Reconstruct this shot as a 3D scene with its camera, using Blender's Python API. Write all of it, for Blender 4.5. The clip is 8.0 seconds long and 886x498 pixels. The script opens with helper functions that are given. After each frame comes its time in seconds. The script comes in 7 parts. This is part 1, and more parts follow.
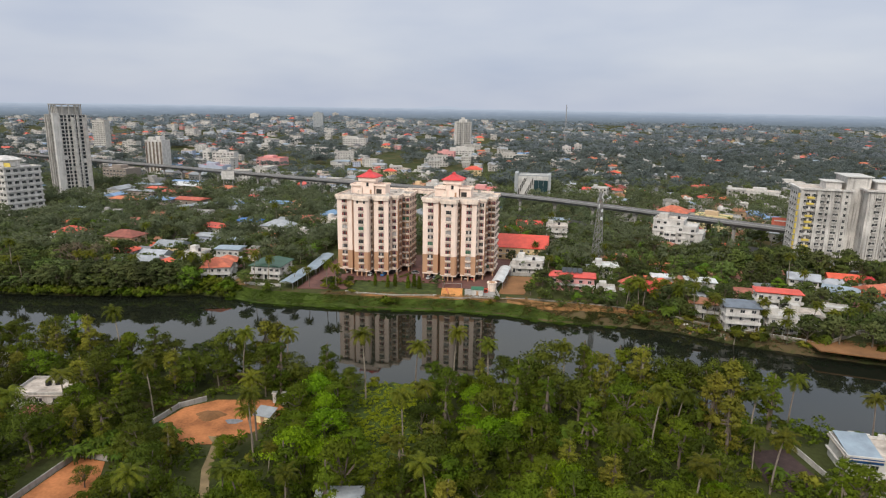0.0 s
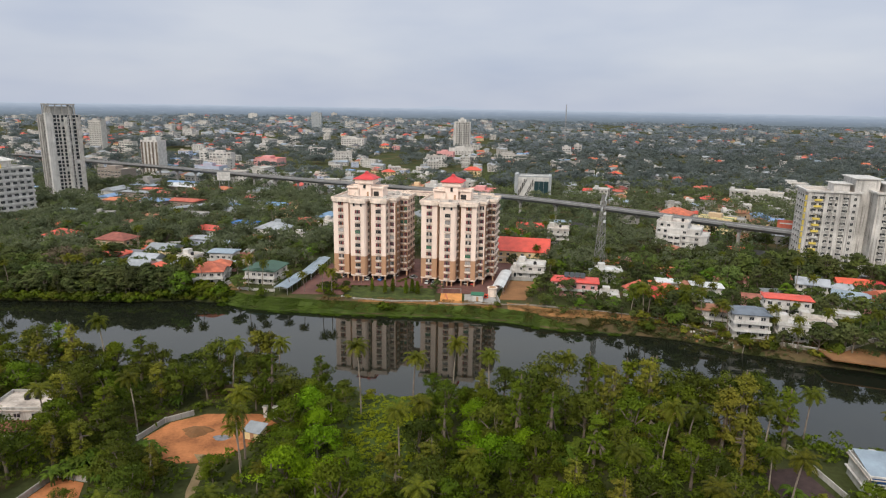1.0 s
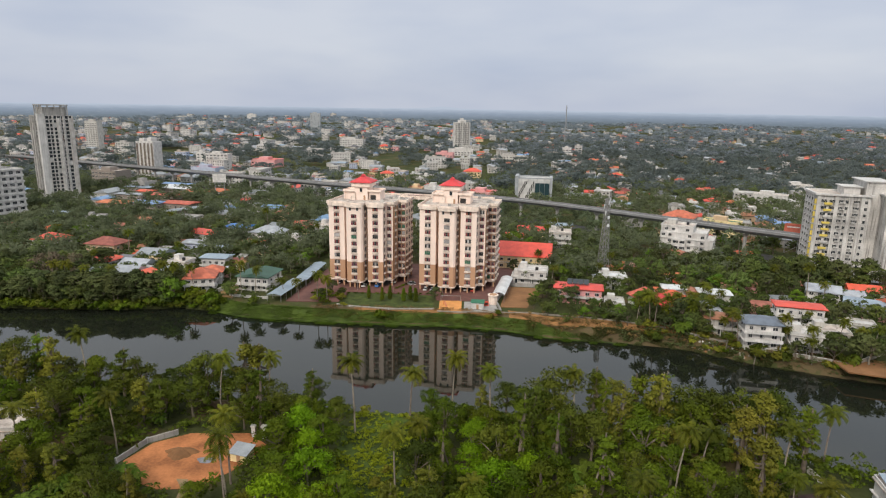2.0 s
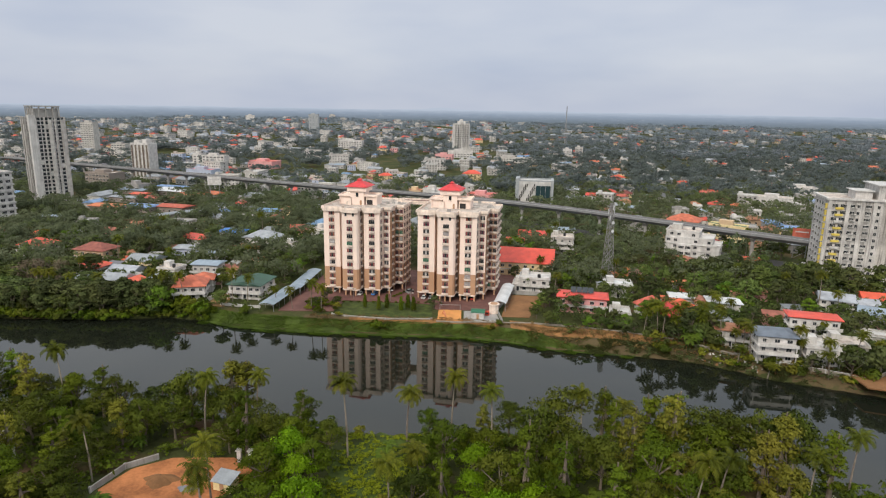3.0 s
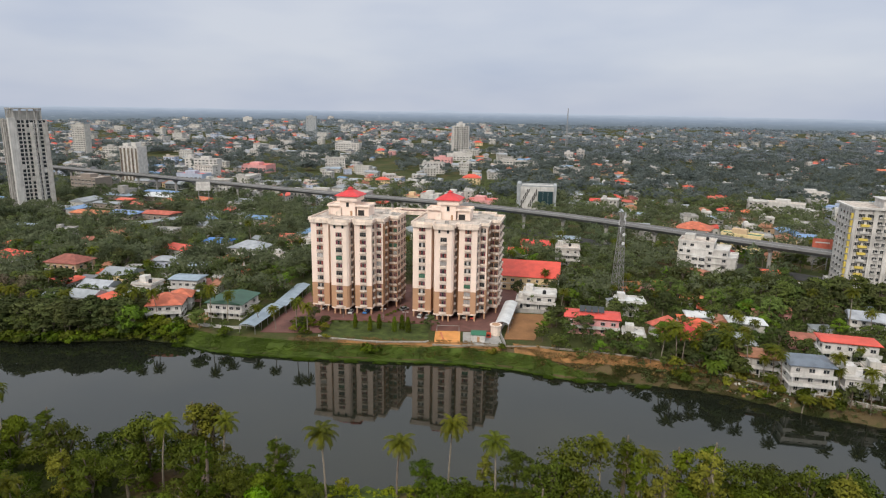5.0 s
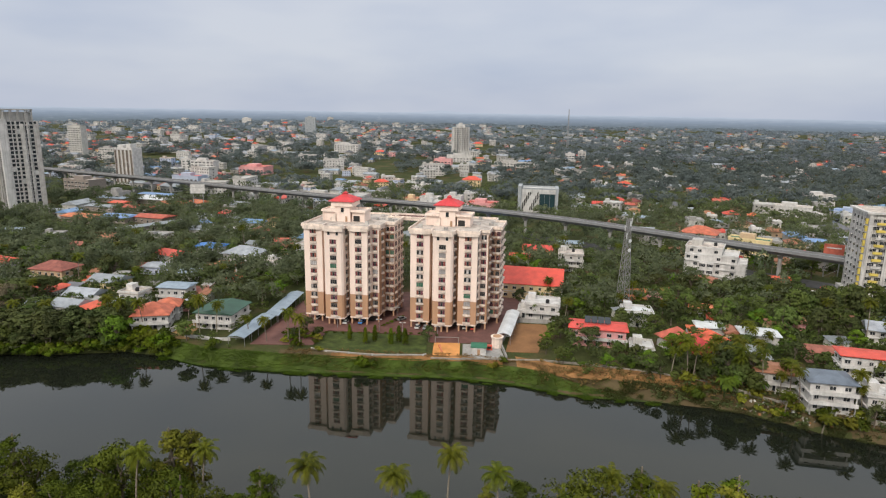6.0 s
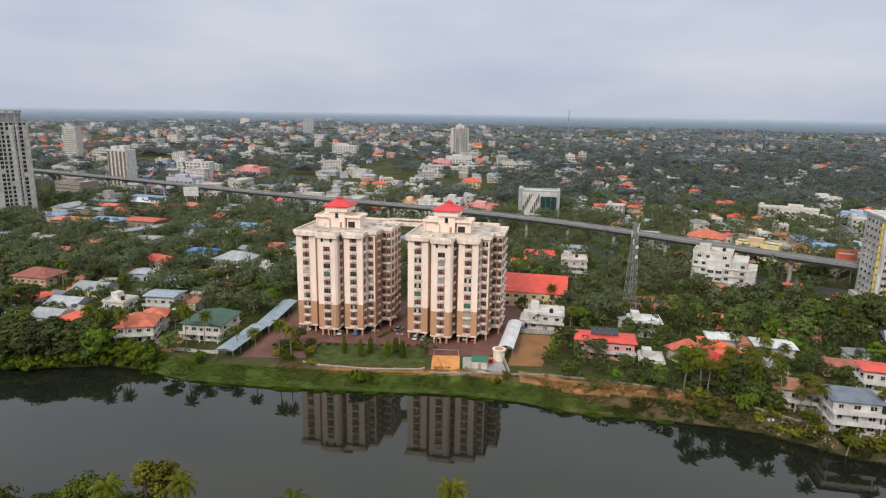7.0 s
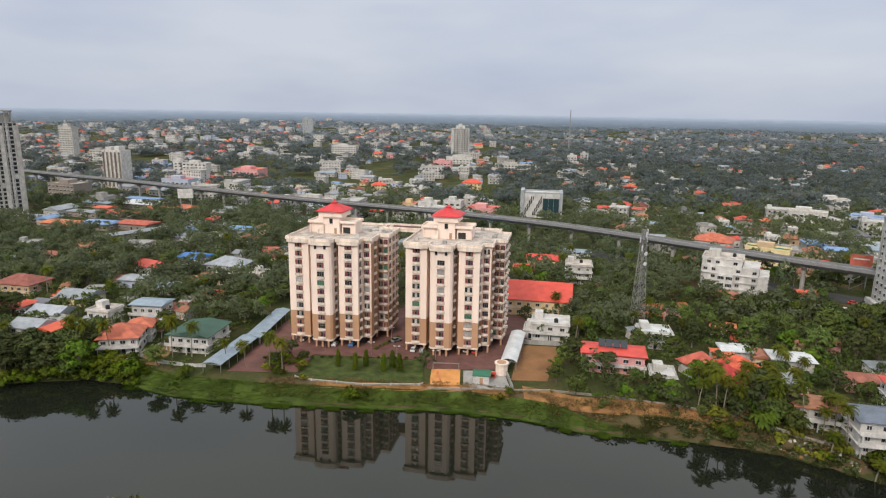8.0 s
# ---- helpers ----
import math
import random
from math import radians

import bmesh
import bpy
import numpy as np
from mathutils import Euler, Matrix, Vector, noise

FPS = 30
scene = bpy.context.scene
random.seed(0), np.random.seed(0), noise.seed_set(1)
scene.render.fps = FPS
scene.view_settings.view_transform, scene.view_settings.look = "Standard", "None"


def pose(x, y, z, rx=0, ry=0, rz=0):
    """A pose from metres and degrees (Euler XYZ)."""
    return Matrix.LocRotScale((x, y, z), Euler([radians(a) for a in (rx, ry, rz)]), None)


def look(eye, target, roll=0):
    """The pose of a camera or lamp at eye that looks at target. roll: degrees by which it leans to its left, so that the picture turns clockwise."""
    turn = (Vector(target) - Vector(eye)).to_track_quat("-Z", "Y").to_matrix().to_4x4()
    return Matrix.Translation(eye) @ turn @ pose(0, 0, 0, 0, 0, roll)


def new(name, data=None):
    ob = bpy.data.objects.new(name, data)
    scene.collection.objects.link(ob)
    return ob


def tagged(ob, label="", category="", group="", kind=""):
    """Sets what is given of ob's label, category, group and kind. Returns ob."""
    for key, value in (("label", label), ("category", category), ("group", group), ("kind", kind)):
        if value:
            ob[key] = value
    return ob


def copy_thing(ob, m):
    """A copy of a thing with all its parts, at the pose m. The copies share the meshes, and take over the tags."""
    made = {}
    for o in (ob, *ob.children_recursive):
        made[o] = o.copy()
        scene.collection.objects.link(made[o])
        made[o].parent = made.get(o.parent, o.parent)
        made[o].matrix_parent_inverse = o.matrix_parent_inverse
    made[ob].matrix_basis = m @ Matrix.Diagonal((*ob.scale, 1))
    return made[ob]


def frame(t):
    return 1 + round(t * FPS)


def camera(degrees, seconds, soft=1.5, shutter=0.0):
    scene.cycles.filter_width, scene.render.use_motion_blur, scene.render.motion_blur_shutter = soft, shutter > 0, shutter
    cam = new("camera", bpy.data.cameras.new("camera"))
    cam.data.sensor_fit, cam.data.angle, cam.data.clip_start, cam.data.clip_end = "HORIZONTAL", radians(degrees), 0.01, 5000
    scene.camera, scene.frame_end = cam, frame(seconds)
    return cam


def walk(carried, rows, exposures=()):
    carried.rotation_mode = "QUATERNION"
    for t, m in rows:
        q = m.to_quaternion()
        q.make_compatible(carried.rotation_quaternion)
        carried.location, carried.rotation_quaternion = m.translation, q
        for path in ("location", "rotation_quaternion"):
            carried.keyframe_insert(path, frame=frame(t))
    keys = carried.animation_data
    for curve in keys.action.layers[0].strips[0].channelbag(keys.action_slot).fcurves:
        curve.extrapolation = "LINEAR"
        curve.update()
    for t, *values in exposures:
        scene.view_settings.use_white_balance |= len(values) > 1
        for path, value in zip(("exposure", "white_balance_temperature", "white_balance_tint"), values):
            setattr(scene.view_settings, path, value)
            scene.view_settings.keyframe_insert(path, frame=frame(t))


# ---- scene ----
cam = camera(71.0, 8.0, 1.2)
PATH = [
    (0, (0.862, -280.482, 78.874), (0.784, -278.533, 78.429), 0.9),
    (0.5, (0.71, -276.663, 78.92), (0.633, -274.714, 78.475), 0.95),
    (1, (0.572, -272.629, 79.001), (0.497, -270.681, 78.556), 0.93),
    (1.5, (0.508, -268.215, 79.126), (0.434, -266.266, 78.681), 0.92),
    (3, (0.219, -253.574, 79.636), (0.147, -251.625, 79.195), 0.93),
    (3.5, (0.132, -248.367, 79.801), (0.062, -246.417, 79.361), 0.93),
    (4, (0.142, -243.004, 79.917), (0.071, -241.054, 79.478), 0.94),
    (4.5, (0.098, -237.551, 79.996), (0.028, -235.6, 79.559), 0.95),
    (6, (0.217, -221.469, 80.337), (0.146, -219.518, 79.904), 0.95),
    (6.5, (0.055, -216.045, 80.382), (-0.015, -214.093, 79.951), 0.94),
    (7, (-0.221, -210.536, 80.432), (-0.289, -208.584, 80.001), 0.95),
    (7.5, (-0.339, -204.983, 80.489), (-0.407, -203.031, 80.058), 0.95),
    (8, (-0.293, -199.387, 80.567), (-0.363, -197.436, 80.136), 0.93),
]
walk(cam, [(t, look(eye, target, roll)) for t, eye, target, roll in PATH], [(0, 0.0), (8, 0.0)])

# ---- daylight: overcast sky with a soft, low sun behind the camera ----
world = bpy.data.worlds.new("overcast")
scene.world = world
world.use_nodes = True
wn, wl = world.node_tree.nodes, world.node_tree.links
wn.clear()
w_out = wn.new("ShaderNodeOutputWorld")
w_bg = wn.new("ShaderNodeBackground")
w_bg.inputs["Strength"].default_value = 1.0
sky = wn.new("ShaderNodeTexSky")
sky.sky_type = "NISHITA"
sky.sun_disc = False
sky.sun_elevation, sky.sun_rotation = radians(38), radians(205)
sky.air_density, sky.dust_density = 1.0, 2.0
sky_dim = wn.new("ShaderNodeMix")
sky_dim.data_type, sky_dim.blend_type = "RGBA", "MULTIPLY"
sky_dim.inputs[0].default_value = 1.0
sky_dim.inputs[7].default_value = (0.09, 0.09, 0.09, 1)
wl.new(sky.outputs[0], sky_dim.inputs[6])
w_tc = wn.new("ShaderNodeTexCoord")
w_map = wn.new("ShaderNodeMapping")
w_map.inputs["Scale"].default_value = (1.6, 1.6, 6.0)
w_noise = wn.new("ShaderNodeTexNoise")
w_noise.inputs["Scale"].default_value, w_noise.inputs["Detail"].default_value, w_noise.inputs["Roughness"].default_value = 1.3, 4.0, 0.5
w_ramp = wn.new("ShaderNodeValToRGB")
w_ramp.color_ramp.elements[0].position, w_ramp.color_ramp.elements[0].color = 0.3, (0.485, 0.545, 0.69, 1)
w_ramp.color_ramp.elements[1].position, w_ramp.color_ramp.elements[1].color = 0.62, (0.655, 0.69, 0.775, 1)
w_mix = wn.new("ShaderNodeMix")
w_mix.data_type = "RGBA"
w_mix.inputs[0].default_value = 0.88
wl.new(w_tc.outputs["Generated"], w_map.inputs[0])
wl.new(w_map.outputs[0], w_noise.inputs["Vector"])
wl.new(w_noise.outputs["Fac"], w_ramp.inputs[0])
wl.new(sky_dim.outputs[2], w_mix.inputs[6])
wl.new(w_ramp.outputs[0], w_mix.inputs[7])
# an overcast sky is brighter overhead than at the horizon
w_sep = wn.new("ShaderNodeSeparateXYZ")
w_lift = wn.new("ShaderNodeMapRange")
w_lift.inputs["From Min"].default_value, w_lift.inputs["From Max"].default_value = 0.17, 0.58
w_lift.inputs["To Min"].default_value, w_lift.inputs["To Max"].default_value = 0.0, 1.0
w_zen = wn.new("ShaderNodeMix")
w_zen.data_type = "RGBA"
w_zen.inputs[6].default_value, w_zen.inputs[7].default_value = (1, 1, 1, 1), (2.08, 1.99, 1.74, 1)
wl.new(w_lift.outputs[0], w_zen.inputs[0])
w_mul = wn.new("ShaderNodeMix")
w_mul.data_type, w_mul.blend_type = "RGBA", "MULTIPLY"
w_mul.inputs[0].default_value = 1.0
wl.new(w_tc.outputs["Generated"], w_sep.inputs[0])
wl.new(w_sep.outputs["Z"], w_lift.inputs[0])
wl.new(w_mix.outputs[2], w_mul.inputs[6])
wl.new(w_zen.outputs[2], w_mul.inputs[7])
wl.new(w_mul.outputs[2], w_bg.inputs["Color"])
wl.new(w_bg.outputs[0], w_out.inputs["Surface"])

sun_data = bpy.data.lights.new("sun", "SUN")
sun_data.energy, sun_data.angle, sun_data.color = 2.15, radians(16), (1.0, 0.91, 0.80)
sun = new("sun", sun_data)
sun.matrix_world = look((-90, -200, 170), (0, 0, 0))


# ---- materials ----
def mat(name, colour, rough=0.8, vary=0.25, scale=0.6, fine=6.0, bump=0.0, streak=0.0, metal=0.0, hue=0.0, island=0.0, dirt=(0.12, 0.1, 0.08), spec=0.3):
    """A surface: base colour with broad stains, fine grain, rain streaks that run down it and a difference from object to object."""
    m = bpy.data.materials.new(name)
    m.use_nodes = True
    n, l = m.node_tree.nodes, m.node_tree.links
    b = n["Principled BSDF"]
    b.inputs["Roughness"].default_value, b.inputs["Metallic"].default_value = rough, metal
    b.inputs["Specular IOR Level"].default_value = spec
    geo = n.new("ShaderNodeNewGeometry")
    broad = n.new("ShaderNodeTexNoise")
    broad.inputs["Scale"].default_value, broad.inputs["Detail"].default_value = scale, 3.0
    grain = n.new("ShaderNodeTexNoise")
    grain.inputs["Scale"].default_value, grain.inputs["Detail"].default_value = fine, 2.0
    l.new(geo.outputs["Position"], broad.inputs["Vector"])
    l.new(geo.outputs["Position"], grain.inputs["Vector"])
    add = n.new("ShaderNodeMath")
    add.operation = "MULTIPLY_ADD"
    add.inputs[1].default_value = 0.4
    l.new(grain.outputs["Fac"], add.inputs[0])
    l.new(broad.outputs["Fac"], add.inputs[2])
    span = n.new("ShaderNodeMapRange")
    span.inputs["From Min"].default_value, span.inputs["From Max"].default_value = 0.45, 0.95
    span.inputs["To Min"].default_value, span.inputs["To Max"].default_value = 1 - vary, 1 + vary * 0.6
    l.new(add.outputs[0], span.inputs[0])
    last = span.outputs[0]
    if hue or island:
        info = n.new("ShaderNodeObjectInfo")
        src = geo.outputs["Random Per Island"] if island else info.outputs["Random"]
        rr = n.new("ShaderNodeMapRange")
        amount = island or hue
        rr.inputs["To Min"].default_value, rr.inputs["To Max"].default_value = 1 - amount, 1 + amount
        l.new(src, rr.inputs[0])
        mul = n.new("ShaderNodeMath")
        mul.operation = "MULTIPLY"
        l.new(last, mul.inputs[0])
        l.new(rr.outputs[0], mul.inputs[1])
        last = mul.outputs[0]
    tone = n.new("ShaderNodeMix")
    tone.data_type, tone.blend_type = "RGBA", "MULTIPLY"
    tone.inputs[0].default_value = 1.0
    tone.inputs[6].default_value = (*colour, 1)
    l.new(last, tone.inputs[7])
    out = tone.outputs[2]
    if hue:
        hs = n.new("ShaderNodeHueSaturation")
        hr = n.new("ShaderNodeMapRange")
        hr.inputs["To Min"].default_value, hr.inputs["To Max"].default_value = 0.5 - hue * 0.10, 0.5 + hue * 0.10
        l.new(info.outputs["Random"], hr.inputs[0])
        l.new(hr.outputs[0], hs.inputs["Hue"])
        l.new(out, hs.inputs["Color"])
        out = hs.outputs[0]
    if streak:
        sm = n.new("ShaderNodeMapping")
        sm.inputs["Scale"].default_value = (1.3, 1.3, 0.07)
        sn = n.new("ShaderNodeTexNoise")
        sn.inputs["Scale"].default_value, sn.inputs["Detail"].default_value = 1.0, 4.0
        l.new(geo.outputs["Position"], sm.inputs[0])
        l.new(sm.outputs[0], sn.inputs["Vector"])
        sr = n.new("ShaderNodeMapRange")
        sr.inputs["From Min"].default_value, sr.inputs["From Max"].default_value = 0.5, 0.75
        sr.inputs["To Max"].default_value = streak
        l.new(sn.outputs["Fac"], sr.inputs[0])
        mx = n.new("ShaderNodeMix")
        mx.data_type = "RGBA"
        mx.inputs[7].default_value = (*dirt, 1)
        l.new(sr.outputs[0], mx.inputs[0])
        l.new(out, mx.inputs[6])
        out = mx.outputs[2]
    l.new(out, b.inputs["Base Color"])
    if bump:
        bp = n.new("ShaderNodeBump")
        bp.inputs["Strength"].default_value, bp.inputs["Distance"].default_value = bump, 0.1
        l.new(grain.outputs["Fac"], bp.inputs["Height"])
        l.new(bp.outputs[0], b.inputs["Normal"])
    return m


def leaf_mat(name, dark, light, vary=0.35, through_light=0.32, hue=0.3, each=0.55, patch_size=0.16):
    """Foliage: every leaf or frond has its own shade, every tree its own hue, and light passes through."""
    m = bpy.data.materials.new(name)
    m.use_nodes = True
    n, l = m.node_tree.nodes, m.node_tree.links
    b = n["Principled BSDF"]
    b.inputs["Roughness"].default_value, b.inputs["Specular IOR Level"].default_value = 0.6, 0.10
    geo, info = n.new("ShaderNodeNewGeometry"), n.new("ShaderNodeObjectInfo")
    mix = n.new("ShaderNodeMix")
    mix.data_type = "RGBA"
    mix.inputs[6].default_value, mix.inputs[7].default_value = (*dark, 1), (*light, 1)
    noise_t = n.new("ShaderNodeTexNoise")
    noise_t.inputs["Scale"].default_value, noise_t.inputs["Detail"].default_value = patch_size, 3.0
    l.new(geo.outputs["Position"], noise_t.inputs["Vector"])
    nr = n.new("ShaderNodeMapRange")
    nr.inputs["From Min"].default_value, nr.inputs["From Max"].default_value = 0.3, 0.7
    l.new(noise_t.outputs["Fac"], nr.inputs[0])
    avg = n.new("ShaderNodeMath")
    avg.operation = "MULTIPLY_ADD"
    avg.inputs[1].default_value = each
    half = n.new("ShaderNodeMath")
    half.operation = "MULTIPLY"
    half.inputs[1].default_value = 1 - each
    l.new(geo.outputs["Random Per Island"], avg.inputs[0])
    l.new(nr.outputs[0], half.inputs[0])
    l.new(half.outputs[0], avg.inputs[2])
    l.new(avg.outputs[0], mix.inputs[0])
    hs = n.new("ShaderNodeHueSaturation")
    hr, vr = n.new("ShaderNodeMapRange"), n.new("ShaderNodeMapRange")
    hr.inputs["To Min"].default_value, hr.inputs["To Max"].default_value = 0.5 - 0.06 * hue, 0.5 + 0.06 * hue
    vr.inputs["To Min"].default_value, vr.inputs["To Max"].default_value = 1 - vary, 1 + vary
    swap = n.new("ShaderNodeMath")
    swap.operation = "FRACT"
    sc = n.new("ShaderNodeMath")
    sc.operation = "MULTIPLY"
    sc.inputs[1].default_value = 7.31
    l.new(info.outputs["Random"], sc.inputs[0])
    l.new(sc.outputs[0], swap.inputs[0])
    l.new(info.outputs["Random"], hr.inputs[0])
    l.new(swap.outputs[0], vr.inputs[0])
    l.new(hr.outputs[0], hs.inputs["Hue"])
    l.new(vr.outputs[0], hs.inputs["Value"])
    l.new(mix.outputs[2], hs.inputs["Color"])
    l.new(hs.outputs[0], b.inputs["Base Color"])
    tr = n.new("ShaderNodeBsdfTranslucent")
    l.new(hs.outputs[0], tr.inputs["Color"])
    ms = n.new("ShaderNodeMixShader")
    ms.inputs[0].default_value = through_light
    l.new(b.outputs[0], ms.inputs[1])
    l.new(tr.outputs[0], ms.inputs[2])
    l.new(ms.outputs[0], n["Material Output"].inputs["Surface"])
    return m


M = {
    "cream": mat("cream_paint", (0.86, 0.70, 0.605), 0.75, 0.10, 0.15, 3.0, streak=0.16, dirt=(0.4, 0.3, 0.22)),
    "cornice": mat("cornice_paint", (0.78, 0.655, 0.56), 0.75, 0.25, 0.5, 3.0, streak=0.45, dirt=(0.3, 0.24, 0.2)),
    "tan": mat("tan_paint", (0.47, 0.275, 0.165), 0.75, 0.12, 0.15, 3.0, streak=0.2, dirt=(0.3, 0.18, 0.1)),
    "recess": mat("recess_brown", (0.42, 0.25, 0.145), 0.8, 0.15, 0.2, 3.0, streak=0.2),
    "white": mat("white_paint", (0.57, 0.55, 0.525), 0.7, 0.32, 0.35, 2.5, streak=0.45, dirt=(0.32, 0.3, 0.27)),
    "offwhite": mat("weathered_white", (0.46, 0.44, 0.41), 0.8, 0.3, 0.3, 3.0, streak=0.7, dirt=(0.2, 0.19, 0.17), hue=0.12),
    "stained": mat("rain_stained_white", (0.54, 0.52, 0.49), 0.8, 0.4, 0.12, 1.5, streak=1.0, dirt=(0.13, 0.12, 0.11)),
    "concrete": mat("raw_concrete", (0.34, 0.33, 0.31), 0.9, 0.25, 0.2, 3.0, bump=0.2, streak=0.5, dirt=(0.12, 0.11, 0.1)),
    "concrete_light": mat("pale_concrete", (0.52, 0.51, 0.49), 0.9, 0.25, 0.2, 3.0, streak=0.45, dirt=(0.2, 0.19, 0.18)),
    # rain streaks, plus the high-rise's shaded face put into a darker grey
    "grimy_shaded": mat("rain_streaked_shaded_concrete", (0.36, 0.35, 0.335), 0.9, 0.45, 0.12, 1.2, streak=1.0, dirt=(0.10, 0.095, 0.09)),
    "deck": mat("grey_deck", (0.21, 0.21, 0.212), 0.9, 0.2, 0.2, 2.0),
    "roof_slab": mat("roof_screed", (0.50, 0.435, 0.38), 0.9, 0.55, 0.3, 1.4, bump=0.1),
    "red": mat("red_sheet_roof", (0.60, 0.085, 0.05), 0.45, 0.22, 0.35, 3.0, hue=0.06),
    "crimson": mat("crimson_roof_paint", (0.60, 0.055, 0.06), 0.6, 0.25, 0.5, 3.0, streak=0.15, dirt=(0.25, 0.04, 0.04)),
    "redtile": mat("red_clay_tile", (0.56, 0.10, 0.06), 0.75, 0.35, 0.5, 5.0, bump=0.4, hue=0.15, dirt=(0.1, 0.06, 0.04), streak=0.2),
    "orange": mat("orange_clay_tile", (0.50, 0.15, 0.085), 0.75, 0.35, 0.5, 5.0, bump=0.4, hue=0.12),
    "brown": mat("brown_clay_tile", (0.30, 0.12, 0.08), 0.8, 0.4, 0.5, 5.0, bump=0.4, hue=0.2),
    "green": mat("green_sheet_roof", (0.032, 0.085, 0.055), 0.5, 0.25, 0.4, 3.0),
    "blue": mat("blue_sheet_roof", (0.05, 0.19, 0.45), 0.45, 0.25, 0.4, 3.0, hue=0.1),
    "paleblue": mat("faded_blue_sheet_roof", (0.17, 0.28, 0.45), 0.5, 0.25, 0.4, 3.0, hue=0.1),
    "greymetal": mat("grey_sheet_roof", (0.30, 0.32, 0.34), 0.5, 0.3, 0.4, 3.0, metal=0.1, hue=0.25),
    "bluegrey": mat("blue_grey_sheet_roof", (0.26, 0.32, 0.38), 0.45, 0.22, 0.4, 3.0, metal=0.1),
    "whitemetal": mat("white_sheet_roof", (0.56, 0.57, 0.57), 0.5, 0.22, 0.4, 3.0),
    "slate": mat("slate_blue_sheet_roof", (0.13, 0.155, 0.19), 0.5, 0.3, 0.4, 3.0),
    "darkroof": mat("dark_roof", (0.12, 0.12, 0.13), 0.7, 0.35, 0.4, 3.0, hue=0.3),
    "pink": mat("pink_paint", (0.66, 0.33, 0.32), 0.75, 0.15, 0.3, 3.0, streak=0.2),
    "yellow": mat("yellow_paint", (0.62, 0.48, 0.11), 0.7, 0.15, 0.3, 3.0),
    "ochre": mat("ochre_paint", (0.66, 0.50, 0.30), 0.75, 0.18, 0.3, 3.0, streak=0.2, hue=0.2),
    "lilac": mat("pale_blue_paint", (0.42, 0.47, 0.58), 0.75, 0.15, 0.3, 3.0, streak=0.2, hue=0.2),
    "curtain_green": mat("green_blind", (0.04, 0.15, 0.09), 0.7, 0.2, 1.0, 5.0),
    "curtain_red": mat("maroon_curtain", (0.22, 0.05, 0.06), 0.8, 0.3, 1.0, 5.0, hue=0.4),
    "curtain_pale": mat("pale_curtain", (0.45, 0.43, 0.42), 0.8, 0.3, 1.0, 5.0, hue=0.3),
    "window_frame": mat("brown_window_frame", (0.26, 0.22, 0.19), 0.6, 0.2, 1.0, 5.0),
    # near-black base colour stands in for the shade inside openings
    "dark": mat("dark_interior", (0.03, 0.028, 0.026), 0.5, 0.2, 1.0, 4.0),
    "steel": mat("galvanised_steel", (0.36, 0.36, 0.36), 0.5, 0.25, 0.5, 3.0, metal=0.6),
    "darksteel": mat("weathered_steel", (0.30, 0.295, 0.285), 0.6, 0.25, 0.5, 3.0, metal=0.4),
    "black": mat("black_plastic", (0.02, 0.02, 0.022), 0.5, 0.2, 1.0, 4.0),
    "paver": mat("red_paver", (0.150, 0.072, 0.060), 0.85, 0.35, 0.25, 2.5, bump=0.2, streak=0.0),
    "asphalt": mat("asphalt", (0.055, 0.055, 0.056), 0.9, 0.3, 0.3, 4.0),
    "laterite": mat("orange_laterite", (0.40, 0.155, 0.06), 0.95, 0.5, 0.16, 1.5, bump=0.4),
    "sand": mat("orange_sand", (0.62, 0.28, 0.09), 0.95, 0.25, 0.3, 2.5, bump=0.3),
    "drygrass": mat("dry_earth", (0.088, 0.064, 0.03), 0.95, 0.5, 0.12, 1.5, bump=0.4),
    "dryplot": mat("dry_orange_earth", (0.23, 0.14, 0.055), 0.95, 0.5, 0.3, 2.0, bump=0.4),
    # puddle: blue-grey base colour in place of the sky's reflection
    "puddle_grey": mat("puddle_sky_grey", (0.20, 0.20, 0.215), 0.25, 0.4, 0.8, 4.0),
    "tilled": mat("dark_tilled_soil", (0.060, 0.038, 0.036), 0.95, 0.4, 0.4, 3.0, bump=0.5),
    "track": mat("pale_trodden_earth", (0.24, 0.175, 0.095), 0.95, 0.3, 0.4, 2.5, bump=0.3),
    "bareearth": mat("brown_earth", (0.23, 0.115, 0.05), 0.95, 0.35, 0.12, 1.5, bump=0.4),
    "bankearth": mat("orange_brown_earth", (0.27, 0.135, 0.05), 0.95, 0.6, 0.22, 1.8, bump=0.4),
    "lawn": mat("mown_grass", (0.055, 0.075, 0.016), 0.95, 0.65, 0.35, 3.0, bump=0.4),
    "bankgrass": mat("bank_grass", (0.050, 0.075, 0.010), 0.95, 0.7, 0.22, 2.5, bump=0.4),
    "bark": mat("grey_bark", (0.16, 0.13, 0.10), 0.95, 0.35, 1.0, 6.0, bump=0.3, hue=0.2),
    "palmbark": mat("palm_bark", (0.24, 0.20, 0.16), 0.95, 0.3, 1.0, 6.0, bump=0.3, hue=0.2),
    "stone": mat("rough_stone", (0.27, 0.24, 0.20), 0.95, 0.4, 0.6, 4.0, bump=0.5, island=0.3),
    "dryfrond": mat("dry_frond", (0.24, 0.15, 0.08), 0.9, 0.3, 0.5, 4.0, island=0.3),
    "leaf_dark": leaf_mat("dark_foliage", (0.036, 0.049, 0.006), (0.106, 0.130, 0.013)),
    "leaf_mid": leaf_mat("green_foliage", (0.040, 0.060, 0.004), (0.130, 0.176, 0.010)),
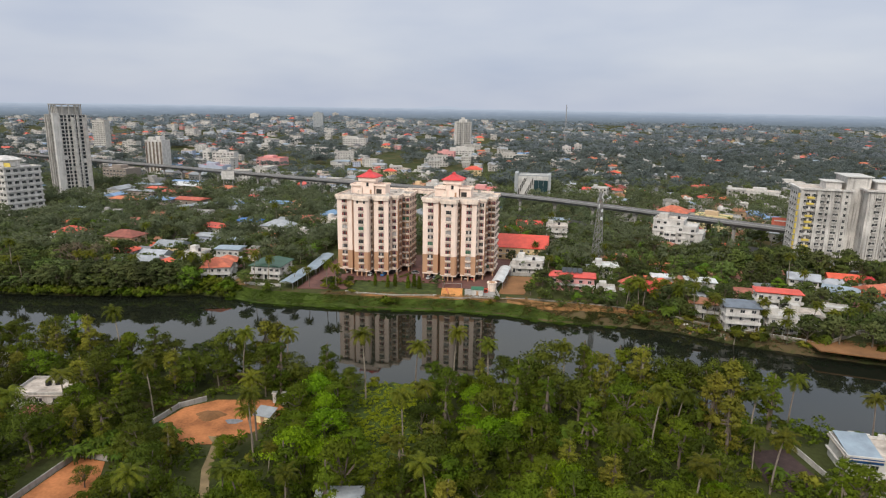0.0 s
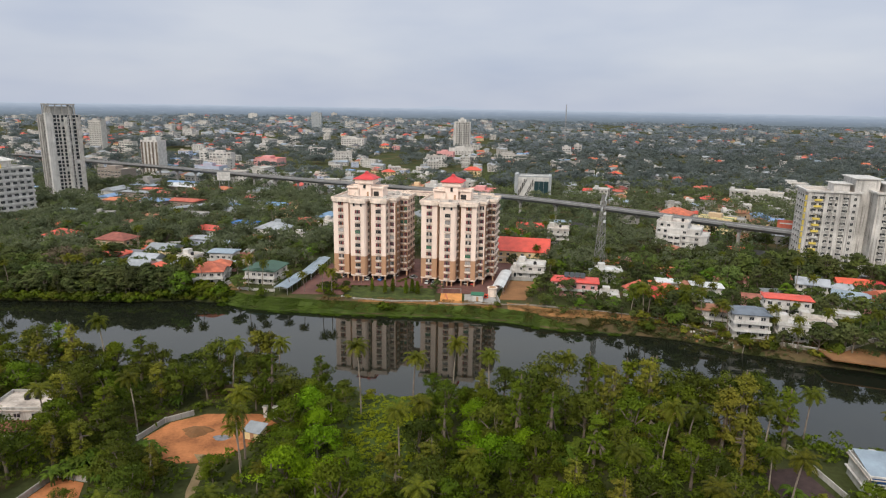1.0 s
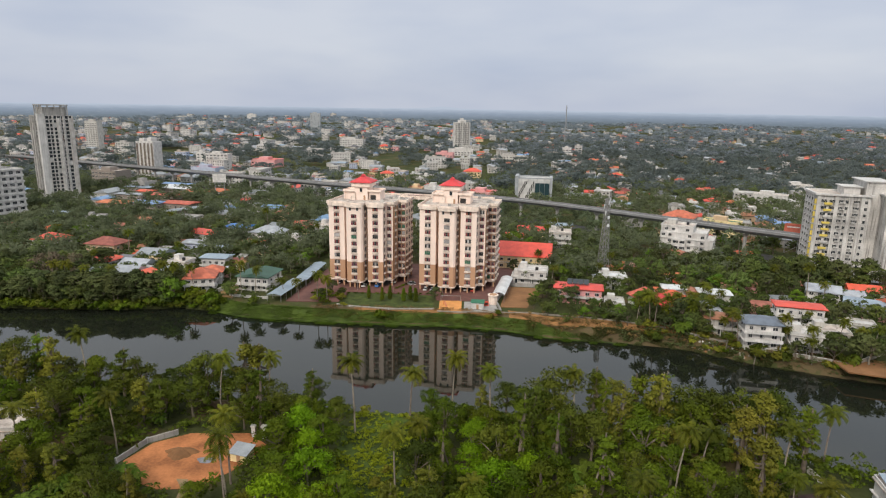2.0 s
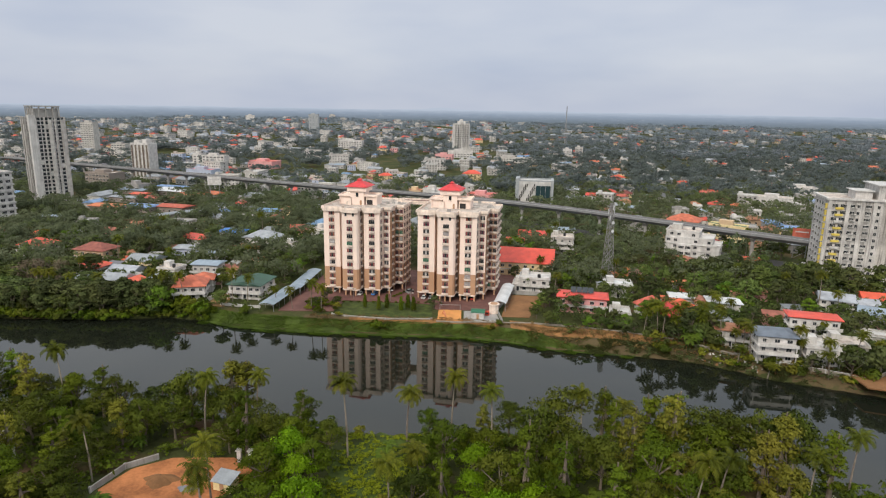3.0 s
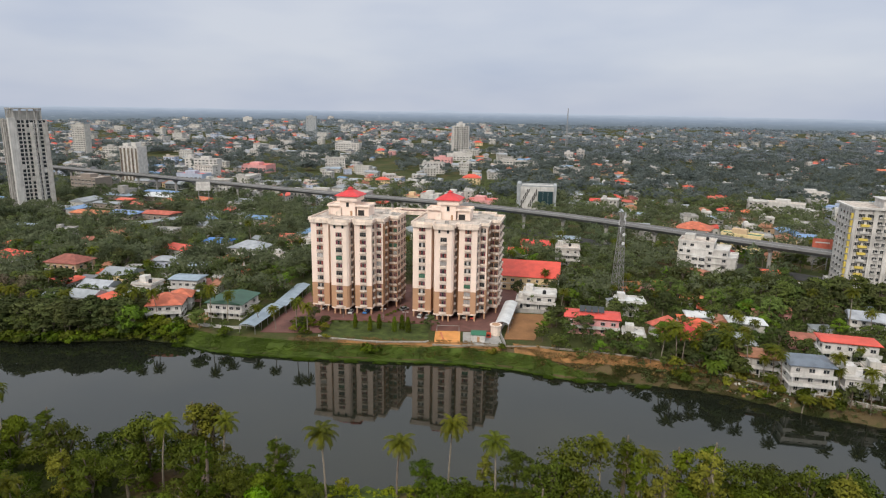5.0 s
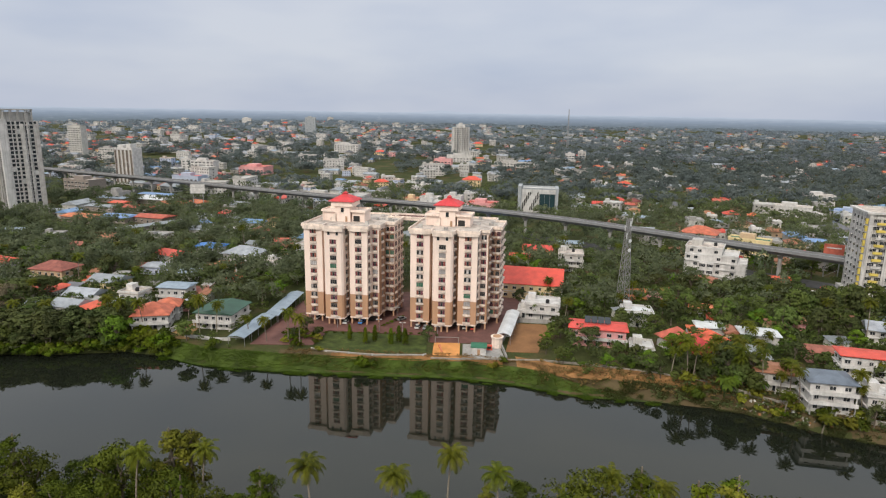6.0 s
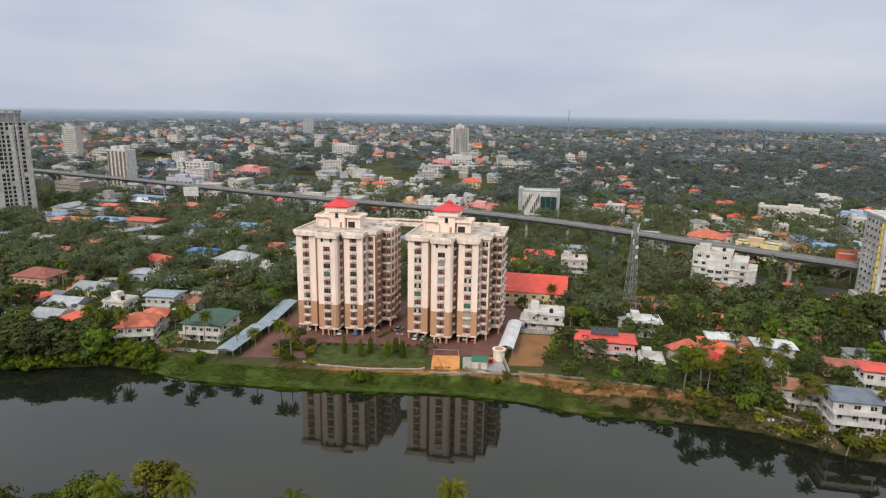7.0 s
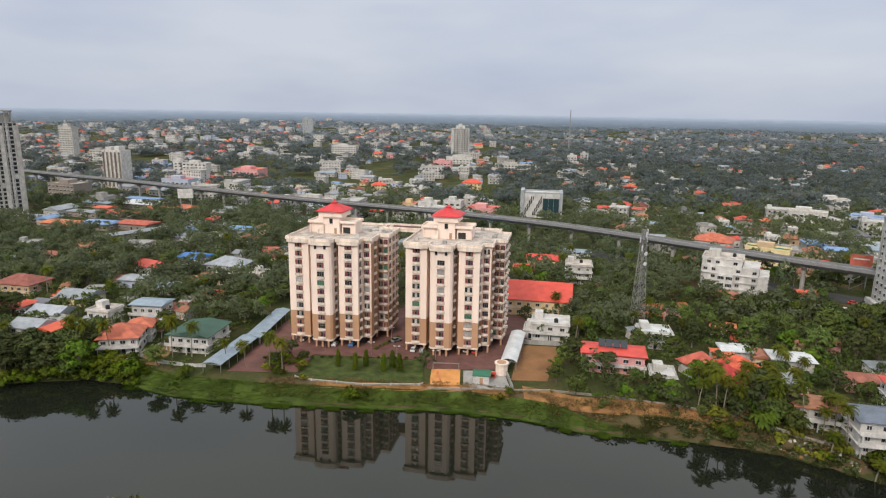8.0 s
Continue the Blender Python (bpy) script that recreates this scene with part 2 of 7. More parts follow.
    "leaf_twig": leaf_mat("brownish_twigs", (0.10, 0.082, 0.05), (0.19, 0.155, 0.10), vary=0.15),
    "leaf_scrub": leaf_mat("grey_green_scrub", (0.052, 0.062, 0.020), (0.125, 0.125, 0.045), vary=0.15, patch_size=0.3),
    # far-bank greens carry extra blue in the base colour, as thin haze
    "leaf_bank_dark": leaf_mat("hazed_dark_foliage", (0.046, 0.060, 0.022), (0.118, 0.138, 0.046)),
    "leaf_bank_mid": leaf_mat("hazed_green_foliage", (0.054, 0.076, 0.020), (0.142, 0.182, 0.044)),
    "leaf_bank_bright": leaf_mat("hazed_fresh_foliage", (0.056, 0.100, 0.012), (0.18, 0.29, 0.028), vary=0.2, hue=0.2),
    "leaf_bright": leaf_mat("bright_foliage", (0.066, 0.122, 0.003), (0.225, 0.355, 0.008), vary=0.2, hue=0.2),
    "leaf_glade": leaf_mat("yellow_green_grass", (0.14, 0.175, 0.008), (0.27, 0.32, 0.016), vary=0.15),
    "leaf_yellow": leaf_mat("yellowish_foliage", (0.075, 0.085, 0.012), (0.26, 0.25, 0.03), vary=0.25),
    "leaf_palm": leaf_mat("palm_fronds", (0.036, 0.050, 0.005), (0.150, 0.155, 0.013), vary=0.25),
    "leaf_banana": leaf_mat("banana_leaves", (0.048, 0.082, 0.010), (0.14, 0.20, 0.02), vary=0.25),
    # far leaves: haze is mixed into the base colour
    "leaf_haze": leaf_mat("far_hazed_foliage", (0.138, 0.165, 0.180), (0.205, 0.232, 0.245), vary=0.1, each=0.2, patch_size=0.05),
    "leaf_dry": leaf_mat("dry_brush", (0.10, 0.075, 0.03), (0.28, 0.19, 0.07), vary=0.2),
    "grey_panel": mat("grey_cladding", (0.33, 0.35, 0.36), 0.6, 0.15, 0.3, 3.0, streak=0.2),
    "leaf_grass": leaf_mat("long_grass", (0.050, 0.080, 0.007), (0.095, 0.135, 0.012), through_light=0.5, vary=0.1, each=0.35, patch_size=0.12),
    # paler, bluer base colours stand in for haze over the far woods
    "leaf_far": leaf_mat("distant_hazed_foliage", (0.080, 0.100, 0.098), (0.188, 0.214, 0.198), through_light=0.5, vary=0.1, each=0.25, patch_size=0.03),
    "leaf_remote": leaf_mat("remote_hazed_foliage", (0.190, 0.228, 0.262), (0.245, 0.285, 0.315), through_light=0.5, vary=0.1, each=0.25, patch_size=0.02),
    # town greens, lifted and greyed in the base colour to suggest haze
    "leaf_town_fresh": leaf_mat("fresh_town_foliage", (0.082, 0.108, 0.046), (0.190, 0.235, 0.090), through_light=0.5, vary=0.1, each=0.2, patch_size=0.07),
    "leaf_town": leaf_mat("hazed_town_foliage", (0.084, 0.106, 0.058), (0.184, 0.216, 0.118), through_light=0.5, vary=0.1, each=0.3, patch_size=0.11),
}
glass = bpy.data.materials.new("window_glass")
glass.use_nodes = True
gb = glass.node_tree.nodes["Principled BSDF"]
gb.inputs["Base Color"].default_value = (0.025, 0.03, 0.035, 1)
gb.inputs["Roughness"].default_value, gb.inputs["Specular IOR Level"].default_value = 0.12, 0.5
M["glass"] = glass
teal = glass.copy()
teal.name = "teal_glass"
teal.node_tree.nodes["Principled BSDF"].inputs["Base Color"].default_value = (0.025, 0.05, 0.057, 1)
M["teal"] = teal
blueglass = glass.copy()
blueglass.name = "blue_glass"
blueglass.node_tree.nodes["Principled BSDF"].inputs["Base Color"].default_value = (0.02, 0.06, 0.16, 1)
M["blueglass"] = blueglass
water_m = bpy.data.materials.new("river_water")
water_m.use_nodes = True
wt, wk = water_m.node_tree.nodes, water_m.node_tree.links
wb = wt["Principled BSDF"]
wb.inputs["Base Color"].default_value = (0.010, 0.012, 0.008, 1)
wb.inputs["Roughness"].default_value, wb.inputs["IOR"].default_value = 0.03, 1.42
w_pos = wt.new("ShaderNodeNewGeometry")
w_rip = wt.new("ShaderNodeTexNoise")
w_rip.inputs["Scale"].default_value, w_rip.inputs["Detail"].default_value = 0.5, 3.0
w_bump = wt.new("ShaderNodeBump")
w_bump.inputs["Strength"].default_value, w_bump.inputs["Distance"].default_value = 0.03, 0.1
wk.new(w_pos.outputs["Position"], w_rip.inputs["Vector"])
wk.new(w_rip.outputs["Fac"], w_bump.inputs["Height"])
wk.new(w_bump.outputs[0], wb.inputs["Normal"])
M["water"] = water_m


# ---- mesh building ----
class Shape:
    """Collects the faces of one mesh."""

    def __init__(self, m=None):
        self.v, self.f, self.i, self.slot = [], [], [], 0
        self.m = m or Matrix()

    def poly(self, pts):
        n = len(self.v)
        self.v += [tuple(self.m @ Vector(p)) for p in pts]
        self.f.append(tuple(range(n, n + len(pts))))
        self.i.append(self.slot)
        return self

    def loft(self, low, high, bottom=True, top=True):
        n, k = len(self.v), len(low)
        self.v += [tuple(self.m @ Vector(p)) for p in (*low, *high)]
        for a in range(k):
            b = (a + 1) % k
            self.f.append((n + a, n + b, n + k + b, n + k + a))
        if bottom:
            self.f.append(tuple(reversed(range(n, n + k))))
        if top:
            self.f.append(tuple(range(n + k, n + 2 * k)))
        self.i += [self.slot] * (len(self.f) - len(self.i))
        return self

    def prism(self, outline, z0, z1):
        return self.loft([(x, y, z0) for x, y in outline], [(x, y, z1) for x, y in outline])

    def box(self, x0, x1, y0, y1, z0, z1):
        return self.prism([(x0, y0), (x1, y0), (x1, y1), (x0, y1)], z0, z1)

    def ring(self, x0, x1, y0, y1, z0, z1, t):
        """A parapet or frame round a rectangle."""
        self.box(x0, x1, y0, y0 + t, z0, z1).box(x0, x1, y1 - t, y1, z0, z1)
        return self.box(x0, x0 + t, y0 + t, y1 - t, z0, z1).box(x1 - t, x1, y0 + t, y1 - t, z0, z1)

    def tube(self, pts, radii, sides=6):
        n = len(self.v)
        for p, r in zip(pts, radii):
            for a in range(sides):
                q = 2 * math.pi * a / sides
                self.v.append(tuple(self.m @ Vector((p[0] + r * math.cos(q), p[1] + r * math.sin(q), p[2]))))
        for s in range(len(pts) - 1):
            for a in range(sides):
                b = (a + 1) % sides
                self.f.append((n + s * sides + a, n + s * sides + b, n + (s + 1) * sides + b, n + (s + 1) * sides + a))
        self.f.append(tuple(range(n + (len(pts) - 1) * sides, n + len(pts) * sides)))
        self.i += [self.slot] * (len(self.f) - len(self.i))
        return self

    def bar(self, a, b, r):
        """A square bar from a to b."""
        a, b = Vector(a), Vector(b)
        d = (b - a).normalized()
        s = d.cross(Vector((0, 0, 1))) if abs(d.z) < 0.95 else Vector((1, 0, 0))
        s = s.normalized() * r
        u = d.cross(s).normalized() * r
        return self.loft([a + s + u, a - s + u, a - s - u, a + s - u], [b + s + u, b - s + u, b - s - u, b + s - u])

    def mesh(self, name, *mats):
        me = bpy.data.meshes.new(name)
        me.from_pydata(self.v, [], self.f)
        for m in mats:
            me.materials.append(m)
        if len(mats) > 1:
            me.polygons.foreach_set("material_index", self.i)
        bm = bmesh.new()
        bm.from_mesh(me)
        bmesh.ops.recalc_face_normals(bm, faces=bm.faces)
        bm.to_mesh(me)
        bm.free()
        return me


def part(name, shape, material, parent=None, label=""):
    """One mesh object, under a thing or a part where one is given."""
    data = shape
    if isinstance(shape, Shape):
        data = shape.mesh(name, *(material if isinstance(material, tuple) else (material,)))
    ob = new(name, data)
    if parent:
        ob.parent = parent
    return tagged(ob, label)


def thing(name, m, label, category, group="", kind=""):
    ob = new(name)
    ob.empty_display_size = 1.0
    ob.matrix_basis = m
    return tagged(ob, label, category, group, kind)


def put(ob, x, y, z, rz=0.0, s=1.0, sz=None):
    ob.matrix_basis = Matrix.LocRotScale((x, y, z), Euler((0, 0, radians(rz))), (s, s, sz or s))
    return ob


def curve_at(table, x):
    return float(np.interp(x, [p[0] for p in table], [p[1] for p in table]))


# ---- the lie of the land ----
FAR_BANK = ((-600, -60), (-204, -28), (-141, -26), (-118, -21), (-100, -25), (-88, -30), (-62, -33), (-28, -34), (0, -34), (18, -38), (34, -44), (60, -47), (82, -52), (99, -63), (124, -73), (143, -79), (260, -125), (600, -260))
NEAR_BANK = ((-600, -95), (-173, -80), (-128, -97), (-55, -103), (-20, -109), (10, -105), (48, -113), (87, -126), (113, -132), (260, -190), (600, -330))
WATER = -4.0


def smooth(a):
    a = min(1.0, max(0.0, a))
    return a * a * (3 - 2 * a)


def land(x, y):
    """The height of the ground."""
    f, n = curve_at(FAR_BANK, x), curve_at(NEAR_BANK, x)
    if y > (f + n) / 2:
        d = y - f
        rise = 8.0 if x < 30 else 9.0
    else:
        d, rise = n - y, 7.0
    z = -7.0 + 3.0 * smooth((d + 5) / 5) if d < 0 else -4.0 + 4.0 * smooth(d / rise) ** 0.8
    if y > 350:
        k = smooth((y - 350) / 1500)
        z += 14 * k + 9 * smooth((y - 500) / 900) * (noise.noise((x / 420, y / 420, 3.1)) + 0.1)
        z += 8 * smooth((y - 1000) / 480)
    return z


def spaced(core0, core1, step, lo, hi, grow=1.22):
    xs = list(np.arange(core0, core1 + 0.01, step))
    s, a = step, xs[-1]
    while a < hi:
        s *= grow
        a += min(s, 240)
        xs.append(a)
    s, a = step, xs[0]
    while a > lo:
        s *= grow
        a -= min(s, 240)
        xs.insert(0, a)
    return xs


def ground_sheet():
    xs = spaced(-220, 230, 3.0, -4200, 4200)
    ys = spaced(-200, 30, 2.5, -1400, 4600)
    verts = [(x, y, land(x, y) + (0.12 * noise.noise((x / 9, y / 9, 0)) - 0.14 if y > -140 else 0)) for y in ys for x in xs]
    k = len(xs)
    faces = [(j * k + i, j * k + i + 1, (j + 1) * k + i + 1, (j + 1) * k + i) for j in range(len(ys) - 1) for i in range(k - 1)]
    me = bpy.data.meshes.new("ground")
    me.from_pydata(verts, [], faces)
    m = bpy.data.materials.new("earth_and_grass")
    m.use_nodes = True
    n, l = m.node_tree.nodes, m.node_tree.links
    b = n["Principled BSDF"]
    b.inputs["Roughness"].default_value, b.inputs["Specular IOR Level"].default_value = 0.95, 0.1
    geo = n.new("ShaderNodeNewGeometry")
    cols = []
    for scale, detail in ((0.05, 5.0), (0.9, 4.0)):
        t = n.new("ShaderNodeTexNoise")
        t.inputs["Scale"].default_value, t.inputs["Detail"].default_value = scale, detail
        l.new(geo.outputs["Position"], t.inputs["Vector"])
        cols.append(t)
    ramp = n.new("ShaderNodeValToRGB")
    e = ramp.color_ramp.elements
    e[0].position, e[0].color = 0.3, (0.048, 0.060, 0.018, 1)
    e[1].position, e[1].color = 0.72, (0.17, 0.105, 0.06, 1)
    mid = e.new(0.55)
    mid.color = (0.080, 0.090, 0.032, 1)
    l.new(cols[0].outputs["Fac"], ramp.inputs[0])
    mul = n.new("ShaderNodeMix")
    mul.data_type, mul.blend_type = "RGBA", "MULTIPLY"
    mul.inputs[0].default_value = 0.6
    l.new(ramp.outputs[0], mul.inputs[6])
    l.new(cols[1].outputs["Fac"], mul.inputs[7])
    l.new(mul.outputs[2], b.inputs["Base Color"])
    bp = n.new("ShaderNodeBump")
    bp.inputs["Strength"].default_value, bp.inputs["Distance"].default_value = 0.5, 0.3
    l.new(cols[1].outputs["Fac"], bp.inputs["Height"])
    l.new(bp.outputs[0], b.inputs["Normal"])
    me.materials.append(m)
    for p in me.polygons:
        p.use_smooth = True
    tagged(new("ground", me), "dark earth and rough grass of the river plain", "ground", kind="structure")


ground_sheet()
tagged(part("water", Shape().poly([(-1500, -700, WATER), (1500, -700, WATER), (1500, 200, WATER), (-1500, 200, WATER)]), M["water"]),
       "still dark river water mirroring the towers", "river", kind="structure")


def patch(name, outline, material, label, lift=0.0, category="ground"):
    """A thin laid surface that follows the land."""
    s = Shape()
    s.prism(outline, -0.4, 0.03 + lift)
    return tagged(part(name, s, material), label, category, kind="structure")


def strip(name, x0, x1, a, b, material, label, lift=0.05, step=2.5, taper=0.0):
    """A ribbon of ground along the bank, between two distances behind the far waterline, lying on the land."""
    s = Shape()
    xs = np.arange(x0, x1 + 0.01, step)
    rows = []
    for x in xs:
        f = curve_at(FAR_BANK, x)
        wob = 0.9 * noise.noise((x / 6, 1.7, 0))
        far = b if not taper else a + (b - a) * min(1.0, max(0.04, (x1 - x) / taper))
        rows.append([(x, f + q + wob * (1 if k in (0, 6) else 0.3), land(x, f + q) + lift + 0.05) for k, q in enumerate(np.linspace(a, far, 7))])
    n = len(rows[0])
    s.v = [p for r in rows for p in r]
    s.f = [(i * n + j, (i + 1) * n + j, (i + 1) * n + j + 1, i * n + j + 1) for i in range(len(rows) - 1) for j in range(n - 1)]
    s.i = [0] * len(s.f)
    ob = part(name, s, material)
    return tagged(ob, label, "ground", kind="structure")


strip("bank_grass", -104, 62, -1.5, 6.2, M["bankgrass"], "bright green grass on the sloping river bank", 0.06, taper=34.0)
strip("bank_earth", -62, 150, 0.4, 9.0, M["drygrass"], "bare brown earth of the river bank", 0.0)
strip("bank_laterite", 18, 82, 6.0, 14.0, M["bankearth"], "bare orange brown earth below the river wall", 0.03)
strip("bank_path", -44, 15, 5.6, 8.8, M["bankearth"], "trodden orange earth below the garden wall", 0.04)
patch("glade", [(-29, -154), (-29, -122), (-20, -112), (-9, -118), (-11, -152)], M["bankgrass"], "small grassy glade among the trees", 0.0, "grass")
patch("plaza", [(-74, -20), (-52, -19), (-50, -4.2), (-12, -6.2), (-11.6, -13), (-0.2, -13), (12, -12.5), (23, 15), (26, 44), (-66, 52), (-70, 20)], M["paver"], "reddish brick paving round the apartment towers", 0.0, "pavement")
patch("garden_lawn", [(-51, -22.5), (-49.5, -5), (-13, -7), (-12, -24.5), (-30, -26)], M["lawn"], "mown green lawn beside the river wall", 0.05, "lawn")
patch("sandpit", [(-10, -26.5), (-10, -13.5), (-0.8, -13.2), (-0.8, -26.8)], M["sand"], "orange sand play area", 0.05, "sandpit")
patch("yard", [(15, -20), (19.8, 10), (35, 9), (26, -20)], M["bareearth"], "bare brown vacant plot beside the carport", 0.0, "yard")
patch("hut_yard", [(0.2, -27), (0.2, -14), (13, -13.4), (14.4, -27)], M["concrete"], "dirty concrete yard of the pump house", 0.02, "yard")
patch("vacant_plot", [(-107, -16), (-103, 0), (-99.5, 2), (-97, -17)], M["dryplot"], "dry grassy plot between two houses", 0.02, "yard")
patch("tilled_plot", [(67, -160), (69, -144), (78, -142), (80.5, -159)], M["tilled"], "dark tilled plot beside the white house", 0.05, "yard")
patch("red_clearing", [(-76, -140), (-73, -132), (-66, -127), (-52, -126), (-46, -131), (-50, -142), (-55, -149), (-63, -150), (-71, -147)], M["laterite"], "bare orange laterite clearing among the trees", 0.06, "clearing")
patch("laterite_plot", [(-89.5, -177), (-86.3, -157), (-79.3, -158.4), (-72, -177)], M["laterite"], "walled plot of bare orange earth", 0.05, "yard")
patch("dirt_track", [(-53.5, -176), (-53.6, -168), (-56.6, -160), (-57.6, -154), (-58.6, -149), (-61, -146), (-58.4, -146), (-56.4, -149.5), (-55.6, -154), (-54.6, -160), (-51.6, -168), (-51.2, -176)], M["track"], "pale dirt track through the grove", 0.08, "track")
patch("laterite_slope", [(70, 44), (72, 62), (98, 68), (96, 50)], M["laterite"], "bare orange laterite slope behind the mast", 0.1, "clearing")
patch("river_ramp", [(122, -76), (122, -66), (150, -70), (156, -86), (140, -82)], M["bareearth"], "bare reddish earth beside the river", 0.02, "yard")


# ---- twin apartment towers ----
FLOOR, BASE = 3.08, 2.8
OCC = []  # places kept free of trees: x, y, radius


def keep_clear(x, y, r):
    OCC.append((x, y, r))


def tower_window_meshes():
    """Frame with mullions, panes, curtains and the bowed sill box, facing -y, 3 m wide."""
    frame = Shape()
    frame.box(-1.5, 1.5, -0.02, 0.14, 0, 0.1).box(-1.5, 1.5, -0.02, 0.14, 1.6, 1.7)
    for x in (-1.5, -0.53, 0.45, 1.42):
        frame.box(x, x + 0.08, -0.02, 0.12, 0.1, 1.6)
    frame.box(-1.42, 1.42, 0.0, 0.06, 1.1, 1.15)
    pane = Shape().box(-1.45, 1.45, 0.12, 0.16, 0.05, 1.65)
    sill = Shape()
    arc = [(-1.75 + 3.5 * a / 8, -0.15 - 0.62 * math.sin(math.pi * a / 8)) for a in range(9)]
    sill.prism(arc + [(1.75, 0.12), (-1.75, 0.12)], -0.75, -0.08)
    shade = Shape().box(-1.75, 1.75, -0.45, 0.1, 1.78, 1.88)
    return frame, pane, sill, shade


tw_frame, tw_pane, tw_sill, tw_shade = (s.mesh(n, m) for s, n, m in zip(tower_window_meshes(), ("frame", "pane", "sill", "sunshade"), (M["window_frame"], M["glass"], M["cornice"], M["cornice"])))
tw_curtains = [Shape().box(a, b, 0.07, 0.11, 0.12, 1.58).mesh("curtain", M[k]) for a, b, k in ((-1.4, -0.5, "curtain_red"), (0.5, 1.4, "curtain_red"), (-1.42, 1.42, "curtain_green"), (-0.45, 0.45, "curtain_pale"), (-1.4, 1.4, "curtain_pale"), (-1.4, -0.5, "curtain_pale"))]
tw_small = Shape().box(-0.55, 0.55, -0.03, 0.12, 0, 0.08).box(-0.55, 0.55, -0.03, 0.12, 1.3, 1.38).box(-0.55, -0.47, -0.03, 0.12, 0.08, 1.3).box(0.47, 0.55, -0.03, 0.12, 0.08, 1.3).mesh("frame", M["curtain_pale"])
tw_small_pane = Shape().box(-0.5, 0.5, 0.04, 0.1, 0.04, 1.34).mesh("pane", M["glass"])


def tower_window(tower, x, y, z, face, rng, width=0.86, sill=True, small=False):
    w = part("window", tw_small if small else tw_frame, None, tower)
    w.matrix_basis = Matrix.LocRotScale((x, y, z), Euler((0, 0, radians(face))), (width, 1, 1))
    part("pane", tw_small_pane if small else tw_pane, None, w)
    if small:
        return
    if sill:
        part("sill", tw_sill, None, w)
    k = rng.random()
    if k < 0.05:
        part("blind", tw_curtains[2], None, w, "green roller blind")
    elif k < 0.55:
        part("curtain", tw_curtains[0], None, w)
        part("curtain", tw_curtains[1], None, w)
    elif k < 0.72:
        part("curtain", tw_curtains[3], None, w)
    elif k < 0.8:
        part("curtain", tw_curtains[4], None, w)
    elif k < 0.9:
        part("curtain", tw_curtains[5], None, w)


# outline of a tower, front towards -y, seen from above; bays stand out from recessed joints
BAY2 = [(9.2, -1.9), (9.9, -2.6), (16.3, -2.6), (17.0, -1.9)]
OUTLINE = [(0, 0), (7.6, 0), (7.6, 3.2), (9.2, 3.2), *BAY2, (17.0, 3.2), (18.8, 3.2), (18.8, 0), (26.0, 0), (26.0, 4.2), (29.4, 4.2), (29.4, 12.2), (33.2, 12.2), (33.2, 25.0), (29.0, 25.0), (29.0, 31.0), (4.0, 31.0), (4.0, 26.0), (0, 26.0)]


def grown(outline, r):
    """The outline pushed outward by r."""
    out, k = [], len(outline)
    for a in range(k):
        p, q, s = (Vector(outline[(a + d) % k]) for d in (-1, 0, 1))
        n1, n2 = (q - p).normalized(), (s - q).normalized()
        n1, n2 = Vector((n1.y, -n1.x)), Vector((n2.y, -n2.x))
        b = (n1 + n2) / max(0.35, 1 + n1.dot(n2))
        out.append(tuple(q + b * r))
    return out


def apartment_tower(x, y, rz, label, seed, red_core=(12.0, 14.3)):
    rng = random.Random(seed)
    t = thing("apartment_tower", Matrix.LocRotScale((x, y, 0), Euler((0, 0, radians(rz))), (0.965, 1, 1)), label, "apartment building", "twin apartment towers")
    split, top = BASE + 3 * FLOOR - 0.25, BASE + 11 * FLOOR + 0.2
    part("lower_wall", Shape().prism(OUTLINE, BASE, split), M["tan"], t, "tan painted lower storeys")
    part("upper_wall", Shape().prism(OUTLINE, split, top), M["cream"], t, "cream painted upper storeys")
    # deep joints coloured brown; stepped side tan, with its shade in the colour
    joints = Shape()
    for x0, x1, yy in ((7.65, 9.15, 3.17), (17.05, 18.75, 3.17)):
        joints.box(x0, x1, yy - 0.02, yy + 0.2, BASE, top - 1.2)
    part("joint_wall", joints, M["recess"], t, "brown recessed joint between bays")
    part("side_wall", Shape().box(29.43, 33.17, 12.17, 12.3, BASE, top - 1).box(29.42, 29.47, 4.3, 12.15, BASE, top - 1), M["tan"], t, "stepped side wall, its shade put into a tan colour")
    # cornice with bowed fronts over each bay
    c = Shape()
    c.prism(grown(OUTLINE, 0.35), top, top + 0.35).prism(grown(OUTLINE, 0.8), top + 0.35, top + 0.75)
    part("cornice", c, M["cornice"], t, "projecting moulded roof edge")
    for bx0, bx1, by in ((-0.4, 8.0, -0.55), (9.0, 17.2, -3.1), (18.4, 26.4, -0.55)):
        arc = [(bx0 + (bx1 - bx0) * a / 10, by - 0.75 * math.sin(math.pi * a / 10)) for a in range(11)]
        part("bowed_cornice", Shape().prism(arc + [(bx1, by + 1.2), (bx0, by + 1.2)], top - 0.55, top + 0.95), M["cornice"], t)
    par = Shape()
    g0, g1 = grown(OUTLINE, 0.75), grown(OUTLINE, 0.4)
    k = len(g0)
    for a in range(k):
        b = (a + 1) % k
        par.prism([g0[a], g0[b], g1[b], g1[a]], top + 0.75, top + 1.55)
    part("parapet", par, M["cornice"], t)
    part("roof_deck", Shape().prism(grown(OUTLINE, 0.3), top + 0.752, top + 0.8), M["roof_slab"], t, "weathered flat roof deck")
    # windows
    for f in range(11):
        z = BASE + f * FLOOR + 1.0
        for wx, wy in ((3.8, 0.0), (22.4, 0.0)):
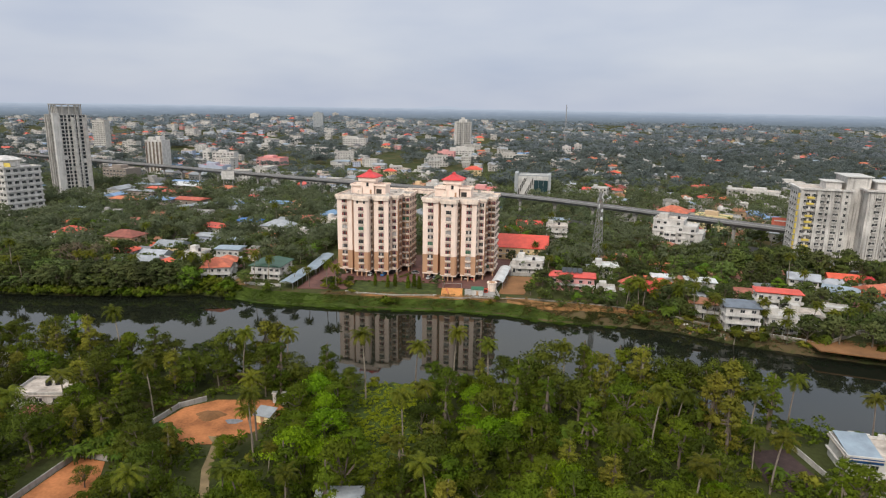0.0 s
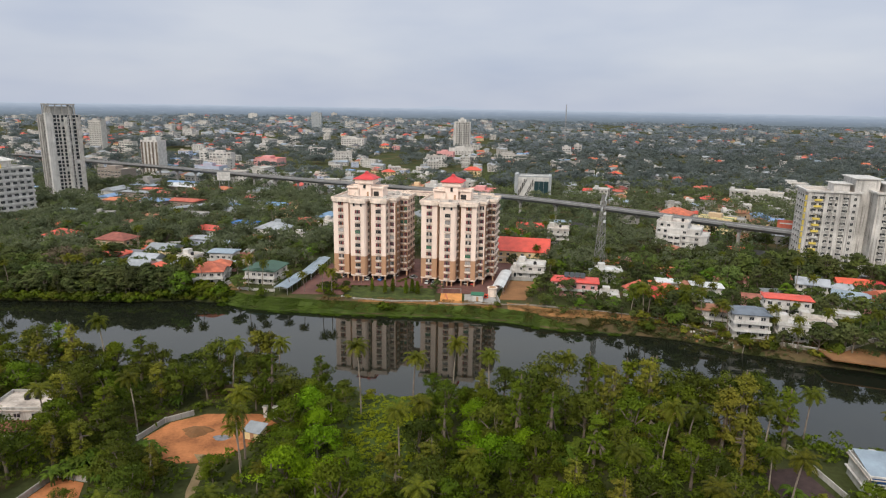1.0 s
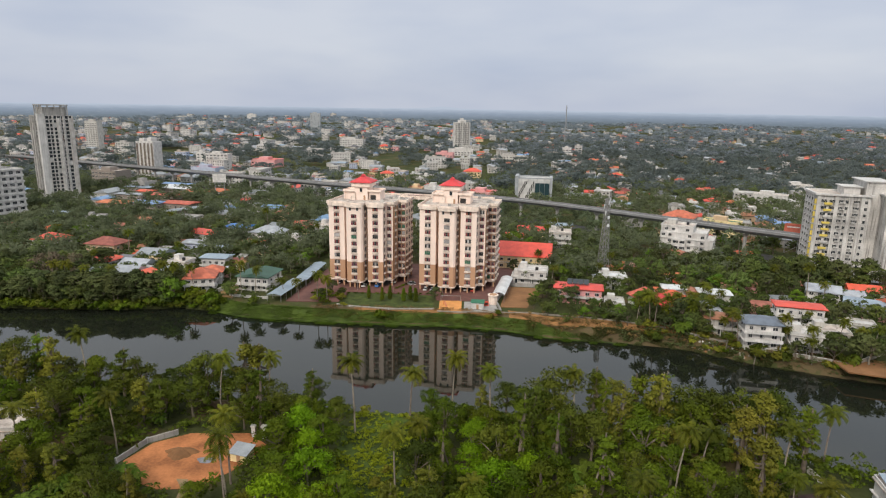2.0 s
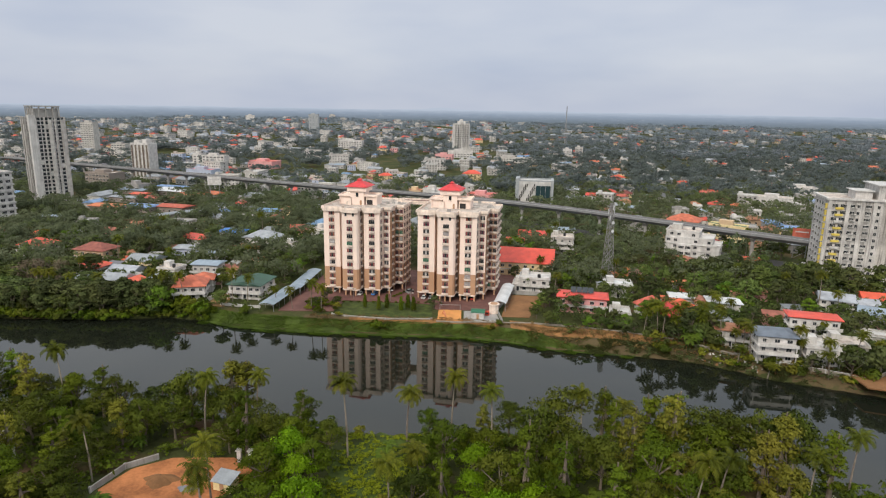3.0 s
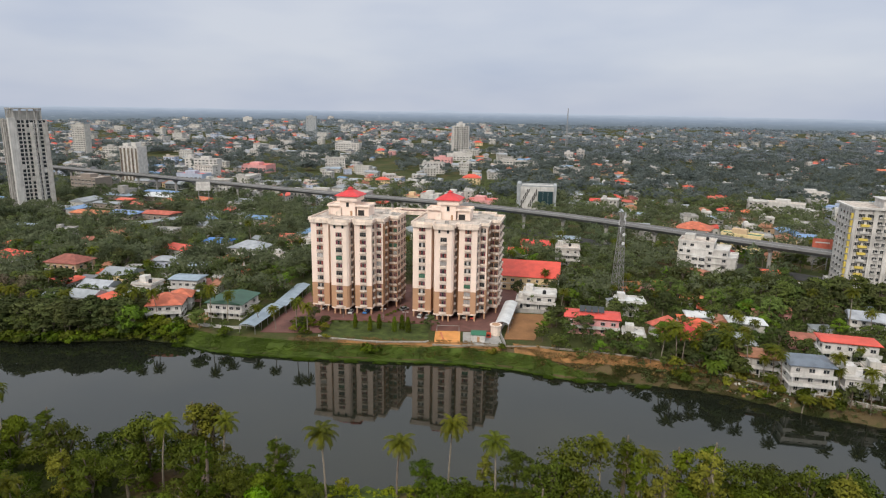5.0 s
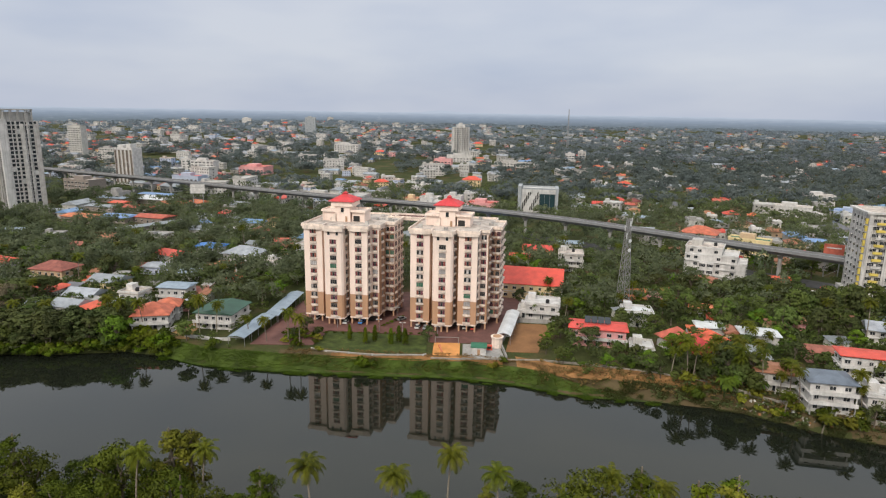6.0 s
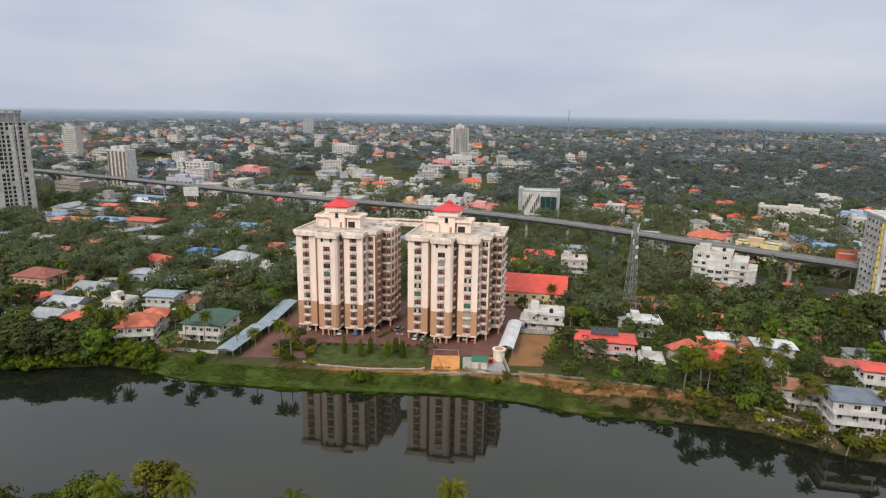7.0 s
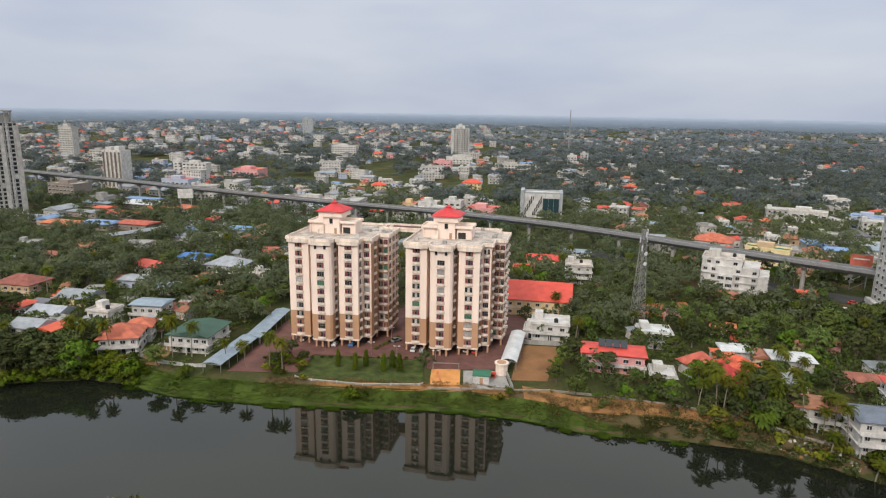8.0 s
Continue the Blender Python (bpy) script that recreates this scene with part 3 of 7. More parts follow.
            tower_window(t, wx, wy - 0.14, z, 0, rng)
        if f < 10:
            tower_window(t, 13.1, -2.74, z, 0, rng)
        else:
            tower_window(t, 11.4, -2.72, z + 0.2, 0, rng, small=True)
            tower_window(t, 14.8, -2.72, z + 0.2, 0, rng, small=True)
        tower_window(t, 27.8, 4.06, z, 0, rng, 0.66)
        tower_window(t, 30.4, 12.05, z, 0, rng, 0.5)
        tower_window(t, 32.3, 12.05, z, 0, rng, 0.5)
        for yy in (2.0,):
            tower_window(t, 26.12, yy, z, 90, rng, 0.55)
            tower_window(t, -0.12, yy + 2, z, -90, rng, 0.6)
        for yy in (14.5, 19.0, 23.0):
            tower_window(t, 33.32, yy, z, 90, rng, 0.75)
        tower_window(t, 29.55, 8.2, z, 90, rng, 0.7)
        tower_window(t, 17.14, 1.2, z, 90, rng, 0.5)
    for a, b in ((8.9, 0), (17.3, 0)):
        pipe = Shape().tube([(a, 3.0, BASE), (a, 3.0, top)], [0.09, 0.09])
        part("drain_pipe", pipe, M["curtain_pale"], t)
    # stilts and parking level
    for px, py in [(0.4, 0.4), (3.6, 0.4), (6.8, 0.4), (10.8, -2.2), (13.1, -2.2), (15.4, -2.2), (19.4, 0.4), (22.5, 0.4), (25.6, 0.4), (29, 4.6), (29, 11.6), (32.8, 12.6), (32.8, 18.5), (32.8, 24.6), (0.4, 8), (0.4, 16), (0.4, 25.6), (26, 10), (18, 9), (8.4, 9), (18, 18), (8.4, 18), (28, 30), (5, 30)]:
        part("column", Shape().box(px - 0.3, px + 0.3, py - 0.3, py + 0.3, 0, BASE), M["tan"], t)
    # solid near-black block added to give the dark shade under the tower
    part("parking_core", Shape().box(3, 27, 4.6, 29, 0, BASE - 0.003), M["dark"], t, "near-black block standing in for the parking level's shade")
    part("sill_beam", Shape().prism(grown(OUTLINE, 0.08), BASE - 0.45, BASE + 0.15), M["cornice"], t)
    # roof core with the red pyramid cap
    cx, cy = red_core
    z = top + 0.8
    core = Shape().box(cx - 3.2, cx + 3.2, cy - 3.7, cy + 3.7, z, z + 6.0)
    part("stair_core", core, M["cream"], t)
    part("core_head", Shape().box(cx - 4.5, cx + 4.5, cy - 4.5, cy + 4.5, z + 6.0, z + 7.9), M["cream"], t)
    roof = Shape()
    e = [(cx - 5.3, cy - 5.3), (cx + 5.3, cy - 5.3), (cx + 5.3, cy + 5.3), (cx - 5.3, cy + 5.3)]
    roof.prism(e, z + 7.9, z + 8.15)
    roof.loft([(px, py, z + 8.15) for px, py in e], [(cx + (px - cx) * 0.17, cy + (py - cy) * 0.17, z + 10.4) for px, py in e], False)
    part("pyramid_roof", roof, M["crimson"], t, "bright red pyramid roof")
    cap = Shape().box(cx - 0.85, cx + 0.85, cy - 0.85, cy + 0.85, z + 10.4, z + 10.75)
    cap.loft([(cx + 1.05 * px, cy + 1.05 * py, z + 10.75) for px, py in ((-1, -1), (1, -1), (1, 1), (-1, 1))], [(cx + 0.06 * px, cy + 0.06 * py, z + 11.5) for px, py in ((-1, -1), (1, -1), (1, 1), (-1, 1))])
    part("roof_cap", cap, M["crimson"], t)
    part("core_window", Shape().box(cx - 0.6, cx + 0.6, cy - 3.78, cy - 3.66, z + 3.6, z + 5.4), M["glass"], t)
    part("core_band", Shape().box(cx - 0.9, cx + 0.9, cy - 3.95, cy - 3.7, z + 3.2, z + 3.5), M["cornice"], t)
    part("core_door", Shape().box(cx + 1.2, cx + 2.1, cy - 3.77, cy - 3.68, z, z + 2.1), M["recess"], t)
    for sx, w, h in ((-1, 5.0, 3.6), (1, 5.4, 3.8)):
        x0, x1 = sorted((cx + sx * 3.72, cx + sx * (3.72 + w)))
        part("roof_room", Shape().box(x0, x1, cy - 2.6, cy + 4.4, z, z + h), M["cream"], t)
        if sx > 0:
            # slab on the solid wall, blackened like a shaded opening
            part("room_opening", Shape().box(x0 + 0.5, x1 - 2.2, cy - 2.68, cy - 2.59, z + 0.1, z + 2.3), M["dark"], t)
        part("roof_slab", Shape().box(x0 - 0.5, x1 + 0.5, cy - 3.6, cy + 4.8, z + h, z + h + 0.3), M["cornice"], t)
        part("slab_parapet", Shape().ring(x0 - 0.4, x1 + 0.4, cy - 3.5, cy + 4.7, z + h + 0.3, z + h + 0.9, 0.2), M["cream"], t)
        for py in (-3.2,):
            part("post", Shape().box(x0 if sx < 0 else x1 - 0.35, x0 + 0.35 if sx < 0 else x1, cy + py, cy + py + 0.35, z, z + h), M["cream"], t)
    part("stair_wing", Shape().loft([(cx - 5.2, cy - 4.6, z), (cx - 2.6, cy - 4.6, z), (cx - 2.6, cy - 3.72, z), (cx - 5.2, cy - 3.72, z)], [(cx - 5.2, cy - 4.6, z + 1.0), (cx - 2.6, cy - 4.6, z + 3.4), (cx - 2.6, cy - 3.72, z + 3.4), (cx - 5.2, cy - 3.72, z + 1.0)]), M["cornice"], t)
    for k in range(7):
        ux, uy = rng.choice([(3.5, 6), (22, 7), (25, 18), (5, 18), (13, 2.5), (24, 27), (30, 19)])
        ux, uy = ux + rng.uniform(-1.6, 1.6), uy + rng.uniform(-2, 2)
        part("roof_unit", Shape().box(ux - 0.7, ux + 0.7, uy - 0.5, uy + 0.5, z, z + rng.uniform(0.5, 1.1)), M[rng.choice(["offwhite", "concrete"])], t)
    m = pose(x, y, 0, 0, 0, rz)
    for u in (2, 10, 18, 26, 33):
        for v in (1, 10, 20, 30):
            q = m @ Vector((u, v, 0))
            keep_clear(q.x, q.y, 8.5)
    return t


apartment_tower(-61.0, 7.3, -9.5, "cream and tan apartment tower with red pyramid roof cap", 4)
apartment_tower(-20.0, 2.3, -9.5, "cream and tan apartment tower with red cap near carport", 9)
link = thing("roof_bridge", pose(-28, 24, 0, 0, 0, -9.5), "thin cream slab bridging the two tower roofs", "bridge")
part("slab", Shape().box(-4, 12.5, 3, 11, 36.9, 37.7), M["cornice"], link)
part("deck", Shape().box(-3.8, 12.3, 3.2, 10.8, 37.7, 37.76), M["paver"], link, "brown tiled top")
for yy in (3, 10.7):
    part("edge_wall", Shape().box(-4, 12.5, yy, yy + 0.3, 37.76, 38.5), M["cornice"], link)


# ---- other large buildings ----
def grid_window(w, h, deep=0.12, bars=1):
    s = Shape()
    s.slot = 1
    s.box(-w / 2, w / 2, 0.0, deep, 0, h)
    s.slot = 0
    s.box(-w / 2 - 0.08, w / 2 + 0.08, -0.08, 0.0 + deep, -0.1, 0.0).box(-w / 2 - 0.2, w / 2 + 0.2, -0.4, deep, h, h + 0.12)
    for k in range(bars):
        x = -w / 2 + w * (k + 1) / (bars + 1)
        s.box(x - 0.04, x + 0.04, -0.03, deep, 0, h)
    return s.mesh("window", M["white"], M["glass"])


WIN = {"std": grid_window(1.6, 1.4), "wide": grid_window(2.6, 1.5, bars=3), "tall": grid_window(1.2, 1.9), "small": grid_window(0.9, 1.1, bars=0), "open": grid_window(2.4, 2.2, bars=0)}
void = Shape()
void.slot = 1
void.box(-1.0, 1.0, -0.05, 0.12, 0, 2.0)
void.slot = 0
void.box(-1.15, 1.15, -0.5, 0.12, -0.9, -0.05)
WIN["void"] = void.mesh("window", M["grimy_shaded"], M["dark"])


def windows_on(parent, kind, face, span, count, floors, fh, z0, offset, plane, skip=0.0, seed=1):
    """Rows of windows on one face of a block. face: s, e, n, w; plane: where the face lies; span: its ends."""
    rng = random.Random(seed)
    for f in range(floors):
        for k in range(count):
            if rng.random() < skip:
                continue
            a = span[0] + (span[1] - span[0]) * (k + 0.5) / count
            o = part("window", WIN[kind], None, parent)
            z = z0 + f * fh + offset
            if face == "s":
                o.matrix_basis = pose(a, plane - 0.1, z)
            elif face == "e":
                o.matrix_basis = pose(plane + 0.1, a, z, 0, 0, 90)
            else:
                o.matrix_basis = pose(plane - 0.1, a, z, 0, 0, -90)


def slab_bands(parent, w, d, floors, fh, z0, material, out=0.35, thick=0.9):
    for f in range(floors + 1):
        part("floor_band", Shape().ring(-w / 2 - out, w / 2 + out, -d / 2 - out, d / 2 + out, z0 + f * fh - 0.15, z0 + f * fh + thick - 0.15, out + 0.02), material, parent)


# the unfinished high-rise
t = thing("highrise_shell", Matrix.LocRotScale((-345, 248, 0), Euler((0, 0, radians(-42))), (0.88, 0.88, 1.0)), "unfinished grey concrete high-rise with open floors", "high-rise")
part("wall", Shape().box(-14, 14, -14, 14, 0, 68), M["grimy_shaded"], t)
for px_ in (-13.4, -5.7, 2.8):
    part("pier", Shape().box(px_ - 0.9, px_ + 0.9, -15.0, -14.02, 0, 68), M["grimy_shaded"], t)
    part("pier", Shape().box(14.02, 15.0, -px_ - 0.7, -px_ + 0.7, 0, 68), M["offwhite"], t)
part("corner_shaft", Shape().box(9.5, 14.6, -14.8, -9.5, 0, 69.5), M["concrete_light"], t)
for cx_ in (-11.2, -5.6, 0, 5.6, 10.4):
    for cy_ in (-11.2, 10.4):
        part("crown_post", Shape().box(cx_, cx_ + 0.8, cy_, cy_ + 0.8, 68, 75.9), M["concrete"], t)
        part("crown_post", Shape().box(cy_ + 0.003, cy_ + 0.8, cx_ + 0.003, cx_ + 0.8, 68, 75.9), M["concrete"], t) if abs(cx_) < 8 else None
part("lift_room", Shape().box(-9.5, 9.5, -9.5, 9.5, 68, 74.6), M["concrete"], t)
part("crown_slab", Shape().ring(-11.6, 11.6, -11.6, 11.6, 75.9, 76.8, 1.8), M["grimy_shaded"], t)
for f in range(21):
    z = 3 + f * 3.1
    part("floor_band", Shape().ring(-14.5, 14.5, -14.5, 14.5, z - 0.2, z + 0.15, 0.55), M["concrete"], t)
windows_on(t, "void", "s", (-12.2, 9.4), 5, 21, 3.1, 3, 0.6, -14.0, 0.08, 5)
# white skin colour brightens the face turned from the sun
part("side_skin", Shape().box(14.01, 14.3, -9.4, 13.9, 0.5, 67), M["white"], t, "whitewashed side wall")
windows_on(t, "open", "e", (-9, 13.5), 7, 21, 3.1, 3, 0.5, 14.3, 0.05, 6)
for b in ((-4.5, -1.5, -15.6, -14.02), (14.32, 15.6, 0, 3), (-13.8, -11.4, -15.2, -14.02), (14.32, 15.2, 10.5, 13.6)):
    part("balcony_tower", Shape().box(*b, 3, 66), M["offwhite"], t)
keep_clear(-339, 247, 22)

# the white office block with curved bands
t = thing("office_block", Matrix.LocRotScale((-325, 146, 0), Euler((0, 0, radians(-26))), (0.95, 1.0, 1.2)), "white eight storey block with continuous balcony bands", "office building")
part("wall", Shape().box(-20, 20, -12, 12, 0, 28), M["white"], t)
slab_bands(t, 40, 24, 8, 3.4, 1.0, M["white"], 0.6, 0.8)
windows_on(t, "wide", "s", (-19.5, 19.5), 9, 8, 3.4, 1.0, 1.25, -12.0)
windows_on(t, "wide", "e", (-11.5, 11.5), 5, 8, 3.4, 1.0, 1.25, 12.0 + 8.0)
part("roof_room", Shape().box(-12, 6, -5, 6, 28.3, 32), M["white"], t)
part("roof_canopy", Shape().loft([(-14, -7, 32), (8, -7, 32), (8, 8, 32), (-14, 8, 32)], [(-9, -2, 34), (3, -2, 34), (3, 3, 34), (-9, 3, 34)]), M["white"], t)
part("sign_panel", Shape().box(6.1, 14, -4.8, -4.4, 28.4, 30.6), M["yellow"], t)
keep_clear(-322, 150, 28)

# the striped slab block beyond the viaduct
t = thing("slab_block", Matrix.LocRotScale((-354, 420, 0), Euler((0, 0, radians(-15))), (0.70, 0.8, 1.0)), "white slab block with brown vertical stripes", "apartment building")
part("wall", Shape().box(-17, 17, -8, 8, 0, 38), M["white"], t)
for k in range(5):
    x = -14 + k * 7
    part("stripe", Shape().box(x - 1.9, x + 1.7, -8.5, -8.01, 2, 36), M["bark"], t, "dark brown vertical stripe")
    part("stripe", Shape().box(x + 1.9, x + 2.5, -8.6, -8.01, 2, 38.5), M["white"], t, "white vertical fin")
windows_on(t, "small", "s", (-17.5, 17.5), 5, 11, 3.2, 2, 0.9, -8.5, 0.6, 3)
part("roof_room", Shape().box(-13, -3, -5, 5, 38, 41).box(3, 11, -5, 5, 38, 42), M["white"], t)
keep_clear(-349, 420, 20)

# the lone white tower in the distance
t = thing("distant_tower", pose(-13, 915, land(-13, 915) - 2, 0, 0, 8), "pale twelve storey tower standing alone among trees", "apartment building")
part("wall", Shape().box(-15, 15, -9, 9, 0, 50), M["white"], t)
for x0, x1, z1 in ((-13, -7, 51), (7, 13, 51), (-3, 3, 53)):
    part("bay", Shape().box(x0, x1, -11, -9.01, 0, z1), M["offwhite"], t)
windows_on(t, "wide", "s", (-13, 13), 6, 14, 3.4, 2, 0.9, -11.0)
part("roof_room", Shape().box(-7, 7, -6, 6, 50, 55).box(-3, 3, -4, 4, 55, 58), M["white"], t)
keep_clear(-13, 915, 24)

# the white riverside block with yellow balconies
t = thing("apartment_block", Matrix.LocRotScale((202.5, 52.2, 0), Euler((0, 0, radians(-14))), (0.9, 0.9, 1.0)), "weathered white apartment block with yellow balcony edges", "apartment building")
part("left_wing", Shape().box(-30, -4, -10, 14, 3.5, 40), M["stained"], t)
part("right_wing", Shape().box(2, 44, -17, 12, 3.5, 41), M["stained"], t)
part("stair_core", Shape().box(-6, 6, -6, 16, 0, 47), M["stained"], t)
part("podium", Shape().box(-32, 60, -22, 16, 0, 3.4), M["concrete_light"], t)
# black slab on the podium face; the shade of a void as colour
part("podium_void", Shape().box(-6, 40, -22.1, -21.9, 0.6, 2.8), M["dark"], t)
for x0, x1, y0, y1, z in ((-30, -4, -10, 14, 40), (2, 44, -17, 12, 41)):
    part("cornice", Shape().ring(x0 - 1.2, x1 + 1.2, y0 - 1.2, y1 + 1.2, z, z + 0.9, 1.3), M["white"], t)
    part("roof_deck", Shape().box(x0, x1, y0, y1, z, z + 0.2), M["roof_slab"], t)
for sx in (-29.2, -20.5, -14, -8, 4, 11, 18, 25):
    y = -10 if sx < 0 else -17
    part("pilaster", Shape().box(sx - 0.9, sx + 0.9, y - 0.7, y - 0.02, 3.5, 40), M["stained"], t)
windows_on(t, "wide", "s", (-28.5, -5), 6, 11, 3.2, 3.5, 1.0, -10.1, 0.0, 3)
windows_on(t, "wide", "s", (5, 43), 9, 11, 3.2, 3.5, 1.0, -17.1, 0.0, 4)
windows_on(t, "std", "w", (-8, 12), 4, 11, 3.2, 3.5, 1.0, -30.0, 0.0, 5)
for f in range(11):
    z = 3.6 + f * 3.2
    part("balcony", Shape().box(-26.5, -22.8, -11.6, -10.02, z, z + 0.95), M["yellow" if f % 4 else "white"], t, "balcony with yellow edge")
    part("yellow_fin", Shape().box(-30.9, -30.02, -9.5, -8.2, z, z + 2.4), M["yellow"], t)
    part("balcony", Shape().box(13.4, 17.0, -18.5, -17.02, z, z + 0.95), M["stained"], t)
    part("balcony", Shape().box(28.5, 33.0, -18.5, -17.02, z, z + 0.95), M["stained"], t)
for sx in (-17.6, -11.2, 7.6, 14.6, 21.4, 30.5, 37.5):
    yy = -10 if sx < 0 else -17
    # strip stands proud of the wall; its dark grey imitates recess shade
    part("recess_strip", Shape().box(sx - 0.9, sx + 0.9, yy - 0.12, yy - 0.02, 4, 39.5), M["concrete"], t, "rain-streaked strip, dark grey for the shade of a recess")
    for f in range(11):
        part("ledge", Shape().box(sx - 1.3, sx + 1.3, yy - 0.9, yy - 0.13, 4.4 + f * 3.2, 4.9 + f * 3.2), M["stained"], t)
part("roof_room", Shape().box(-16, -8, -4, 8, 40.2, 44).box(8, 24, -10, 6, 41.2, 45), M["white"], t)
part("roof_slab", Shape().box(7, 25, -11, 7, 45, 45.5).box(-17, -7, -5, 9, 44, 44.4).box(-7, 7, -7, 17, 47, 47.5), M["concrete_light"], t)
for gx in (174, 196, 222):
    keep_clear(gx, 54 - 0.2 * (gx - 174), 20)

# the grey block with the patterned front and the glass corner
t = thing("glass_office", pose(60, 296, 0, 0, 0, -7), "grey office block with patterned panel front and glass corner", "office building")
part("wall", Shape().box(-15, 15, -8, 10, 0, 19), M["concrete_light"], t)
part("fin_wall", Shape().box(-16.5, -13.5, -9.4, 10, 0, 21.5), M["grey_panel"], t)
part("fin_wall", Shape().box(14, 16.3, -10, 10, 0, 20.5), M["grey_panel"], t)
part("glass_front", Shape().box(1, 13.8, -9.2, -8.02, 2.5, 15.5), M["teal"], t, "dark teal glazed corner")
for k in range(4):
    part("mullion", Shape().box(1.2 + k * 4.1, 1.35 + k * 4.1, -9.3, -9.1, 2.5, 15.5), M["steel"], t)
for k in range(9):
    for j in range(5):
        if (k * 3 + j * 2) % 5 in (0, 2):
            part("panel", Shape().loft([(-13 + k * 1.5, -8.3, 2 + j * 3), (-12.2 + k * 1.5, -8.3, 2 + j * 3), (-12.2 + k * 1.5, -8.02, 2 + j * 3), (-13 + k * 1.5, -8.02, 2 + j * 3)], [(-12.5 + k * 1.5, -8.3, 4.9 + j * 3), (-11.7 + k * 1.5, -8.3, 4.9 + j * 3), (-11.7 + k * 1.5, -8.02, 4.9 + j * 3), (-12.5 + k * 1.5, -8.02, 4.9 + j * 3)]), M["dark"], t)
part("parapet", Shape().ring(-13.4, 14, -8, 10, 19, 20.2, 0.3), M["grey_panel"], t)
keep_clear(60, 296, 20)

# the white stepped block by the viaduct
t = thing("white_block", pose(125, 87, 0, 0, 0, -26), "white four storey block with stepped roof terraces", "building")
part("wall", Shape().box(-13, 11, -7, 8, 0, 13.2), M["white"], t)
part("upper_storey", Shape().box(-13, 4, -5.5, 8, 13.22, 16.2), M["white"], t)
part("wing", Shape().box(11.02, 15, -8.5, 6, 0, 10.2), M["white"], t)
part("front_wing", Shape().box(-6, 1, -9.2, -7.02, 0, 10.0), M["white"], t)
part("parapet", Shape().ring(-13.3, 4.3, -5.8, 8.3, 16.2, 17.0, 0.3), M["white"], t)
part("terrace_parapet", Shape().ring(4.35, 11.3, -7.3, 8.3, 13.2, 14.1, 0.3), M["white"], t)
part("wing_parapet", Shape().ring(11.35, 15.3, -8.8, 6.3, 10.2, 11.0, 0.3), M["white"], t)
part("roof_deck", Shape().box(-12.9, 3.9, -5.4, 7.9, 16.2, 16.3), M["roof_slab"], t)
part("stair_head", Shape().box(-11, -6, 0, 6, 16.32, 19.0), M["offwhite"], t)
part("water_tank", Shape().tube([(0, 3, 16.32), (0, 3, 17.8), (0, 3, 18.1)], [0.8, 0.8, 0.3], 10), M["black"], t, "black plastic water tank")
for f in range(1, 4):
    part("floor_band", Shape().box(-13.4, 11.4, -7.7, -7.02, f * 3.3 - 0.15, f * 3.3 + 0.12), M["white"], t)
windows_on(t, "std", "s", (-13, -6), 2, 4, 3.3, 0, 1.1, -7.0, 0.1, 8)
windows_on(t, "std", "s", (1, 11), 3, 4, 3.3, 0, 1.1, -7.0, 0.1, 9)
windows_on(t, "wide", "s", (-6, 1), 2, 3, 3.3, 0, 1.1, -9.2, 0.0, 8)
windows_on(t, "std", "s", (-12, 3), 4, 1, 3.3, 13.2, 0.9, -5.5, 0.2, 8)
windows_on(t, "std", "e", (-7, 6), 3, 3, 3.3, 0, 1.1, 15.0, 0.1, 4)
keep_clear(120, 88, 13)
keep_clear(132, 84, 10)


# ---- houses ----
def hip(s, w, d, z, h, over=0.7, ridge=0.4, thick=0.18):
    """A hipped roof; ridge: its share of the length. Zero makes a pyramid, one a gable."""
    a, b = w / 2 + over, d / 2 + over
    s.prism([(-a, -b), (a, -b), (a, b), (-a, b)], z, z + thick)
    z += thick
    if w >= d:
        r = max(0.05, (a - b) if ridge < 0 else a * ridge)
        p, q = (-r, 0, z + h), (r, 0, z + h)
        s.poly([(-a, -b, z), (a, -b, z), q, p]).poly([(a, b, z), (-a, b, z), p, q]).poly([(-a, b, z), (-a, -b, z), p]).poly([(a, -b, z), (a, b, z), q])
    else:
        r = max(0.05, (b - a) if ridge < 0 else b * ridge)
        p, q = (0, -r, z + h), (0, r, z + h)
        s.poly([(-a, -b, z), (a, -b, z), p]).poly([(a, b, z), (-a, b, z), q]).poly([(-a, b, z), (-a, -b, z), p, q]).poly([(a, -b, z), (a, b, z), q, p])
    return s


HW = {"a": grid_window(1.5, 1.25), "b": grid_window(1.0, 1.2), "door": grid_window(1.1, 2.1, bars=0)}


def house(x, y, w, d, floors, rz, wall, roof, style, label, balcony=False, seed=0, wins=4, fh=3.1, extra="", name="house", z=None, clear=True, head=True, pitch=0.26):
    """A house with plinth, walls, windows, sunshades, roof and, where seen, balcony, tank or panels."""
    rng = random.Random(seed + int(x * 7 + y * 13))
    t = thing(name, pose(x, y, land(x, y) if z is None else z, 0, 0, rz), label, "house")
    h = floors * fh
    part("wall", Shape().box(-w / 2, w / 2, -d / 2, d / 2, -0.5, h), M[wall], t)
    for f in range(1, floors):
        part("floor_band", Shape().ring(-w / 2 - 0.5, w / 2 + 0.5, -d / 2 - 0.5, d / 2 + 0.5, f * fh - 0.2, f * fh + 0.05, 0.52), M["white"], t)
    for f in range(floors):
        for k in range(wins):
            a = -w / 2 + w * (k + 0.5) / wins
            o = part("window", HW["door" if f == 0 and k == wins // 2 else rng.choice("ab")], None, t)
            o.matrix_basis = pose(a, -d / 2 - 0.1, f * fh + (0.05 if f == 0 and k == wins // 2 else 0.95))
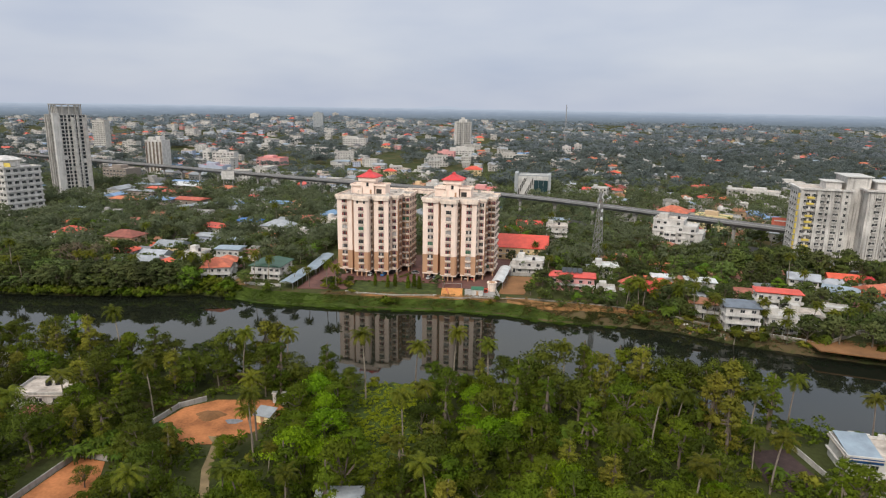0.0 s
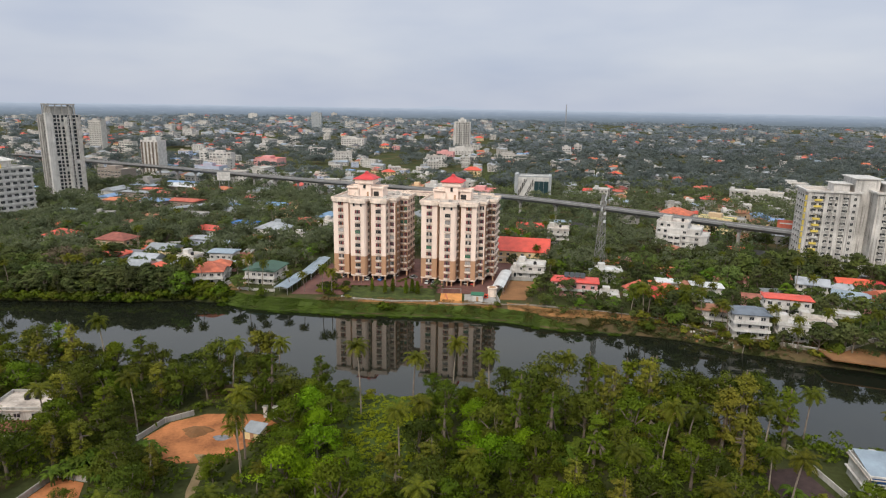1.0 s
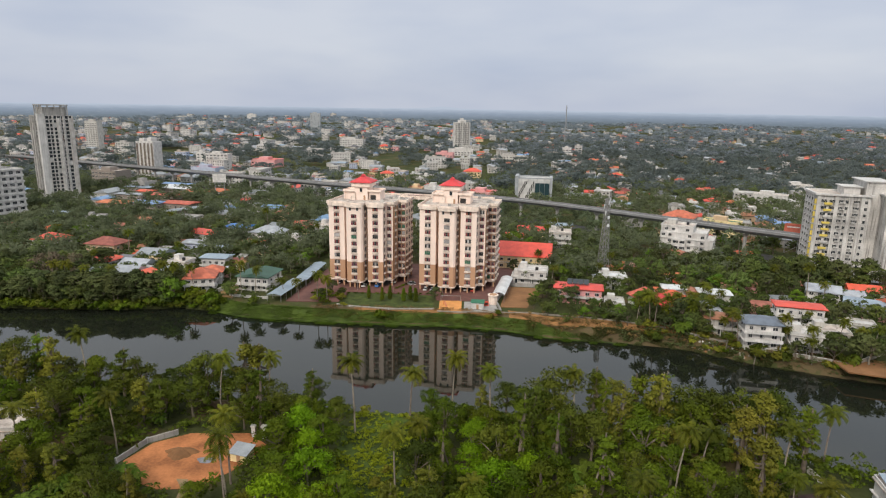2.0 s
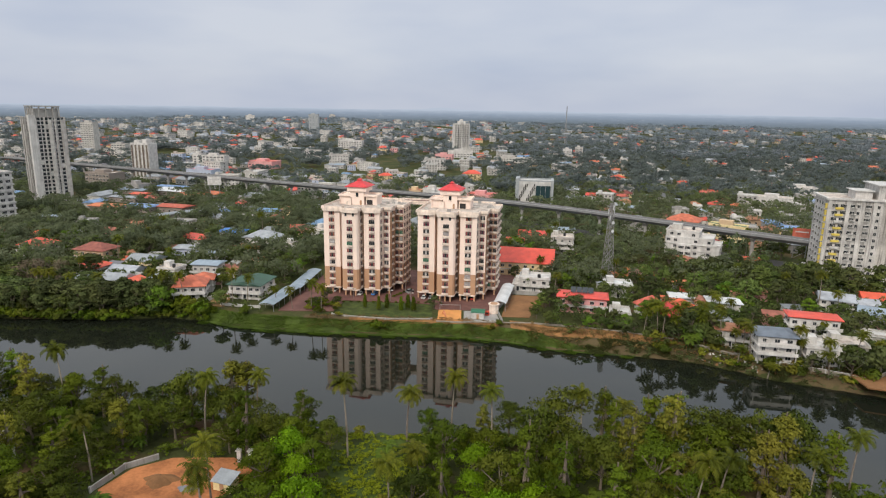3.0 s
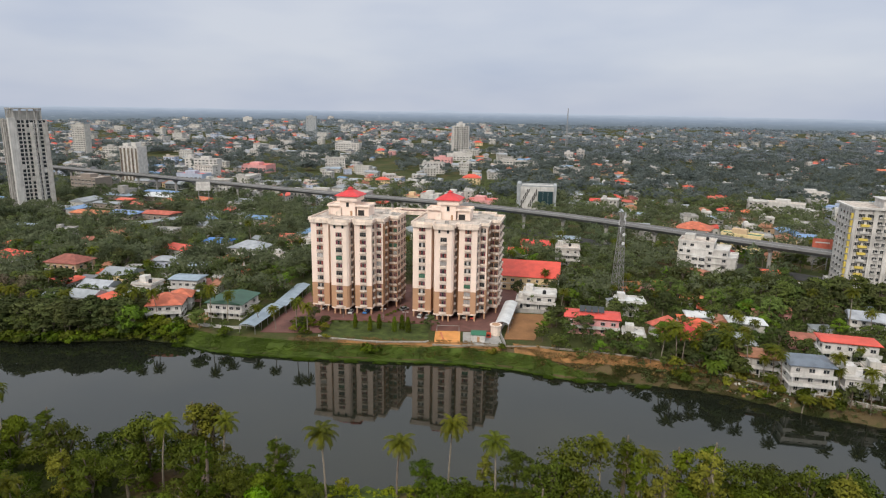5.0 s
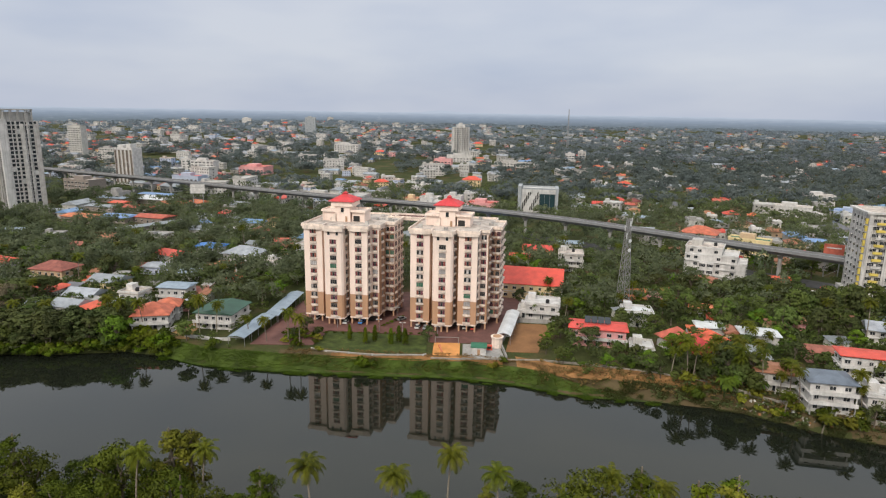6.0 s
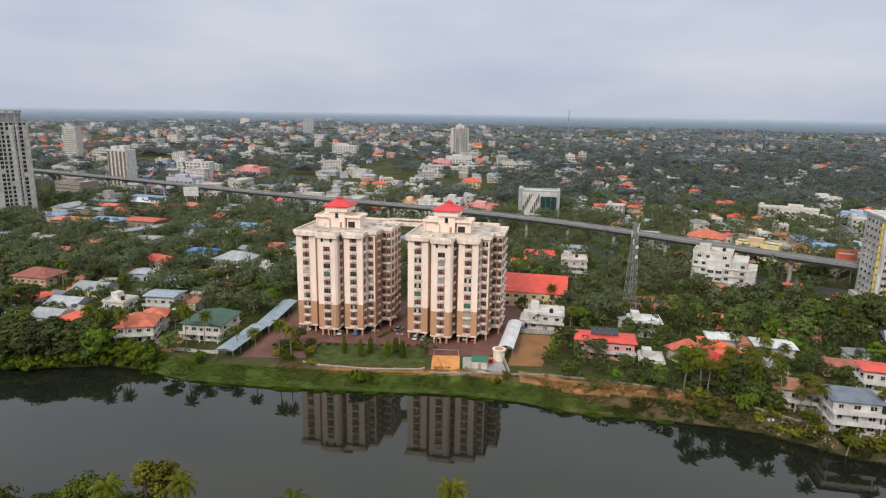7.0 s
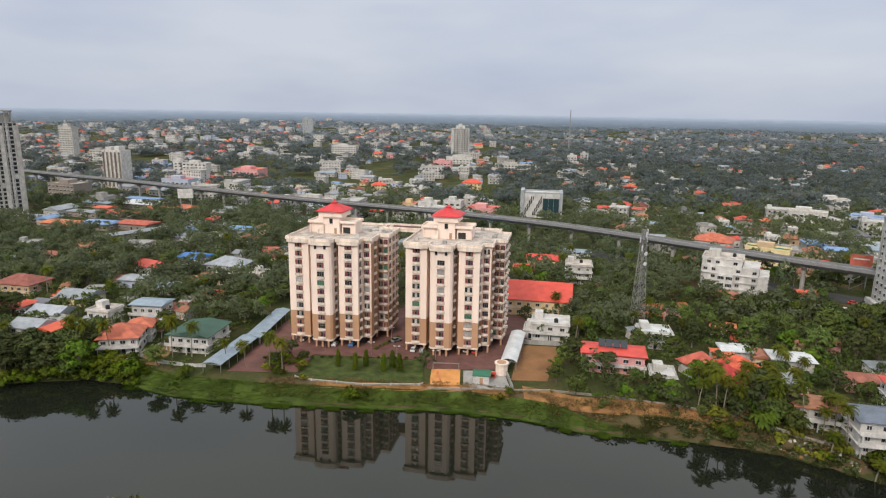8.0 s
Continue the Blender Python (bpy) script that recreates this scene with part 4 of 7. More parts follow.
        for sx in (-1, 1):
            for k in range(max(1, wins // 2)):
                a = -d / 2 + d * (k + 0.5) / max(1, wins // 2)
                o = part("window", HW["a"], None, t)
                o.matrix_basis = pose(sx * (w / 2 + 0.1), a, f * fh + 0.95, 0, 0, 90 * sx)
    if balcony:
        for f in range(1, floors):
            z0 = f * fh
            part("balcony_slab", Shape().box(-w / 2 - 0.5, w / 2 + 0.5, -d / 2 - 1.9, -d / 2 - 0.52, z0 - 0.15, z0 + 0.05), M["white"], t)
            part("balcony_wall", Shape().box(-w / 2 - 0.5, w / 2 + 0.5, -d / 2 - 1.9, -d / 2 - 1.75, z0 + 0.05, z0 + 1.0), M["white"], t)
            for k in range(3):
                a = -w / 2 + (w - 0.3) * k / 2
                part("post", Shape().box(a, a + 0.3, -d / 2 - 1.85, -d / 2 - 1.55, -0.3, z0 - 0.15), M["white"], t)
    if style == "flat":
        part("roof_slab", Shape().box(-w / 2 - 0.6, w / 2 + 0.6, -d / 2 - 0.6, d / 2 + 0.6, h, h + 0.18), M[roof], t)
        part("parapet", Shape().ring(-w / 2 - 0.3, w / 2 + 0.3, -d / 2 - 0.3, d / 2 + 0.3, h + 0.18, h + 0.9, 0.2), M[wall], t)
        if head:
            part("stair_head", Shape().box(-w / 2 + 0.6, -w / 2 + 3.6, d / 2 - 4.2, d / 2 - 0.6, h + 0.18, h + 2.6), M[wall], t)
    elif style == "gable":
        part("roof", hip(Shape(), w, d, h, min(w, d) * 0.22, 0.8, 1.0), M[roof], t)
    elif style == "low":
        part("roof", hip(Shape(), w, d, h + 0.5, min(w, d) * 0.09, 0.9, 0.92), M[roof], t)
    else:
        part("roof", hip(Shape(), w, d, h, min(w, d) * pitch, 0.9, -1), M[roof], t)
    if "tank" in extra:
        ax, ay = rng.uniform(-w / 4, w / 4), rng.uniform(-d / 5, d / 4)
        part("water_tank", Shape().tube([(ax, ay, h + 0.1), (ax, ay, h + 1.5), (ax, ay, h + 1.8)], [0.75, 0.75, 0.3], 10), M["black"], t, "black plastic water tank")
    if "pair" in extra:
        part("water_tank", Shape().tube([(ax + 2.2, ay + 0.6, h + 0.1), (ax + 2.2, ay + 0.6, h + 1.5), (ax + 2.2, ay + 0.6, h + 1.8)], [0.75, 0.75, 0.3], 10), M["black"], t, "black plastic water tank")
    if "panels" in extra:
        for k in range(4):
            o = Shape()
            px = -w / 4 + k * 2.3
            o.loft([(px, -1.5, h + 1.9), (px + 2.1, -1.5, h + 1.9), (px + 2.1, 1.7, h + 3.2), (px, 1.7, h + 3.2)], [(px, -1.5, h + 2.0), (px + 2.1, -1.5, h + 2.0), (px + 2.1, 1.7, h + 3.3), (px, 1.7, h + 3.3)])
            part("solar_panel", o, M["glass"], t, "tilted dark solar panel")
            part("panel_leg", Shape().box(px + 0.9, px + 1.1, -1.2, -1.1, h, h + 2.0).box(px + 0.9, px + 1.1, 1.4, 1.5, h, h + 3.1), M["steel"], t)
    if "lean" in extra:
        part("lean_to", Shape().loft([(w / 2 + 0.02, -d / 3, 2.3), (w / 2 + 4, -d / 3, 1.9), (w / 2 + 4, d / 3, 1.9), (w / 2 + 0.02, d / 3, 2.3)], [(w / 2 + 0.02, -d / 3, 2.45), (w / 2 + 4, -d / 3, 2.05), (w / 2 + 4, d / 3, 2.05), (w / 2 + 0.02, d / 3, 2.45)]), M["greymetal"], t)
        part("lean_to_post", Shape().box(w / 2 + 3.7, w / 2 + 3.9, -d / 3 + 0.1, -d / 3 + 0.3, -0.3, 1.95).box(w / 2 + 3.7, w / 2 + 3.9, d / 3 - 0.3, d / 3 - 0.1, -0.3, 1.95), M["steel"], t)
    if clear:
        keep_clear(x, y, 0.5 * max(w, d) + 2.0)
    return t


def shed(x, y, w, d, h, rz, roof, label, name="shed", arched=False):
    """An open shed: posts, beams and a thin sheet roof."""
    t = thing(name, pose(x, y, land(x, y), 0, 0, rz), label, "carport" if name == "carport" else "shed")
    s = Shape()
    n = 6 if arched else 2
    for k in range(n):
        a, b = -w / 2 + w * k / n, -w / 2 + w * (k + 1) / n
        za, zb = (h + (0.9 if arched else 0.6) * (1 - (2 * q / w) ** 2) for q in (a, b))
        s.loft([(a, -d / 2, za), (b, -d / 2, zb), (b, d / 2, zb), (a, d / 2, za)], [(a, -d / 2, za + 0.06), (b, -d / 2, zb + 0.06), (b, d / 2, zb + 0.06), (a, d / 2, za + 0.06)])
    part("roof", s, M[roof], t)
    k = max(2, int(d / 5))
    for j in range(k + 1):
        yy = -d / 2 + 0.15 + (d - 0.3) * j / k
        for sx in (-1, 1):
            part("post", Shape().box(sx * (w / 2 - 0.2) - 0.08, sx * (w / 2 - 0.2) + 0.08, yy - 0.08, yy + 0.08, -0.3, h), M["steel"], t)
        part("beam", Shape().box(-w / 2 + 0.15, w / 2 - 0.15, yy - 0.06, yy + 0.06, h - 0.2, h - 0.02), M["steel"], t)
    for j in range(0, int(d), 3):
        keep_clear(*(pose(x, y, 0, 0, 0, rz) @ Vector((0, -d / 2 + j, 0))).xy, w / 2 + 1.5)
    return t


# river front, west of the towers
house(-91.5, 1.5, 14, 15, 2, -6, "white", "green", "low", "white two storey house with green sheet roof", True, 1, 5, 2.7)
house(-115.5, -4.5, 12, 11, 2, 14, "white", "orange", "hip", "white house with orange tiled hip roofs and arcade", True, 2, 4, 2.9, pitch=0.32)
house(-114.5, 6.0, 8, 8, 2, 14, "white", "orange", "hip", "small wing with orange tiled roof", False, 3, 2, 2.7, clear=False, pitch=0.32)
house(-151, 2, 11, 9, 2, -12, "white", "greymetal", "gable", "white and pink house with grey gable roof", True, 4, 3, 2.8)
house(-143, 0, 6, 7, 2, -12, "white", "red", "gable", "narrow white house with red sheet roof", False, 5, 2, 2.6, clear=False)
house(-121, 27, 12, 8.5, 2, -4, "concrete_light", "bluegrey", "low", "grey house under blue grey sheet roof", True, 6, 4)
house(-135, 19, 9, 8, 2, -10, "white", "roof_slab", "flat", "white flat roofed house with terrace", False, 7, 3, extra="tank")
house(-160, 44, 14, 11, 1, -10, "ochre", "greymetal", "gable", "low house with wide grey gable roof", False, 8, 4, 3.6)
house(-159, 24, 13, 10, 1, -10, "white", "greymetal", "gable", "low white house with grey roof", False, 8, 4, 3.2)
house(-190, 52, 17, 12, 2, -10, "ochre", "brown", "hip", "cream two storey house with brown hip roof", False, 9, 5, 3.3)
house(-179, 30, 13, 10, 1, -10, "white", "red", "hip", "low house with bright red hip roof", False, 10, 3, 3.4)
house(-227, 62, 15, 12, 2, -8, "white", "red", "hip", "white house with bright red hip roof", True, 11, 4, 3.0)
house(-138, 105, 13, 11, 2, -14, "white", "blue", "low", "white house with blue sheet roof", False, 12, 3)
house(-116, 94, 18, 13, 2, -12, "white", "greymetal", "hip", "white two storey house with grey hip roof", True, 13, 5)
house(-98, 88, 10, 9, 1, -12, "white", "roof_slab", "flat", "white flat roofed annex", False, 14, 3, extra="tank")
house(-214, 116, 20, 6, 1, -8, "pink", "brown", "gable", "long low pink building with brown roof", False, 15, 7, 3.2)
house(-150, 72, 14, 10, 1, -5, "lilac", "greymetal", "low", "low house with grey sheet roof", False, 16, 3)
house(-132, 62, 10, 8, 1, 5, "white", "bluegrey", "low", "small house with blue grey sheet roof", False, 17, 3)
house(-84, 118, 18, 12, 2, -12, "white", "roof_slab", "flat", "white flat roofed house behind the tower", False, 18, 4, extra="tank")
house(-70, 108, 13, 12, 3, -10, "ochre", "orange", "flat", "ochre three storey house beside the tower", True, 19, 3)
shed(-72.6, 18, 6.0, 32, 3.0, -3, "bluegrey", "long carport with pale blue sheet roof", "carport")
shed(-76.2, -9, 6.4, 26, 3.0, -8, "bluegrey", "carport with weathered sheet roof near the river", "carport")
shed(17.2, 0.5, 5.2, 28, 3.3, -11, "whitemetal", "carport with pale arched sheet roof beside the plaza", "carport", True)
# market sheds; dark brown walls stand in for the shade beneath the roofs
for x, y, w, d, rz, roof in ((-271, 204, 26, 14, -14, "orange"), (-246, 206, 22, 15, -14, "paleblue"), (-222, 208, 24, 14, -14, "orange"), (-283, 249, 26, 10, -14, "greymetal"), (-256, 249, 28, 12, -14, "orange"), (-238, 272, 22, 12, -14, "orange"), (-262, 298, 30, 22, -14, "whitemetal"), (-209, 176, 46, 9, 52, "greymetal"), (-281, 270, 13, 11, -14, "red"), (-276, 322, 32, 10, -14, "paleblue"), (-300, 296, 26, 12, -14, "bluegrey"), (-306, 225, 12, 9, -14, "greymetal")):
    house(x, y, w, d, 1, rz, "window_frame", roof, "low", f"low market shed with {roof if roof in ('orange', 'blue', 'red') else 'faded blue' if roof == 'paleblue' else 'pale grey'} sheet roof", False, 21, 5, 3.4, name="market_shed")

# east of the towers
house(31.5, 54, 26, 23, 2, -9, "ochre", "red", "gable", "cream hall with large bright red sheet roof", False, 30, 7, 3.3, name="hall")
house(32, 20, 13, 10, 2, -9, "white", "white", "flat", "white modern house with terraces", True, 31, 3, 3.0, extra="tank")
house(24.8, 20.5, 4, 7, 1, -9, "white", "white", "flat", "single storey white annex", False, 32, 1, 3.0, clear=False)
house(48.5, -8, 19, 9, 2, -10, "pink", "red", "low", "pink two storey house with red sheet roof", True, 33, 5, 2.9, extra="panels")
house(61.5, -18, 7, 8, 1, -10, "offwhite", "concrete_light", "flat", "small grey flat roofed annex", False, 34, 2, 3.2)
house(68, 14, 11, 8, 2, -6, "concrete_light", "whitemetal", "flat", "grey flat roofed house with blue sheet", False, 35, 3, 2.8, extra="tank")
house(75.5, -11, 9, 9, 1, 22, "white", "orange", "hip", "bungalow wing with orange tiled pyramid roof", False, 36, 2, 3.7, pitch=0.45)
house(79, -18.5, 10.5, 10.5, 1, 36, "white", "redtile", "hip", "bungalow with steep red tiled pyramid roof", False, 36, 2, 3.0, pitch=0.42)
house(88, -10, 7, 9, 1, 28, "white", "redtile", "hip", "small white bungalow with red tiled hip roof", False, 37, 2, 3.4, pitch=0.4)
house(92, 3, 9, 7, 1, -8, "white", "whitemetal", "low", "small house with white sheet roof", False, 38, 2, 3.4)
house(106, -6, 12, 8, 1, -10, "white", "whitemetal", "low", "low house with white sheet roof", False, 39, 3, 4.4)
house(98.5, -2, 5, 6, 1, -8, "ochre", "brown", "gable", "small shed house with brown roof", False, 40, 2, 3.6, clear=False)
house(95, -41, 11, 8, 2, -16, "offwhite", "brown", "low", "cream riverside house with dull red sheet roof", True, 41, 3, 2.6)
house(103.5, -53.5, 11.5, 9, 3, -9, "white", "slate", "hip", "cream riverside house with dark blue grey roof", True, 42, 3, 2.9, pitch=0.2)
house(123, -19, 13, 7, 1, -12, "pink", "brown", "gable", "low pink house with worn brown red roof", False, 43, 3, 3.6)
house(125.5, -36, 16, 7, 3, -14, "white", "red", "low", "white three storey house with red sheet roof", True, 44, 5, 2.9)
house(117.5, -56.5, 9.5, 8, 2, -14, "white", "white", "flat", "white two storey riverside house", True, 45, 3, 2.9, extra="tank")
house(128.5, -52, 11, 8, 2, -14, "offwhite", "roof_slab", "flat", "weathered white house under repair", False, 46, 3, 2.7)
house(155, 1, 12, 10, 2, -24, "white", "greymetal", "gable", "white house with grey gable roof", False, 47, 4, 2.6)
house(168, 2, 8, 8, 1, -14, "white", "greymetal", "gable", "low white house with grey roof", False, 48, 3)
house(178, 10, 13, 10, 1, -14, "white", "red", "gable", "low house with red sheet roof", False, 49, 3)
house(164, -13, 13, 10, 1, -30, "white", "bluegrey", "gable", "white house with pale blue gable roof", False, 50, 3, 3.4)
house(176, -17, 11, 10, 2, 20, "red", "orange", "gable", "orange and red gabled house", False, 51, 3, 2.8)
house(187, -16, 13, 11, 2, 20, "white", "whitemetal", "gable", "white gabled house beside an orange one", False, 52, 3, 2.8)
house(146, -36, 14, 6, 1, -20, "offwhite", "concrete_light", "flat", "low white building near the river path", False, 53, 3, head=False)
house(186, 26, 20, 9, 1, -10, "white", "whitemetal", "low", "white flat building below the apartment block", False, 54, 4)
house(111, 62, 13, 9, 2, -14, "pink", "brown", "hip", "pink house with dull red hip roof", False, 55, 3, 2.8)
house(15.8, 190, 18, 10, 1, -16, "concrete_light", "blue", "low", "long shed with bright blue sheet roof", False, 56, 4, 4.6)
house(56, 100, 12, 12, 3, -8, "offwhite", "roof_slab", "flat", "grey white three storey house", True, 56, 3, 2.9, extra="tank")
house(42, 130, 16, 10, 1, -8, "ochre", "red", "gable", "low house with red roof behind the hall", False, 57, 3, 4.0)
house(30, 108, 10, 9, 1, -8, "white", "red", "gable", "small house with red roof", False, 58, 2, 4.0)
house(64, 150, 14, 9, 1, -8, "white", "bluegrey", "low", "low white house with pale roof", False, 59, 3, 3.6)
house(84, 40, 7, 5, 1, 10, "pink", "roof_slab", "flat", "tiny pink cabin at the mast", False, 60, 1, 2.8)
house(98, 28, 8, 6, 1, -20, "concrete_light", "orange", "low", "grey shed with orange edge", False, 61, 2, 3.0)
house(146, 40, 12, 9, 2, -14, "white", "whitemetal", "flat", "white house among the trees", False, 62, 3)
house(152, 76, 10, 8, 1, -14, "offwhite", "redtile", "gable", "low house with red roof among trees", False, 63, 3)

# near bank
house(-108, -134, 13, 9.5, 2, 4, "offwhite", "roof_slab", "flat", "weathered white flat roofed house with two black tanks", False, 71, 3, 2.8, extra="tank pair", head=False)
house(-106, -142, 7, 4, 1, 6, "offwhite", "brown", "low", "low maroon roofed lean-to of the white house", False, 74, 1, 2.6)
house(-23, -174, 8, 6, 1, 4, "concrete", "greymetal", "low", "hut with rusty pale sheet roof", False, 72, 2, 3.6)
house(-138, -118, 9, 7, 2, -14, "white", "roof_slab", "flat", "small white flat roofed house by the water", False, 73, 2, 2.9)


# the white river house with the blue glazed canopy
t = thing("river_house", pose(96, -150, -0.8, 0, 0, -9), "white flat roofed house with blue glazed roof canopy", "house")
part("wall", Shape().box(-9.5, 12, -5, 5, -0.5, 5.6), M["white"], t)
part("roof_slab", Shape().box(-10, 12.5, -5.5, 5.5, 5.6, 5.85), M["roof_slab"], t)
part("parapet", Shape().ring(-9.8, 12.3, -5.3, 5.3, 5.85, 6.5, 0.25), M["white"], t)
for k in range(7):
    part("parapet_block", Shape().box(-9.0 + k * 3.2, -7.6 + k * 3.2, 4.9, 5.4, 6.5, 6.9 + 0.2 * (k % 2)), M["white"], t)
part("canopy", Shape().loft([(-9.4, -4.9, 6.1), (-2.4, -4.9, 6.1), (-2.4, 4.4, 7.3), (-9.4, 4.4, 7.3)], [(-9.4, -4.9, 6.2), (-2.4, -4.9, 6.2), (-2.4, 4.4, 7.4), (-9.4, 4.4, 7.4)]), M["bluegrey"], t, "pale blue sheet canopy")
part("canopy_front", Shape().box(-9.3, -2.5, -5.42, -5.32, 5.0, 6.1), M["blueglass"], t, "blue glazed panel")
part("floor_band", Shape().ring(-10.0, 12.5, -5.5, 5.5, 2.7, 2.95, 0.52), M["white"], t)
for f in range(2):
    for k in range(6):
        o = part("window", HW["a"], None, t)
        o.matrix_basis = pose(-7.6 + k * 3.6, -5.1, 0.6 + f * 2.85)
keep_clear(96, -149, 12)
keep_clear(75, -150, 7)

# small lean-to roofs, tanks and sheds that crowd the yards
def lean_shed(x, y, w, d, h, rz, roof, wall, label):
    t = thing("lean_to_shed", pose(x, y, land(x, y), 0, 0, rz), label, "shed", "yard sheds")
    part("wall", Shape().box(-w / 2, w / 2, -d / 2, d / 2, -0.4, h), M[wall], t)
    part("roof", Shape().loft([(-w / 2 - 0.4, -d / 2 - 0.5, h), (w / 2 + 0.4, -d / 2 - 0.5, h), (w / 2 + 0.4, d / 2 + 0.4, h + 0.9), (-w / 2 - 0.4, d / 2 + 0.4, h + 0.9)], [(-w / 2 - 0.4, -d / 2 - 0.5, h + 0.1), (w / 2 + 0.4, -d / 2 - 0.5, h + 0.1), (w / 2 + 0.4, d / 2 + 0.4, h + 1.0), (-w / 2 - 0.4, d / 2 + 0.4, h + 1.0)]), M[roof], t)
    part("door", Shape().box(-0.5, 0.5, -d / 2 - 0.05, -d / 2, 0, 2.0), M["recess"], t)
    keep_clear(x, y, 0.5 * max(w, d))


rng = random.Random(77)
for k in range(40):
    x, y = (rng.uniform(-176, -104), rng.uniform(8, 84)) if k % 2 else (rng.uniform(62, 190), rng.uniform(-34, 22))
    if y < curve_at(FAR_BANK, x) + 14 or any((x - a) ** 2 + (y - b) ** 2 < (r * 0.55 + 3.2) ** 2 for a, b, r in OCC):
        continue
    roof = rng.choice(("greymetal", "brown", "bluegrey", "brown", "concrete", "darkroof", "redtile", "greymetal"))
    lean_shed(x, y, rng.uniform(4, 8), rng.uniform(3.5, 6), rng.uniform(2.4, 3.4), rng.uniform(-25, 20), roof, rng.choice(("white", "offwhite", "pink", "ochre")), "small yard shed with sloping sheet roof")

# the clearing: soil heap, puddle, gate pillars and a hut
heap = Shape()
for k in range(24):
    a = 2 * math.pi * k / 24
    b = 2 * math.pi * (k + 1) / 24
    for r0, r1, z0, z1 in ((3.6, 2.4, 0.1, 0.75), (2.4, 0.9, 0.75, 1.25), (0.9, 0.01, 1.25, 1.3)):
        q = lambda ang, r: r * (1 + 0.18 * math.sin(3 * ang) + 0.1 * math.sin(7 * ang))
        heap.poly([(q(a, r0) * math.cos(a), 0.7 * q(a, r0) * math.sin(a), z0), (q(b, r0) * math.cos(b), 0.7 * q(b, r0) * math.sin(b), z0), (q(b, r1) * math.cos(b), 0.7 * q(b, r1) * math.sin(b), z1), (q(a, r1) * math.cos(a), 0.7 * q(a, r1) * math.sin(a), z1)])
soil = part("soil_heap", heap, M["bareearth"])
soil.location = (-64.5, -136, 0)
tagged(soil, "low heap of dark brown soil", "soil heap")
pud = Shape().prism([(2.1 * math.cos(a) * (1 + 0.2 * math.sin(3 * a)), 1.3 * math.sin(a)) for a in np.arange(0, 6.28, 0.35)], 0.0, 0.13)
puddle = part("puddle", pud, M["puddle_grey"])
puddle.location = (-57.5, -138.5, 0)
tagged(puddle, "grey puddle on the orange clearing", "puddle")
for x in (-50.2, -47.6):
    g_ = thing("gate_pillar", pose(x, -127.5, 0), "white gate pillar at the clearing", "pillar", "gate pillars")
    part("shaft", Shape().box(-0.45, 0.45, -0.45, 0.45, -0.2, 2.9), M["white"], g_)
    part("cap", Shape().box(-0.65, 0.65, -0.65, 0.65, 2.9, 3.15), M["white"], g_)
lean_shed(-49.5, -137.5, 4.2, 3.0, 2.2, -15, "greymetal", "ochre", "small hut with grey sheet roof at the clearing")


# ---- elevated railway ----
LINE = ((-620, 510), (-377, 388), (-300, 354), (-216, 310), (-168, 287), (-122, 262), (-55, 237), (10, 206), (46, 188), (97, 147), (135, 111), (165, 86), (195, 64), (300, -14))


def line_point(x):
    """The viaduct's course, smoothed."""
    return sum(curve_at(LINE, x + d) for d in (-40, -20, 0, 20, 40)) / 5


rail = thing("rail_viaduct", pose(0, 0, 0), "long grey concrete elevated railway on piers", "viaduct")
xs = list(np.arange(-560, 320, 24.0))
for a, b in zip(xs, xs[1:]):
    p, q = Vector((a, line_point(a), 0)), Vector((b, line_point(b), 0))
    d = (q - p).normalized()
    s = Vector((-d.y, d.x, 0))
    cross = [(-4.6, 14.0), (-4.6, 15.2), (-4.3, 15.2), (-4.3, 14.2), (4.3, 14.2), (4.3, 15.2), (4.6, 15.2), (4.6, 14.0), (2.2, 12.2), (-2.2, 12.2)]
    low = [tuple(p + s * u + Vector((0, 0, z))) for u, z in cross]
    high = [tuple(q - d * 0.05 + s * u + Vector((0, 0, z))) for u, z in cross]
    part("deck_span", Shape().loft(low, high), M["deck"], rail)
    part("pier", Shape().tube([(p.x, p.y, -1), (p.x, p.y, 10.4)], [1.0, 1.0], 10), M["concrete"], rail)
    head = Shape(Matrix.Translation((p.x, p.y, 0)) @ Matrix.Rotation(math.atan2(d.y, d.x), 4, "Z"))
    head.loft([(-0.9, -1, 10.2), (0.9, -1, 10.2), (0.9, 1, 10.2), (-0.9, 1, 10.2)], [(-0.9, -3.2, 12.18), (0.9, -3.2, 12.18), (0.9, 3.2, 12.18), (-0.9, 3.2, 12.18)])
    part("pier_head", head, M["concrete"], rail)
    track = Shape()
    for u in (-2.7, -1.3, 1.3, 2.7):
        track.bar(p + s * u + Vector((0, 0, 14.4)), q + s * u + Vector((0, 0, 14.4)), 0.09)
    part("rail", track, M["steel"], rail)
for x in np.arange(-560, 320, 8):
    keep_clear(x, line_point(x), 8.0)
road = Shape()
for a, b in zip(xs, xs[1:]):
    road.poly([(a, line_point(a) - 11, land(a, line_point(a)) + 0.05), (b, line_point(b) - 11, land(b, line_point(b)) + 0.05), (b, line_point(b) + 9, land(b, line_point(b)) + 0.05), (a, line_point(a) + 9, land(a, line_point(a)) + 0.05)])
tagged(part("road", road, M["asphalt"]), "grey asphalt road below the railway", "road", kind="structure")
for x in np.arange(-560, 320, 10):
    keep_clear(x, line_point(x) - 7, 3.5)


# ---- billboards and the lattice mast ----
def billboard(x, y, z, w, h, rz, material, label):
    t = thing("billboard", pose(x, y, 0, 0, 0, rz), label, "billboard")
    part("panel", Shape().box(-w / 2, w / 2, -0.2, 0.2, z - h, z), M[material], t)
